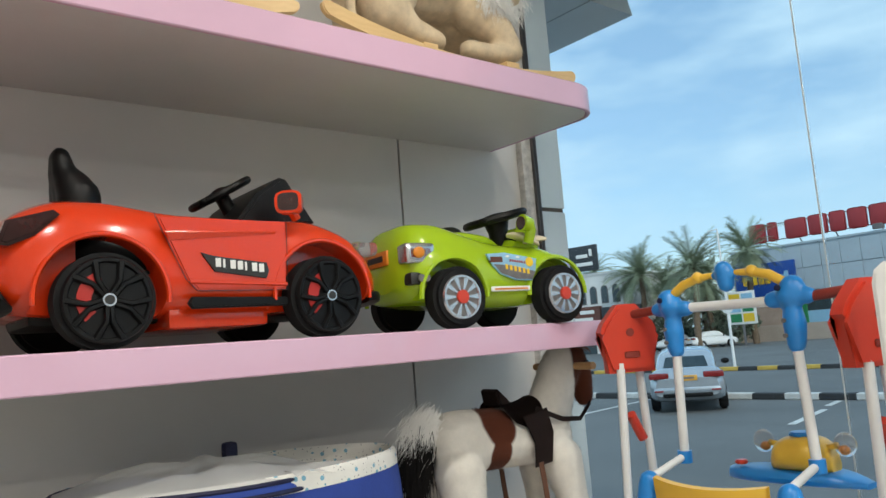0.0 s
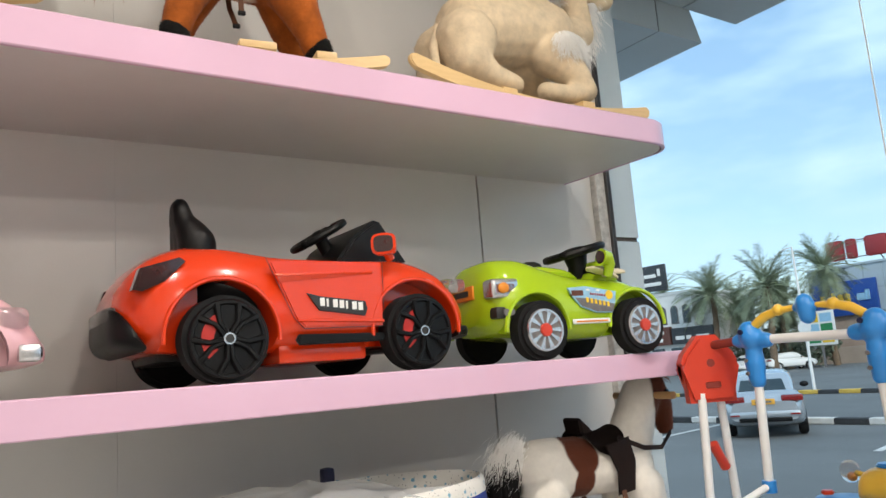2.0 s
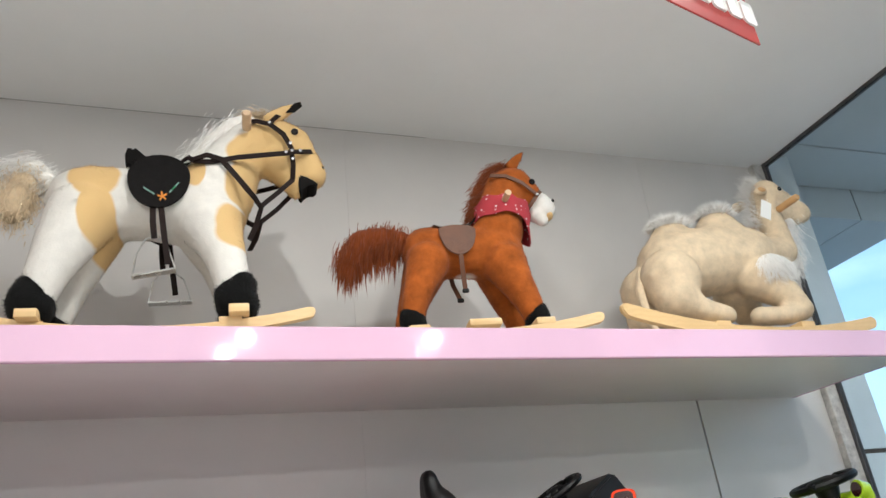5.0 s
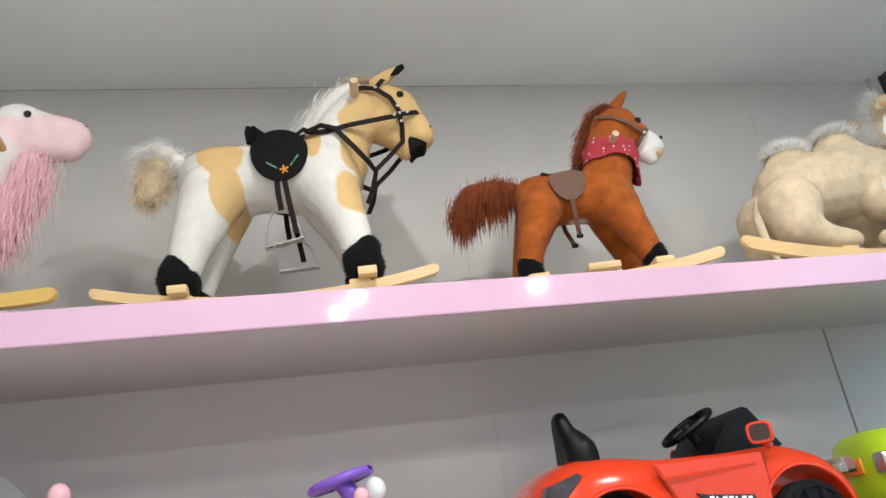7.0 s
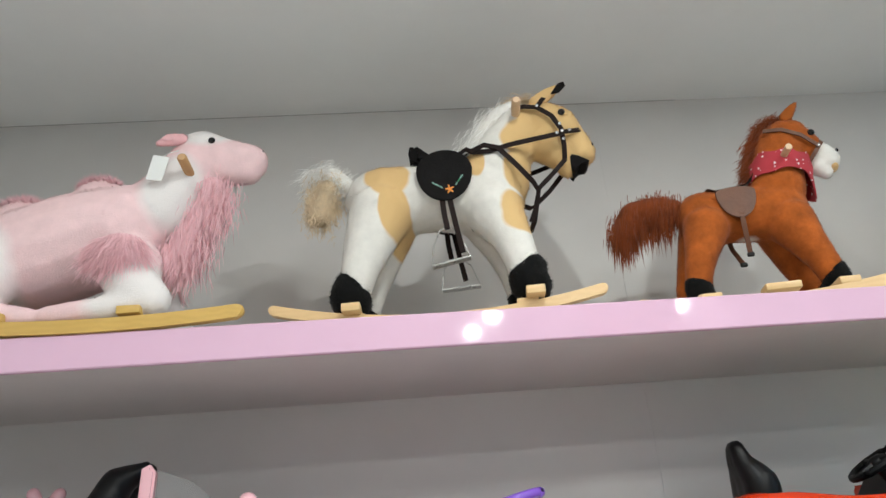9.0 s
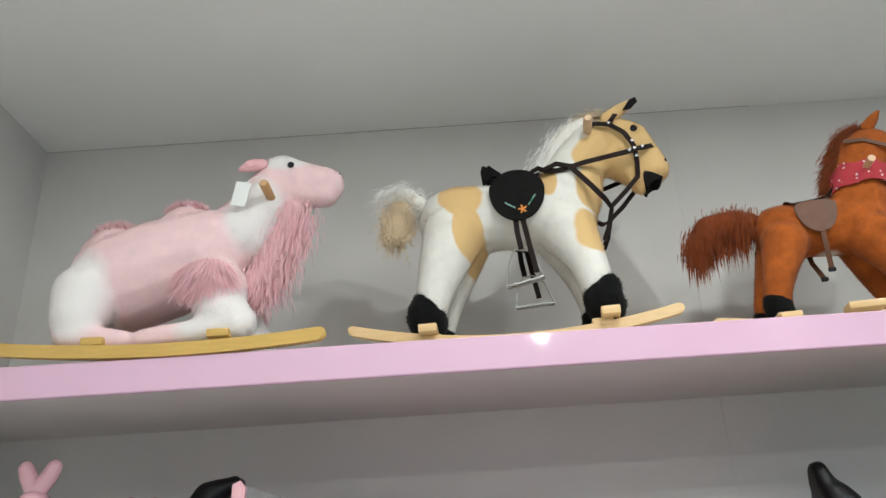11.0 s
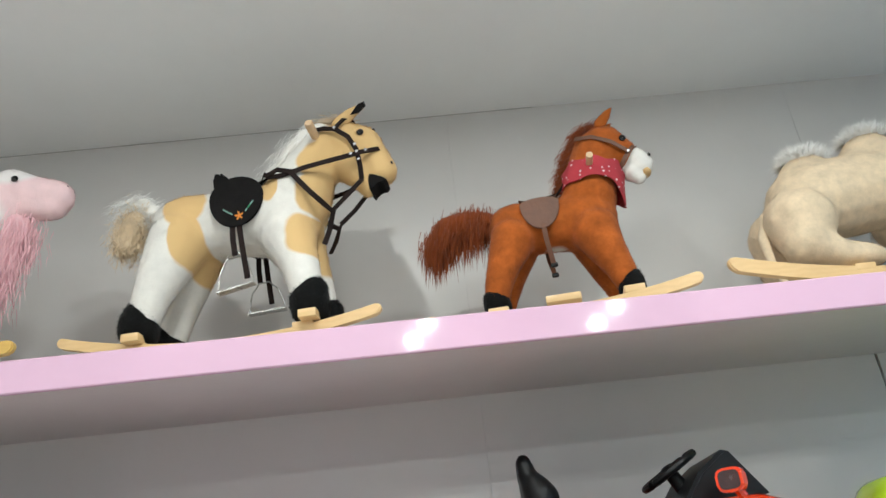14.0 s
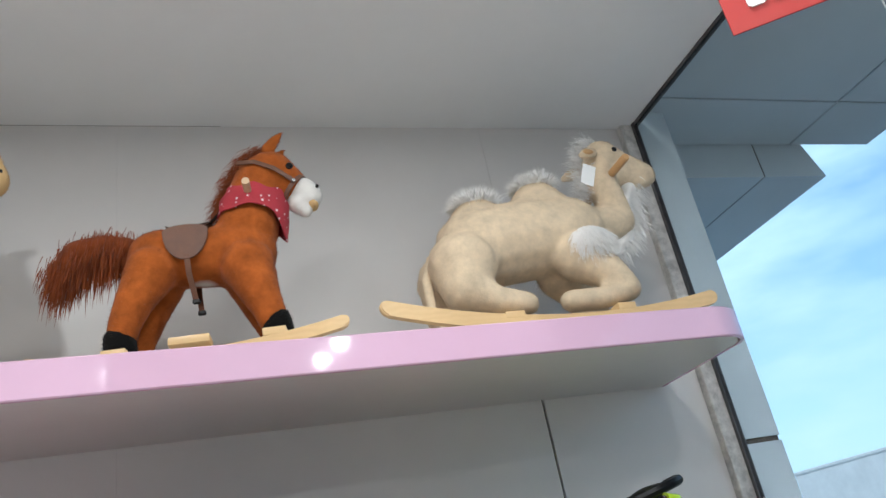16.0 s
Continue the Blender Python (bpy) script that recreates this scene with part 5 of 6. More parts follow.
    tag.matrix_local = Matrix.Translation((tx, 0, tz)) @ Matrix.Rotation(radians(spec["tilt"]), 4, "Y") @ Matrix.Translation((-tx, 0, -tz))
    part("tag_cord", tubem([(tx, -0.1215, tz + 0.036), (tx + 0.014, -0.108, tz + 0.062), (tx + 0.030, -0.09, tz + 0.085)], 0.0012, 5), "tag", tag)
    return c


CREAM = dict(rock=(-0.525, 0.545, 0.084, 0.048), board=0.044, bars=(-0.14, 0.22), tuft=0.048, flat=0.0, lift=0.0, nbeard=2000, beardw=0.020, beardlen=0.045, hang=(0.55, 0, -0.8), tilt=22, inner="dowel", side=0.122, cuff=0.050,
             trunk=((-0.150, 0, 0.345, 0.132), (0.03, 0, 0.372, 0.134), (0.195, 0, 0.392, 0.124)),
             neck=((0.300, 0, 0.405, 0.080), (0.390, 0, 0.425, 0.062), (0.388, 0, 0.510, 0.056), (0.372, 0, 0.600, 0.056), (0.385, 0, 0.665, 0.060)),
             head=((0.402, 0, 0.690, 0.066), (0.470, 0, 0.655, 0.053), (0.530, 0, 0.628, 0.048), (0.556, 0, 0.614, 0.046)),
             jaw=((0.410, 0, 0.630, 0.050), (0.530, 0, 0.590, 0.032)),
             humps=((-0.115, 0.458, 0.074), (0.110, 0.520, 0.072)),
             hind=((-0.225, -0.065, 0.262, 0.112), (-0.240, -0.095, 0.175, 0.080), (-0.165, -0.112, 0.125, 0.046), (-0.065, -0.115, 0.108, 0.035)),
             fore=((0.165, -0.07, 0.275, 0.086), (0.232, -0.100, 0.205, 0.060), (0.284, -0.108, 0.140, 0.044), (0.190, -0.115, 0.110, 0.034), (0.075, -0.115, 0.106, 0.035)),
             beard=((0.492, 0, 0.560), (0.452, 0, 0.500), (0.452, 0, 0.430), (0.420, 0, 0.365), (0.350, 0, 0.315)), knee=(0.195, 0.300, 0.070, 0.10), ear=(0.335, 0.672), eye=(0.430, 0.056, 0.690, 0.010), nostril=(0.584, 0.640),
             nape=((0.380, 0, 0.752), (0.335, 0, 0.715), (0.312, 0, 0.650), (0.308, 0, 0.575), (0.300, 0, 0.520)), handle=(0.393, 0.592), tag=(0.255, 0.545),
             tail=((-0.300, -0.02, 0.310), (-0.335, -0.03, 0.235), (-0.338, -0.04, 0.140), (-0.310, -0.04, 0.060)))
PINK = dict(rock=(-0.330, 0.632, 0.040, 0.020), board=0.036, bars=(0.0, 0.34), tuft=0.026, flat=0.016, lift=0.10, nbeard=3800, beardw=0.030, beardlen=0.060, hang=(-0.05, -0.1, -1), tilt=12, inner="pinkplush", side=0.128, cuff=0.070,
            trunk=((-0.025, 0, 0.285, 0.152), (0.105, 0, 0.328, 0.154), (0.240, 0, 0.366, 0.142)),
            neck=((0.330, 0, 0.420, 0.108), (0.392, 0, 0.500, 0.090), (0.432, 0, 0.580, 0.080)),
            head=((0.455, 0, 0.622, 0.076), (0.530, 0, 0.598, 0.066), (0.602, 0, 0.584, 0.059)),
            jaw=((0.480, 0, 0.575, 0.060), (0.595, 0, 0.556, 0.048)),
            humps=((-0.050, 0.424, 0.066), (0.165, 0.486, 0.062)),
            hind=((-0.075, -0.080, 0.225, 0.100), (-0.080, -0.108, 0.145, 0.078), (-0.085, -0.118, 0.095, 0.054), (0.0, -0.125, 0.072, 0.038), (0.068, -0.125, 0.064, 0.032)),
            fore=((0.295, -0.07, 0.225, 0.092), (0.325, -0.105, 0.145, 0.072), (0.376, -0.115, 0.098, 0.057), (0.250, -0.125, 0.076, 0.037), (0.120, -0.125, 0.066, 0.031)),
            beard=((0.508, 0, 0.498), (0.490, 0, 0.420), (0.440, 0, 0.320), (0.398, 0, 0.235)), knee=(0.285, 0.238, 0.078, -0.12), ear=(0.408, 0.640), eye=(0.500, 0.066, 0.628, 0.011), nostril=(0.643, 0.610),
            nape=(), handle=(0.442, 0.516), tag=(0.366, 0.505), tail=())
pinkskin = patches(mat("pink_and_white_plush", (0.86, 0.62, 0.63), var=0.06, **PL), (0.84, 0.79, 0.77),
                   [(-0.085, 0.20, 0.095, 0.140), (0.400, 0.455, 0.085, 0.120), (0.475, 0.665, 0.080, 0.050), (0.345, 0.10, 0.125, 0.105)], 0.012, 0.05)

white_horse(pose(0.78, 2.55, U, 0, 0, -6.2))
brown_horse(pose(1.80, 2.62, U, 0, 0, -9))
camel("rocking_camel", pose(2.78, 2.60, U), "cream plush camel with white tufts on pale wooden rockers", M["camelplush"], "camelplush", "whitefur", "wood", CREAM, 21)
camel("rocking_camel", pose(-0.35, 2.50, U), "pink and white plush camel with rose fur on golden rockers", pinkskin, "pinkplush", "rosefur", "woodgold", PINK, 22)


# ---- ride-on cars on the lower shelf ----
def toy_wheel(parent, x, y, z, r, w, face, kind):
    """A plastic wheel; face: -1 or 1, the side that shows its rim."""
    t = part("wheel", discm((0, 0, 0), r, w, "y", 40, 0.012), "rubber", parent)
    t.location = (x, y, z)
    fy = face * w / 2
    if kind == "sport":
        part("backing", discm((0, fy * 0.98, 0), r * 0.80, 0.006, "y", 36), "blackplastic", t)
        part("caliper", prismm([(r * 0.62 * math.cos(a), r * 0.62 * math.sin(a)) for a in np.linspace(1.9, 3.9, 9)] + [(r * 0.34 * math.cos(a), r * 0.34 * math.sin(a)) for a in np.linspace(3.9, 1.9, 9)], fy * 0.98 + face * 0.004 - 0.002, fy * 0.98 + face * 0.004 + 0.002), "caliper", t, "red brake caliper")
        b = bmesh.new()
        for k in range(10):
            a = 2 * math.pi * k / 10
            a2 = a + (0.18 if k % 2 else -0.18)
            tube(b, [(0.12 * r * math.cos(a), fy + face * 0.006, 0.12 * r * math.sin(a)), (0.45 * r * math.cos(a2), fy + face * 0.009, 0.45 * r * math.sin(a2)), (0.82 * r * math.cos(a), fy + face * 0.004, 0.82 * r * math.sin(a))], [0.007, 0.006, 0.009], 6)
        part("spokes", b, "blackplastic", t)
        b = bmesh.new()
        tube(b, [(0.83 * r * math.cos(a), fy + face * 0.002, 0.83 * r * math.sin(a)) for a in np.linspace(0, 2 * math.pi, 37)], 0.007, 6, cap=False)
        part("rim", b, "blackplastic", t)
        part("hub_cap", discm((0, fy + face * 0.010, 0), 0.014, 0.006, "y", 20), "chrome", t)
        part("hub_disc", discm((0, fy + face * 0.0135, 0), 0.010, 0.002, "y", 20), "blackprint", t)
    else:
        part("backing", discm((0, fy * 0.98, 0), r * 0.70, 0.006, "y", 36), "greyprint", t)
        b = bmesh.new()
        for k in range(10):
            a = 2 * math.pi * k / 10
            d = 0.10
            prism(b, [(0.2 * r * math.cos(a - d), 0.2 * r * math.sin(a - d)), (0.62 * r * math.cos(a - d * 1.4), 0.62 * r * math.sin(a - d * 1.4)), (0.62 * r * math.cos(a + d * 1.4), 0.62 * r * math.sin(a + d * 1.4)), (0.2 * r * math.cos(a + d), 0.2 * r * math.sin(a + d))], fy, fy + face * 0.005)
        tube(b, [(0.66 * r * math.cos(a), fy + face * 0.002, 0.66 * r * math.sin(a)) for a in np.linspace(0, 2 * math.pi, 37)], 0.006, 6, cap=False)
        part("spokes", b, "chrome", t, "silver spokes")
        part("hub_cap", discm((0, fy + face * 0.006, 0), r * 0.22, 0.010, "y", 20, 0.002), "swingred", t, "red hub cap")
    return t


def steering_wheel(parent, x, z, r, tilt, mt, y=0.0, grip=0.011):
    w = part("steering_wheel", tube(bmesh.new(), [(0, r * math.cos(a), r * math.sin(a)) for a in np.linspace(0, 2 * math.pi, 29)], grip, 8, cap=False), mt, parent)
    w.matrix_local = pose(x, y, z, 0, -tilt, 0)
    b = bmesh.new()
    for a in (0.2, math.pi - 0.2, -math.pi / 2):
        tube(b, [(0, 0, 0), (0, r * math.cos(a), r * math.sin(a))], [0.014, 0.009], 8)
    ball(b, (0, 0, 0), (0.018, 0.032, 0.030))
    part("spokes", b, mt, w)
    part("column", tubem([(0, 0, 0), (0.16, 0, 0.0)], [0.020, 0.024], 10), mt, w)
    return w


def red_car(m):
    c = thing("toy_car", m, "glossy orange-red ride-on sports car with black seat", "toy car", "ride-on toys")
    W = 0.245
    body = loft(stations([-0.505, -0.495, -0.46, -0.38, -0.27, -0.12, 0.12, 0.26, 0.36, 0.42, 0.46],
                         [0.150, 0.195, 0.235, 0.252, 0.254, 0.240, 0.240, 0.254, 0.250, 0.225, 0.16],
                         [0.13, 0.10, 0.085, 0.075, 0.07, 0.065, 0.065, 0.07, 0.075, 0.085, 0.11],
                         [0.235, 0.270, 0.305, 0.345, 0.350, 0.330, 0.325, 0.325, 0.290, 0.235, 0.18], 44), 0.50, 36, 0.16)
    cutters = [discm((x, s * 0.245, 0.112), 0.138, 0.17, "y", 40) for x in (-0.29, 0.248) for s in (-1, 1)]
    cutters.append(boxm((-0.34, -0.165, 0.17), (0.13, 0.165, 0.5), 0.03))
    shell = part("body", cut(body, cutters), "redplastic", c)
    part("cockpit_lining", boxm((-0.338, -0.163, 0.172), (0.128, 0.163, 0.182)), "blackplastic", c)
    part("chassis", boxm((-0.14, -0.20, 0.04), (0.11, 0.20, 0.09), 0.012), "redplastic", c)
    part("underbody", boxm((-0.42, -0.13, 0.06), (0.38, 0.13, 0.12), 0.02), "blackplastic", c)
    for s in (-1, 1):
        yy = s * (W + 0.002)
        for x in (-0.29, 0.248):
            toy_wheel(c, x, s * 0.232, 0.104, 0.104, 0.075, s, "sport")
            well = bmesh.new()
            tube(well, [(x + 0.139 * math.cos(a), s * 0.243, 0.112 + 0.139 * math.sin(a)) for a in np.linspace(-0.1, math.pi + 0.1, 25)], 0.006, 6)
            part("arch_lip", well, "redplastic", c)
        door = part("door", prismm([(-0.175, 0.295), (0.145, 0.295), (0.140, 0.125), (-0.085, 0.125), (-0.110, 0.150)], min(yy, yy - s * 0.012), max(yy, yy - s * 0.012), 0.004), "redplastic", c)
        part("door_gap", tubem([(-0.178, yy - s * 0.012, 0.305), (-0.178, yy - s * 0.002, 0.292), (-0.113, yy, 0.150), (-0.088, yy, 0.123), (0.143, yy, 0.123), (0.148, yy - s * 0.002, 0.292), (0.148, yy - s * 0.012, 0.305)], 0.0009, 5), "blackprint", door)
        scoop = bmesh.new()
        tips = [(-0.165, 0.262, 0.000), (-0.158, 0.256, 0.010), (-0.150, 0.240, 0.002), (0.120, 0.270, 0.000), (0.116, 0.267, 0.004), (0.112, 0.262, 0.001)]
        vs = [scoop.verts.new((x, yy + s * o, z)) for x, z, o in tips]
        for f in ((0, 1, 4, 3), (1, 2, 5, 4), (2, 0, 3, 5), (0, 2, 1), (3, 4, 5)):
            scoop.faces.new([vs[i] for i in f])
        part("air_scoop", scoop, "redplastic", door)
        part("door_crease", tubem([(-0.105, yy, 0.145), (0.14, yy + s * 0.002, 0.137)], 0.005, 6), "redplastic", door)
        part("sill_insert", prismm([(-0.100, 0.110), (0.140, 0.106), (0.146, 0.098), (0.140, 0.084), (-0.100, 0.082), (-0.110, 0.095)], yy - s * 0.006 - 0.006, yy - s * 0.006 + 0.008, 0.004), "blackplastic", c, "black plastic sill insert")
        part("tail_lamp", prismm([(-0.492, 0.225), (-0.475, 0.275), (-0.385, 0.302), (-0.372, 0.292), (-0.42, 0.245), (-0.47, 0.222)], s * 0.212 - 0.024, s * 0.212 + 0.024, 0.008), "smoke", c, "smoked dark red tail lamp")
        part("head_lamp", boxm((0.36, s * 0.19 - 0.04, 0.215), (0.438, s * 0.19 + 0.035, 0.255), 0.018, 3), "clear", c)
        shape = [(0.034 * math.copysign(abs(math.cos(a)) ** 0.5, math.cos(a)), 0.029 * math.copysign(abs(math.sin(a)) ** 0.5, math.sin(a))) for a in np.linspace(0, 2 * math.pi, 33)[:-1]]
        mirror = part("mirror", prismm(shape, -0.016, 0.016, 0.006), "redplastic", c, "red door mirror with dark glass")
        mirror.matrix_local = pose(0.160, s * 0.243, 0.346, 0, 0, -38 if s < 0 else 218)
        part("mirror_glass", prismm([(x * 0.78, z * 0.78) for x, z in shape], -0.0175, -0.012, 0.001), "smoke", mirror)
        part("mirror_stalk", tubem([(0.0, 0.012, -0.01), (0.012, 0.028, -0.040)], 0.012, 8), "redplastic", mirror)
        # lettering blocks on a black ground
        y0, y1 = (yy - 0.006, yy + 0.0005) if s < 0 else (yy - 0.0005, yy + 0.006)
        g = part("door_badge", prismm([(-0.078, 0.212), (-0.045, 0.204), (0.086, 0.190), (0.092, 0.170), (0.084, 0.152), (-0.046, 0.168), (-0.062, 0.190)], yy - 0.004 + s * 0.002, yy + 0.004 + s * 0.002, 0.001), "blackprint", door, "black badge with white blocks")
        for k in range(7):
            x = -0.045 + k * 0.0182
            zc = 0.189 - 0.0125 * k / 6
            part("badge_block", boxm((x, yy - 0.006 + s * 0.001, zc - 0.011), (x + (0.007 if k in (1, 4) else 0.0145), yy + 0.006 + s * 0.001, zc + 0.011), 0.0015, 1), "whiteprint", g)
    part("rear_bumper", loft(stations([-0.522, -0.512, -0.492, -0.462], [0.14, 0.18, 0.208, 0.226], [0.110, 0.096, 0.088, 0.086], [0.200, 0.200, 0.170, 0.105], 10), 0.5, 24, 0.05), "blackplastic", c, "black rear bumper and diffuser")
    part("rear_plate", boxm((-0.526, -0.12, 0.165), (-0.505, 0.12, 0.198), 0.006), "clear", c)
    part("front_splitter", loft(stations([0.40, 0.44, 0.475, 0.485], [0.225, 0.215, 0.17, 0.10], [0.085] * 4, [0.115, 0.13, 0.12, 0.11], 8), 0.5, 20, 0.0), "blackplastic", c)
    # seat, dashboard, wheel
    sb = bmesh.new()
    for y in (-0.022, 0, 0.022):
        limb(sb, (-0.322, y * 0.6, 0.478, 0.022), (-0.316, y, 0.435, 0.028), (-0.300, y * 1.4, 0.402, 0.042), (-0.288, y * 1.8, 0.372, 0.050), (-0.290, y * 1.8, 0.30, 0.050))
    limb(sb, (-0.27, 0, 0.25, 0.06), (-0.06, 0, 0.225, 0.045))
    part("seat", melted(sb, 0.009), "blackplastic", c, "black moulded seat with high back")
    dash = part("dashboard", prismm([(0.05, 0.30), (0.115, 0.385), (0.185, 0.435), (0.205, 0.430), (0.285, 0.315), (0.13, 0.28)], -0.155, 0.155, 0.010), "blackplastic", c, "black dashboard cowl")
    steering_wheel(c, 0.080, 0.412, 0.083, -60, "blackplastic")
    return c


def green_car(m):
    c = thing("toy_car", m, "lime-green push-along toy car with silver wheels", "toy car", "ride-on toys")
    W = 0.185
    body = loft(stations([-0.365, -0.352, -0.31, -0.22, -0.12, 0.0, 0.09, 0.17, 0.25, 0.30, 0.325],
                         [0.11, 0.155, 0.182, 0.195, 0.190, 0.178, 0.180, 0.193, 0.185, 0.15, 0.09],
                         [0.12, 0.095, 0.085, 0.075, 0.065, 0.06, 0.06, 0.068, 0.078, 0.09, 0.11],
                         [0.255, 0.305, 0.332, 0.332, 0.300, 0.270, 0.265, 0.264, 0.236, 0.190, 0.14], 40), 0.55, 34, 0.18)
    cutters = [discm((x, s * 0.19, 0.098), 0.113, 0.15, "y", 36) for x in (-0.205, 0.188) for s in (-1, 1)]
    part("body", cut(body, cutters), "greenplastic", c)
    for s in (-1, 1):
        yy = s * (W + 0.001)
        for x in (-0.205, 0.188):
            toy_wheel(c, x, s * 0.178, 0.092, 0.092, 0.07, s, "plain")
            lip = bmesh.new()
            tube(lip, [(x + 0.116 * math.cos(a), s * 0.180, 0.098 + 0.116 * math.sin(a)) for a in np.linspace(-0.05, math.pi + 0.05, 25)], 0.008, 6)
            part("arch_lip", lip, "greenplastic", c)
        part("lamp_bezel", boxm((-0.362, s * 0.15 - 0.03, 0.196), (-0.262, s * 0.15 + 0.031, 0.258), 0.014, 3), "chrome", c, "silver lamp bezel")
        lamp = part("tail_lamp", boxm((-0.359, s * 0.15 - 0.03, 0.202), (-0.268, s * 0.15 + 0.0335, 0.252), 0.012, 3), "lampred", c, "red and amber tail lamp")
        part("lamp_core", ballm((-0.322, s * 0.184, 0.228), (0.020, 0.006, 0.017)), "orangeprint", lamp)
        ex = part("exhaust_panel", boxm((-0.350, s * 0.145 - 0.03, 0.135), (-0.288, s * 0.145 + 0.036, 0.172), 0.010), "blackprint", c, "black twin exhaust panel")
        for q in (-0.318, -0.300):
            part("exhaust", discm((q, s * 0.182, 0.153), 0.011, 0.006, "y", 14), "greyprint", ex)
        # printed door sticker: landscape, sun and lettering blocks
        st = part("door_sticker", prismm([(-0.088, 0.222), (-0.02, 0.226), (0.104, 0.207), (0.098, 0.172), (0.082, 0.138), (0.02, 0.140), (-0.04, 0.160), (-0.066, 0.186)], yy - 0.004, yy + 0.004, 0.001), "skyprint", c, "printed road scene sticker")
        part("sticker_road", prismm([(-0.064, 0.190), (0.0, 0.186), (0.095, 0.166), (0.081, 0.141), (0.02, 0.143), (-0.038, 0.162)], yy - 0.005, yy + 0.005), "greyprint", st)
        part("sticker_sign", boxm((-0.075, yy - 0.005, 0.196), (-0.030, yy + 0.005, 0.213)), "brownsign", st)
        part("sticker_sun", discm((0.074, yy, 0.196), 0.015, 0.0105, "y", 16), "yellowprint", st)
        for k in range(6):
            x = -0.022 + k * 0.0165
            part("sticker_block", boxm((x, yy - 0.0056, 0.172 - k * 0.003), (x + 0.0125, yy + 0.0056, 0.190 - k * 0.003), 0.002, 1), "yellowprint", st)
        for q, (cx, cz) in enumerate(((-0.010, 0.214), (0.030, 0.212))):
            part("sticker_cloud", ballm((cx, yy, cz), (0.014, 0.0052, 0.006), 2), "whiteprint", st)
        for k in range(7):
            x = -0.002 + k * 0.009
            part("sticker_block", boxm((x, yy - 0.0056, 0.197 - k * 0.001), (x + 0.006, yy + 0.0056, 0.205 - k * 0.001), 0.001, 1), "redletters", st)
        sl = part("sill_sticker", boxm((-0.078, yy - 0.003, 0.106), (0.072, yy + 0.004, 0.122), 0.003, 1), "whiteprint", c, "pale sill strip")
        part("sill_bars", boxm((-0.066, yy - 0.004, 0.111), (0.060, yy + 0.005, 0.116)), "orangeprint", sl)
        mirror = part("mirror", tubem([(0.098, s * 0.165, 0.262), (0.100, s * 0.180, 0.300), (0.088, s * 0.183, 0.318), (0.062, s * 0.183, 0.322)], [0.016, 0.018, 0.026, 0.029], 14), "greenplastic", c)
        part("mirror_glass", discm((0.0605, s * 0.183, 0.322), 0.022, 0.004, "x", 16), "smoke", mirror)
    part("number_plate", boxm((-0.372, -0.075, 0.205), (-0.352, 0.075, 0.250), 0.005), "orangeprint", c, "orange plate with dark bars")
    part("plate_bars", boxm((-0.3735, -0.05, 0.218), (-0.371, 0.05, 0.236)), "blackprint", c)
    part("seat", loft(stations([-0.17, -0.12, 0.0, 0.05], [0.09, 0.11, 0.10, 0.06], [0.26] * 4, [0.30, 0.315, 0.300, 0.280], 12), 0.6, 20), "greenplastic", c)
    part("seat_knob", ballm((-0.10, 0.0, 0.312), (0.045, 0.05, 0.025)), "blackplastic", c)
    dash = part("dashboard", loft(stations([0.09, 0.12, 0.17, 0.20], [0.10, 0.125, 0.125, 0.09], [0.22] * 4, [0.27, 0.325, 0.338, 0.25], 12), 0.6, 20), "greenplastic", c)
    part("dash_panel", boxm((0.100, -0.10, 0.272), (0.140, 0.10, 0.305), 0.008), "blackplastic", dash)
    sw = steering_wheel(c, 0.094, 0.367, 0.100, -76, "blackplastic", 0, 0.014)
    part("horn_pad", ballm((-0.004, 0, 0), (0.016, 0.060, 0.055), 3), "blackplastic", sw)
    part("wheel_shroud", tubem([(0.098, 0, 0.360), (0.104, 0, 0.320), (0.110, 0, 0.262)], [0.045, 0.034, 0.038], 14), "blackplastic", c, "black column shroud")
    rng = random.Random(8)
    for k in range(7):
        pad = part("foam_wrap", loft(stations([-0.03, -0.015, 0.015, 0.03], [0.010, 0.020, 0.018, 0.008], [-0.006] * 4, [0.004, 0.009, 0.008, 0.002], 7), 0.7, 12), "padding", c, "torn cream foam wrapping")
        pad.matrix_local = pose(0.07 + 0.016 * k, -0.125 + rng.uniform(-0.02, 0.012), 0.276 + rng.uniform(-0.006, 0.012), rng.uniform(-30, 30), rng.uniform(-25, 25), rng.uniform(-60, 60))
    return c


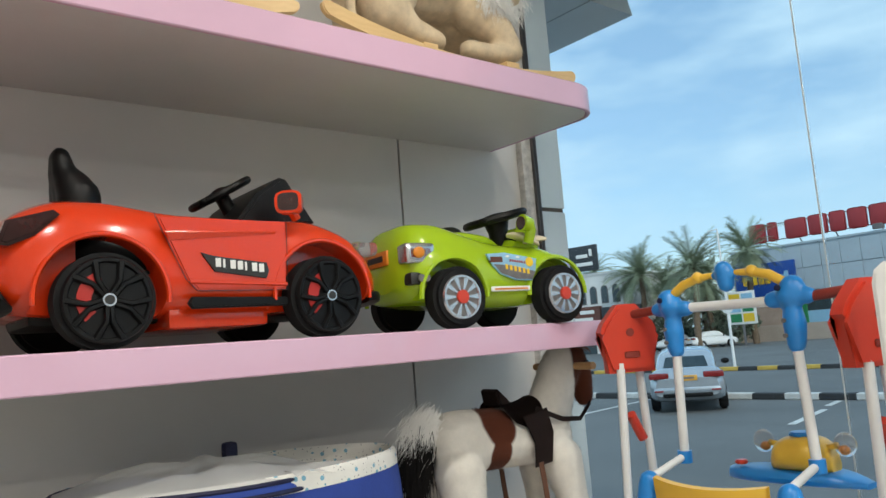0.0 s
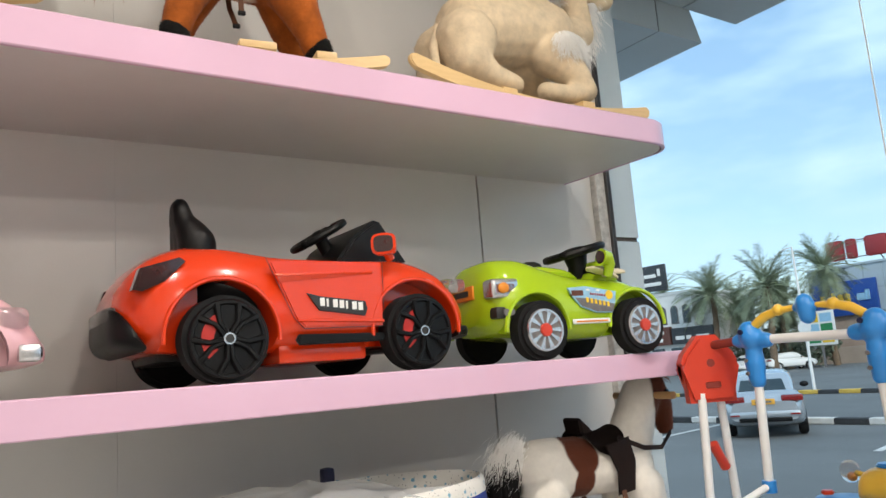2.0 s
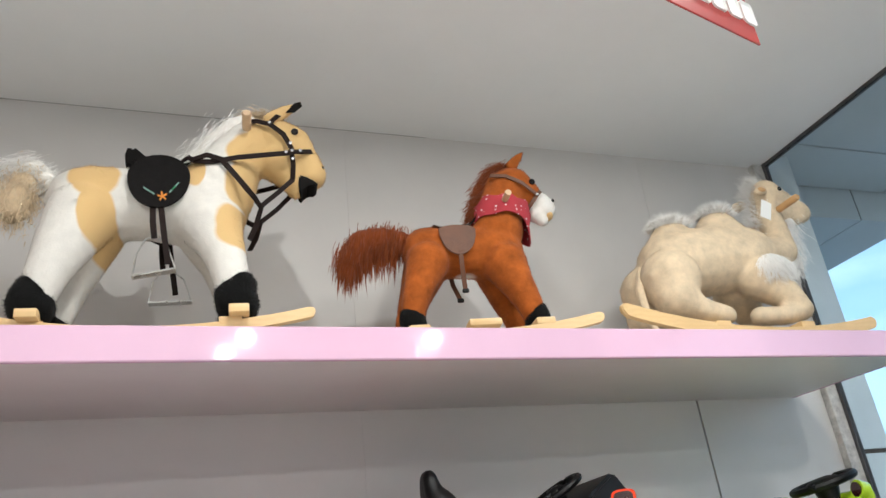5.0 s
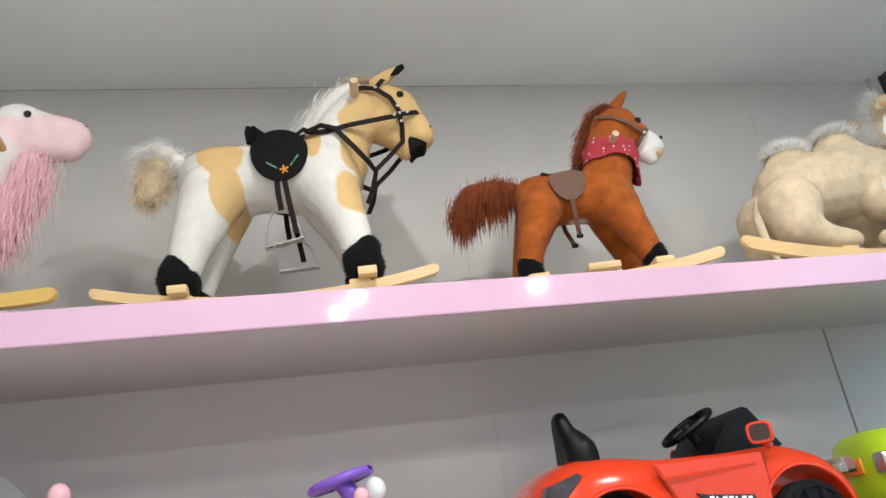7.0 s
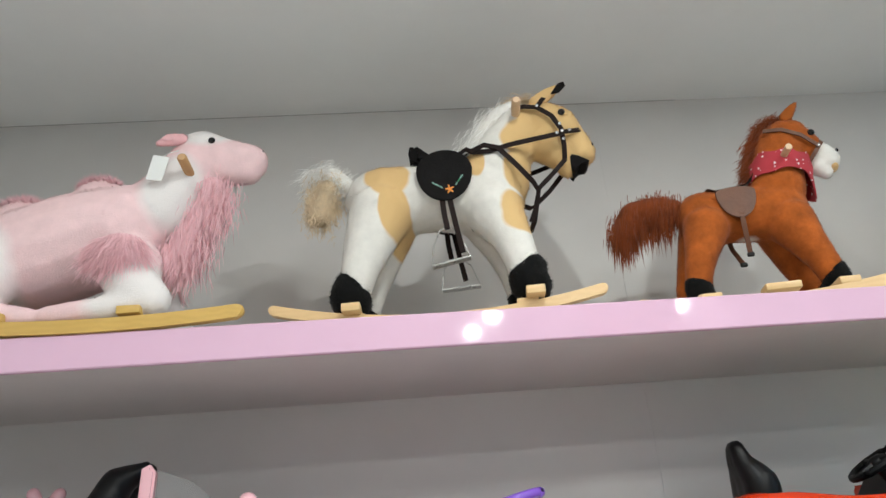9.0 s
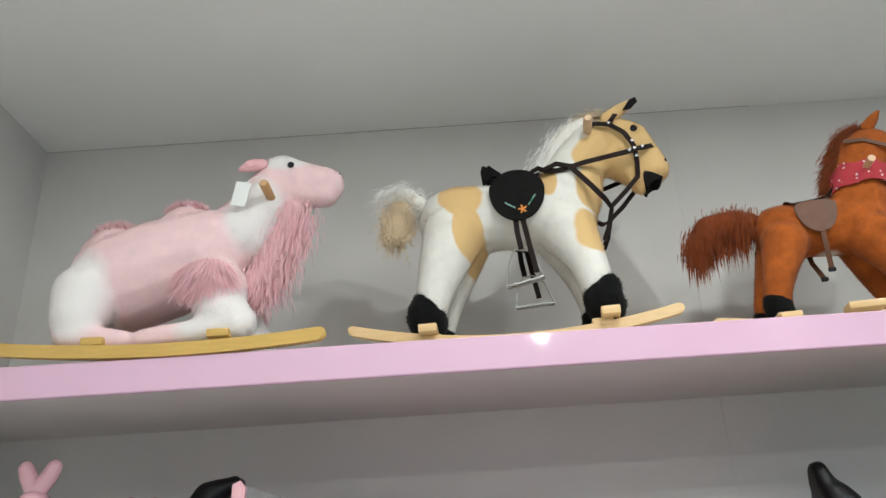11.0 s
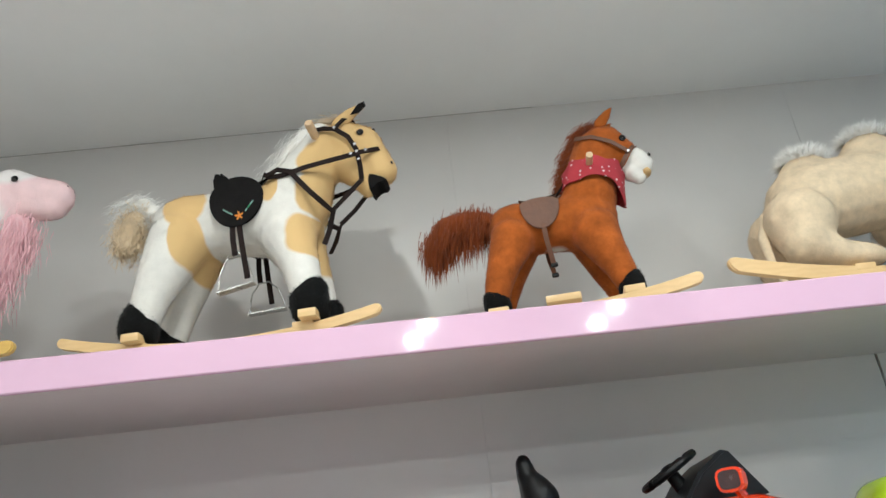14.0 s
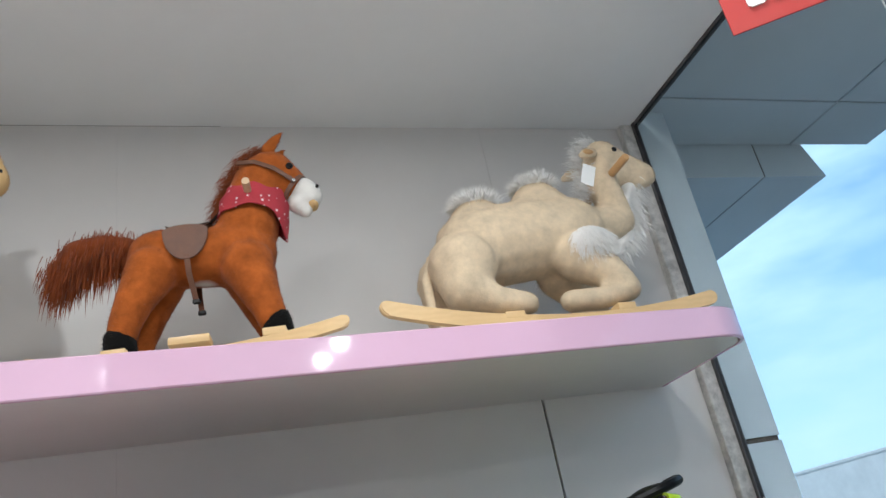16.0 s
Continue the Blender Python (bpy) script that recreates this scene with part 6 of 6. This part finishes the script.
def pink_car(m, label, big=True):
    c = thing("toy_car", m, label, "toy car", "ride-on toys")
    body = loft(stations([-0.50, -0.44, -0.30, -0.1, 0.1, 0.30, 0.42, 0.47, 0.50], [0.18, 0.23, 0.25, 0.245, 0.245, 0.25, 0.235, 0.20, 0.13],
                         [0.12, 0.09, 0.08, 0.07, 0.07, 0.08, 0.085, 0.09, 0.10], [0.27, 0.33, 0.36, 0.35, 0.34, 0.33, 0.27, 0.20, 0.15], 36), 0.52, 32, 0.14)
    cutters = [discm((x, s * 0.25, 0.108), 0.136, 0.17, "y", 36) for x in (-0.29, 0.27) for s in (-1, 1)]
    cutters.append(boxm((-0.30, -0.16, 0.18), (0.14, 0.16, 0.5), 0.03))
    part("body", cut(body, cutters), "pinkplastic", c)
    for s in (-1, 1):
        for x in (-0.29, 0.27):
            toy_wheel(c, x, s * 0.222, 0.100, 0.100, 0.07, s, "sport")
        part("head_lamp", boxm((0.36, s * 0.20 - 0.04, 0.185), (0.452, s * 0.20 + 0.036, 0.245), 0.026, 3), "clear", c, "clear head lamp")
        fog = part("fog_lamp", boxm((0.425, s * 0.20 - 0.03, 0.098), (0.482, s * 0.20 + 0.022, 0.145), 0.012), "chrome", c)
        part("fog_glass", boxm((0.440, s * 0.20 - 0.024, 0.106), (0.486, s * 0.20 + 0.026, 0.138), 0.008), "smoke", fog)
        part("mirror", ballm((0.13, s * 0.235, 0.40), (0.026, 0.028, 0.030)), "pinkplastic", c)
    if not big:
        w = part("steering_wheel", tube(bmesh.new(), [(0.10 * math.cos(a), 0.10 * math.sin(a), 0) for a in np.linspace(0, 2 * math.pi, 29)], 0.016, 10, cap=False), "purple", c, "purple steering wheel")
        w.matrix_local = pose(0.08, -0.09, 0.470, 0, -14, 0)
        part("wheel_plate", loft(stations([-0.095, -0.05, 0.05, 0.095], [0.03, 0.05, 0.05, 0.03], [-0.014] * 4, [0.012] * 4, 8), 0.7, 16), "purple", w)
        part("column", tubem([(0, 0, 0), (0.04, 0, -0.12), (0.07, 0.03, -0.2)], [0.03, 0.032, 0.045], 12), "purple", w)
        part("horn_knob", ballm((0.095, -0.02, -0.065), (0.036, 0.034, 0.040), 3), "whitetube", w, "white round knob")
        part("seat", loft(stations([-0.30, -0.2, 0.0, 0.05], [0.10, 0.12, 0.11, 0.06], [0.2] * 4, [0.37, 0.34, 0.31, 0.28], 12), 0.6, 20), "pinkplastic", c)
        return c
    sb = bmesh.new()
    limb(sb, (-0.27, -0.05, 0.30, 0.07), (-0.29, -0.04, 0.42, 0.055), (-0.255, -0.03, 0.505, 0.045), (-0.185, -0.02, 0.540, 0.022))
    limb(sb, (-0.27, 0.05, 0.30, 0.07), (-0.29, 0.04, 0.42, 0.055), (-0.255, 0.03, 0.505, 0.045), (-0.185, 0.02, 0.540, 0.022))
    limb(sb, (-0.25, 0, 0.25, 0.07), (-0.05, 0, 0.23, 0.05))
    part("seat", melted(sb, 0.010), "blackplastic", c, "black moulded seat")
    part("windscreen_post", prismm([(-0.160, 0.33), (-0.125, 0.33), (-0.115, 0.505), (-0.130, 0.525), (-0.150, 0.515)], -0.17, -0.14, 0.006), "pinkplastic", c)
    part("windscreen", prismm([(-0.115, 0.34), (0.10, 0.36), (-0.02, 0.475), (-0.110, 0.51)], -0.160, -0.154), "clear", c)
    part("cowl", loft(stations([-0.05, 0.0, 0.15, 0.22], [0.12, 0.17, 0.17, 0.10], [0.28] * 4, [0.33, 0.385, 0.375, 0.30], 12), 0.6, 20), "pinkplastic", c)
    return c


red_car(pose(1.928, 2.615, L, 0, 0, 0))
green_car(pose(2.850, 2.535, L, 0, 0, -7))
pink_car(pose(0.160, 2.64, L, 0, 0, 0), "pale pink ride-on toy car with black seat and windscreen")
pink_car(pose(0.880, 2.565, L, 0, 0, 0) @ Matrix.Diagonal((0.78, 0.78, 0.78, 1)), "small pale pink toy car with purple steering wheel", False)


def bunny_toy(m):
    """The top of a glossy pink ride-on toy with a two-lobed handle."""
    c = thing("ride_on_toy", m, "glossy pink plastic ride-on toy with two-lobed handle", "toy", "ride-on toys")
    b = bmesh.new()
    limb(b, (0, 0, 0.10, 0.10), (0.0, 0, 0.25, 0.11), (0.03, 0, 0.42, 0.085), (0.06, 0, 0.50, 0.05))
    part("body", melted(b, 0.012), "pinkplastic", c)
    for dx in (-0.028, 0.034):
        lobe = bmesh.new()
        limb(lobe, (0.06, 0, 0.535, 0.026), (0.06 + dx, 0, 0.585, 0.024), (0.06 + dx * 1.3, 0, 0.605, 0.022), squash=0.8)
        part("lobe", lobe, "pinkplastic", c)
    return c


bunny_toy(pose(-0.625, 2.56, L - 0.0, 0, 0, 0))
toy = bunny_toy(pose(-0.44, 2.85, L, 0, 0, 30) @ Matrix.Diagonal((0.88, 0.88, 0.88, 1)))

# ---- things under the lower shelf ----
def dark_horse(m):
    h = thing("rocking_horse", m, "white plush horse with brown patches and black tail", "rocking horse", "plush rocking animals")
    rocker(h, -0.47, 0.45, 0.05, 0.06, (-0.14, 0.14), "wood")
    crossbar(h, -0.25, 0.05, (-0.14, 0.14), "wood")
    crossbar(h, 0.17, 0.05, (-0.14, 0.14), "wood")
    z0 = 0.66
    bm = bmesh.new()
    limb(bm, (-0.245, 0, 1.085 - z0, 0.104), (-0.065, 0, 1.080 - z0, 0.100), (0.125, 0, 1.070 - z0, 0.098))
    limb(bm, (0.145, 0, 1.135 - z0, 0.084), (0.190, 0, 1.235 - z0, 0.074), (0.225, 0, 1.300 - z0, 0.072))
    limb(bm, (0.262, 0, 1.322 - z0, 0.066), (0.305, 0, 1.255 - z0, 0.050), (0.318, 0, 1.180 - z0, 0.036), squash=0.9)
    mirrored(bm, (-0.265, -0.06, 1.00 - z0, 0.085), (-0.265, -0.095, 0.86 - z0, 0.058), (-0.265, -0.11, 0.75 - z0, 0.046))
    mirrored(bm, (0.135, -0.06, 0.99 - z0, 0.078), (0.150, -0.090, 0.87 - z0, 0.052), (0.170, -0.11, 0.75 - z0, 0.044))
    skin = patches(mat("white_and_brown_plush", (0.74, 0.70, 0.64), var=0.08, **PL), (0.10, 0.028, 0.014),
                   [(-0.120, 1.13 - z0, 0.062, 0.08), (-0.122, 1.03 - z0, 0.042, 0.10), (0.300, 1.28 - z0, 0.075, 0.16), (0.225, 1.02 - z0, 0.035, 0.07)], 0.03, 0.02)
    part("body", plush_mesh(bm, 0.010, 5, 16000, 0.010, 31), skin, h)
    part("tail", fur(along([(-0.325, 0, 1.175 - z0), (-0.375, 0, 1.120 - z0)], 3000, 0.022, 2, (-0.5, 0, -0.6)), 0.060, 0.0022, 3, 0.45), "whitefur", h, "white tail base")
    part("tail_end", fur(along([(-0.372, 0, 1.115 - z0), (-0.390, 0, 1.00 - z0)], 4200, 0.020, 4, (-0.1, 0, -1)), 0.085, 0.0022, 5, 0.18), "blackfur", h, "black tail end")
    core = bmesh.new()
    limb(core, (-0.372, 0, 1.105 - z0, 0.026), (-0.385, 0, 1.03 - z0, 0.034), (-0.385, 0, 0.97 - z0, 0.022))
    part("tail_core", plush_mesh(core, 0.009, 4, 0, 0.01, 1), "blackfur", h)
    part("forelock", fur(along([(0.20, 0, 1.37 - z0), (0.28, 0, 1.375 - z0)], 500, 0.02, 6, (0.6, 0, -0.1)), 0.07, 0.006, 7, 0.4), "brownfur", h)
    sd = saddle(h, -0.010, 1.080 - z0, 0.110, 0.080, 0.14, "strap", "dark leatherette saddle")
    for s in (-1, 1):
        flap = prismm([(-0.045, 1.15 - z0), (0.055, 1.17 - z0), (0.075, 1.09 - z0), (0.060, 0.995 - z0), (-0.01, 0.985 - z0), (0.0, 1.06 - z0)], -0.004, 0.004, 0.002)
        part("flap", flap, "strap", sd).matrix_local = pose(0, s * 0.114, 0)
    for s in (-1, 1):
        strap(h, "girth", [(0.01, s * 0.118, 1.0 - z0), (0.02, s * 0.12, 0.90 - z0), (0.03, s * 0.118, 0.80 - z0)], 0.018, "leather", (1, 0, 0))
        strap(h, "rein", [(0.02, s * 0.10, 1.17 - z0), (0.12, s * 0.112, 1.125 - z0), (0.22, s * 0.085, 1.115 - z0), (0.30, s * 0.05, 1.16 - z0)], 0.016)
        for x in (-0.265, 0.170):
            part("hoof", discm((x, s * 0.11, 0.745 - z0), 0.050, 0.09, "z", 18, 0.012), "sock", h)
    eyes(h, 0.300, 0.054, 1.30 - z0)
    part("handle", tubem([(0.235, -0.16, 1.292 - z0), (0.235, 0.16, 1.292 - z0)], 0.013, 12), "dowel", h, "turned wooden hand grip")
    return h


dark_horse(pose(2.995, 2.57, B, 0, 0, -8))


def bassinet(m):
    """An oval cloth bassinet with folded net hood."""
    c = thing("bassinet", m, "oval blue and white dotted cloth bassinet with folded net", "bassinet")
    A_, B_ = 0.47, 0.255
    bm = bmesh.new()
    n = 56
    prof = ((1.00, 0.47, 0), (1.02, 0.455, 0), (1.03, 0.40, 1), (1.05, 0.36, 0), (0.97, 0.34, 0), (0.93, 0.42, 0))
    rim, skirt, inner = bmesh.new(), bmesh.new(), bmesh.new()

    def ring(bmx, k, z, wob=0.0):
        return [bmx.verts.new((A_ * k * math.cos(a) * (1 + wob * math.sin(18 * a)), B_ * k * math.sin(a) * (1 + wob * math.sin(18 * a)), z)) for a in [2 * math.pi * i / n for i in range(n)]]

    def band(bmx, rows):
        for a, b in zip(rows, rows[1:]):
            for i in range(n):
                bmx.faces.new((a[i], a[(i + 1) % n], b[(i + 1) % n], b[i]))
    band(rim, [ring(rim, 0.955, 0.30), ring(rim, 0.965, 0.455), ring(rim, 0.985, 0.475), ring(rim, 1.005, 0.470), ring(rim, 1.018, 0.455), ring(rim, 1.02, 0.428)])
    band(skirt, [ring(skirt, 1.015, 0.432), ring(skirt, 1.03, 0.38, 0.006), ring(skirt, 1.05, 0.26, 0.012), ring(skirt, 1.06, 0.10, 0.015), ring(skirt, 1.05, 0.0, 0.015)])
    part("rim", rim, "dotcloth", c, "white cloth rim with blue dots")
    part("skirt", skirt, "bluecloth", c, "gathered royal blue skirt")
    band(inner, [ring(inner, 1.055, 0.27, 0.012), ring(inner, 1.075, 0.22, 0.014), ring(inner, 1.065, 0.20, 0.014)])
    part("frill", inner, "dotcloth", c)
    bed = bmesh.new()
    tube(bed, [(0, 0, 0.26), (0, 0, 0.30)], 1.0, n)
    for v in bed.verts:
        v.co.x *= A_ * 0.94
        v.co.y *= B_ * 0.94
    part("mattress", bed, "dotcloth", c)
    # folded hood: two stacked hoops with net
    hx, hy = -0.135, -0.055
    for z, k in ((0.466, 0.98), (0.442, 1.02)):
        hoop = tube(bmesh.new(), [(hx + 0.335 * k * math.cos(a), hy + 0.232 * k * math.sin(a), z - 0.012 * math.cos(a)) for a in np.linspace(0, 2 * math.pi, 61)], 0.006, 8, cap=False)
        part("hood_hoop", hoop, "navy", c, "navy piped hood hoop")
    band_cloth = bmesh.new()
    rows = [[band_cloth.verts.new((hx + 0.335 * k * math.cos(a), hy + 0.232 * k * math.sin(a), z - 0.012 * math.cos(a))) for a in [2 * math.pi * i / 60 for i in range(60)]] for z, k in ((0.464, 0.985), (0.454, 1.008), (0.444, 1.018))]
    for a, b in zip(rows, rows[1:]):
        for i in range(60):
            band_cloth.faces.new((a[i], a[(i + 1) % 60], b[(i + 1) % 60], b[i]))
    part("hood_band", band_cloth, "bluecloth", c, "blue cloth band between the hoops")
    nb = bmesh.new()
    rows = []
    for k, z in ((0.985, 0.468), (0.90, 0.478), (0.70, 0.496), (0.45, 0.510), (0.15, 0.505)):
        rows.append([nb.verts.new((hx + 0.335 * k * math.cos(a) + 0.03 * (1 - k), hy + 0.232 * k * math.sin(a), z - 0.012 * k * math.cos(a) + 0.010 * math.sin(5 * a + 4 * k) * (1 - k) + 0.006 * math.sin(11 * a) * k * (1 - k) * 3)) for a in [2 * math.pi * i / 60 for i in range(60)]])
    for a, b in zip(rows, rows[1:]):
        for i in range(60):
            nb.faces.new((a[i], a[(i + 1) % 60], b[(i + 1) % 60], b[i]))
    nb.faces.new(rows[-1])
    part("net", nb, "net", c, "crumpled white mosquito net")
    fold = bmesh.new()
    rows = []
    for i in range(17):
        u = i / 16
        rows.append([fold.verts.new((0.02 + 0.27 * u, hy - 0.235 + 0.09 * u + dy * (1 - 0.6 * u), 0.470 + 0.012 * math.sin(9 * u + q) - 0.006 * u)) for q, dy in enumerate((0.0, 0.03, 0.06, 0.10, 0.14))])
    for a, b in zip(rows, rows[1:]):
        for k in range(4):
            fold.faces.new((a[k], a[k + 1], b[k + 1], b[k]))
    part("net", fold, "net", c, "loose fold of the net over the rim")
    part("strap", boxm((0.06, 0.22, 0.42), (0.10, 0.26, 0.52), 0.012), "navy", c)
    part("basket", discm((0, 0, 0.15), 0.24, 0.30, "z", 24), "bluecloth", c)
    return c


bassinet(pose(2.03, 2.62, B, 0, 0, 0) @ Matrix.Diagonal((1, 1, 0.97, 1)))


# ---- baby swing by the window ----
def swing(m):
    """x runs along the window, y towards the glass."""
    c = thing("baby_swing", m, "blue, red and yellow plastic baby swing on white tubes", "swing")
    H0 = 1.46

    def house(x, flip):
        out = [(-0.075, 1.27), (0.075, 1.27), (0.080, 1.385), (0.092, 1.40), (0.082, 1.425), (0.03, 1.485), (-0.03, 1.485), (-0.082, 1.425), (-0.092, 1.40), (-0.080, 1.385)]
        hs = part("end_house", prismm(out, -0.035, 0.035, 0.012), "swingred", c, "red house-shaped end block")
        hs.matrix_local = pose(x, 0, 0, 0, 0, 62 if flip else 58)
        part("hole", discm((0.0, -0.035, 1.395), 0.013, 0.004, "y", 16), "darkred", hs)
        part("hole", boxm((-0.025, -0.037, 1.315), (0.025, -0.034, 1.335), 0.004, 1), "darkred", hs)
        if flip:
            p2 = part("sticker", prismm([(-0.05, 1.29), (0.05, 1.29), (0.055, 1.41), (0.0, 1.46), (-0.055, 1.41)], 0.035, 0.038), dots(mat("blue_dotted_print", (0.02, 0.25, 0.55), 0.4, var=0.1), (0.8, 0.8, 0.75), 42, 0.25), hs, "blue dotted sticker")
            for k in range(4):
                part("sticker_patch", discm((-0.03 + 0.02 * k, 0.0385, 1.31 + 0.012 * (k % 2)), 0.013, 0.003, "y", 12), ("yellowprint", "orangeprint", "whiteprint", "greyprint")[k], p2)
        for dy, lean in ((-0.045, -0.05), (0.045, 0.06)):
            part("leg", tubem([(x, dy, 1.30), (x + (0.01 if flip else -0.01), dy + lean * 1.5, 0.012)], 0.0135, 12), "whitetube", c, "white tube leg")
            part("foot", ballm((x + (0.01 if flip else -0.01), dy + lean * 1.5, 0.02), 0.02), "swingred", c)
        part("brace_clip", tubem([(x, -0.02, 1.14), (x, 0.03, 1.06)], 0.016, 10), "swingred", c)
    house(-0.365, False)
    house(0.375, True)
    for x0, x1 in ((-0.33, -0.20), (0.20, 0.34)):
        part("cross_tube", tubem([(x0, 0, H0 - 0.01), (x1, 0, H0)], 0.014, 12), "darkred", c)
    part("cross_tube", tubem([(-0.18, 0, H0 - 0.005), (0.18, 0, H0 - 0.012)], 0.014, 12), "whitetube", c)
    for s in (-1, 1):
        x = s * 0.185
        b = bmesh.new()
        limb(b, (x, 0, H0, 0.038), (x + s * 0.008, 0, H0 + 0.022, 0.034))
        limb(b, (x - s * 0.05, 0, H0 - 0.008, 0.024), (x + s * 0.05, 0, H0 - 0.004, 0.022))
        limb(b, (x, 0, H0 - 0.03, 0.024), (x + s * 0.002, 0, 1.385, 0.031), (x + s * 0.002, 0, 1.345, 0.026), (x, 0, 1.33, 0.024))
        hub = part("hanger", melted(b, 0.006), "blueplastic", c, "blue moulded hanger joint")
        for z in (1.395, 1.355):
            part("screw", discm((x - 0.012, -0.030, z), 0.006, 0.006, "y", 12), "greyprint", hub)
        part("eyelet", discm((x - 0.015, -0.036, H0 + 0.022), 0.008, 0.006, "y", 12), "navy", hub)
        part("hanger_tube", tubem([(x, 0, 1.335), (x + s * 0.012, 0.0, 1.02)], 0.0135, 12), "whitetube", c, "white hanger tube")
        part("arm_clip", tubem([(x + s * 0.012, 0.0, 1.035), (x + s * 0.013, 0, 1.0)], 0.021, 12), "blueplastic", c)
        part("arm_tube", tubem([(x + s * 0.012, 0, 1.02), (x + s * 0.015, -0.16, 0.985)], 0.011, 10), "whitetube", c)
        k = bmesh.new()
        limb(k, (x + s * 0.02, -0.17, 0.975, 0.030), (x + s * 0.02, -0.18, 0.90, 0.040), (x + s * 0.02, -0.16, 0.80, 0.035))
        part("seat_side", melted(k, 0.006), "blueplastic", c, "blue seat side")
        arc = [(x - s * 0.01, 0, H0 + 0.035), (x - s * 0.05, 0, H0 + 0.062), (x - s * 0.095, 0, H0 + 0.075), (x - s * 0.15, 0, H0 + 0.080)]
        part("toy_arch", tubem(arc, [0.014, 0.014, 0.013, 0.008], 12), "yellowplastic", c)
        part("arch_ring", ballm((x - s * 0.10, 0, H0 + 0.078), 0.018), "yellowplastic", c)
    # plain blue toy on the arch
    b = bmesh.new()
    limb(b, (0, 0, H0 + 0.092, 0.026), (0.004, 0, H0 + 0.050, 0.024))
    limb(b, (-0.030, 0, H0 + 0.078, 0.012), (0.030, 0, H0 + 0.078, 0.012))
    part("arch_toy", melted(b, 0.006), "blueplastic", c, "plain rounded blue toy")
    # seat and tray
    back = bmesh.new()
    rows = []
    for i in range(13):
        t = -1 + i / 6
        rows.append([back.verts.new((0.165 * t * k, -0.19 - 0.03 * (1 - t * t) + dy, z + 0.012 * t * t)) for k, dy, z in ((1.0, 0, 0.985), (1.0, -0.018, 0.982), (0.92, -0.01, 0.78), (0.92, 0.01, 0.78))])
    for a, b2 in zip(rows, rows[1:]):
        for q in range(4):
            back.faces.new((a[q], a[(q + 1) % 4], b2[(q + 1) % 4], b2[q]))
    part("seat_back", back, "yellowplastic", c, "yellow curved seat back")
    part("seat_label", boxm((-0.01, -0.242, 0.875), (0.075, -0.236, 0.935)), "tag", c)
    part("seat", boxm((-0.17, -0.19, 0.76), (0.17, 0.06, 0.80), 0.02), "blueplastic", c)
    tray = part("tray", loft(stations([-0.15, -0.11, 0.06, 0.17, 0.24], [0.03, 0.07, 0.085, 0.07, 0.03], [0.945] * 5, [0.98, 0.988, 0.988, 0.985, 0.960], 16), 0.6, 24), "blueplastic", c, "blue play tray")
    tray.location = (0.03, 0.13, 0)
    part("tray_dome", loft(stations([-0.085, -0.075, -0.04, 0.04, 0.075, 0.085], [0.03, 0.06, 0.075, 0.075, 0.06, 0.03], [0.98] * 6, [1.02, 1.055, 1.075, 1.075, 1.055, 1.02], 14), 0.7, 24), "yellowplastic", tray, "yellow dome").location = (0.07, 0, 0)
    part("dome_cap", discm((0.07, 0, 1.078), 0.034, 0.014, "z", 20, 0.004), "blueplastic", tray)
    for s in (-1, 1):
        r = part("rattle", ballm((0.07 + s * 0.115, 0, 1.055), (0.028, 0.028, 0.034), 3), "clear", tray, "clear rattle with beads")
        part("bead", ballm((0.07 + s * 0.112, 0, 1.042), 0.012), "orangeprint", r)
        part("rattle_stem", tubem([(0.07 + s * 0.06, 0, 1.045), (0.07 + s * 0.10, 0, 1.052)], 0.008, 8), "yellowplastic", r)
    part("tray_button", discm((-0.10, -0.04, 0.998), 0.018, 0.012, "z", 16, 0.003), "swingred", tray)
    return c


swing(pose(3.17, 1.835, 0, 0, 0, -90))
post = thing("white_stand", pose(3.05, 1.362, 0), "tall white plastic stand with rounded top", "stand")
part("panel", prismm([(-0.03, 0), (0.05, 0), (0.05, 1.48), (0.035, 1.505), (0.0, 1.512), (-0.022, 1.495), (-0.03, 1.465)], -0.02, 0.02, 0.008), "whitetube", post).matrix_local = pose(0, 0, 0, 0, 0, -75)


# ---- hanging shop signs ----
def hanging_sign(m, w, h):
    s = thing("hanging_sign", m, "red hanging card sign with white and yellow blocks", "sign", "hanging signs")
    part("card", boxm((0, -0.002, 0), (w, 0.002, h), 0.001, 1), "signred", s)
    for y in (-0.0028, 0.0028):
        x = 0.030
        for k, wd in enumerate((0.024, 0.026, 0.028, 0.022, 0.010, 0.024, 0.028, 0.026, 0.026)):
            if k != 4:
                part("sign_block", boxm((x, y - 0.0006, 0.030), (x + wd, y + 0.0006, 0.068), 0.004, 1), "yellowprint" if k == 2 else "whiteprint", s)
            x += wd + 0.005
        part("sign_swash", tubem([(0.045, y * 0.6, 0.125), (0.07, y * 0.6, 0.105), (0.12, y * 0.6, 0.105), (0.15, y * 0.6, 0.125), (0.155, y * 0.6, 0.155)], 0.011, 8, 0.12), "yellowprint", s)
    for x in (0.02, w - 0.02):
        part("thread", tubem([(x, 0, h), (x, 0, (CEIL - m.translation.z) / 1.4)], 0.0008, 5), "greyprint", s)


hanging_sign(pose(2.737, 1.432, 2.468, 0, 0, -38) @ Matrix.Diagonal((1.4, 1, 1.4, 1)), 0.28, 0.2)
hanging_sign(pose(1.508, 1.184, 2.440, 0, 0, 15) @ Matrix.Diagonal((1.4, 1, 1.4, 1)), 0.28, 0.2)
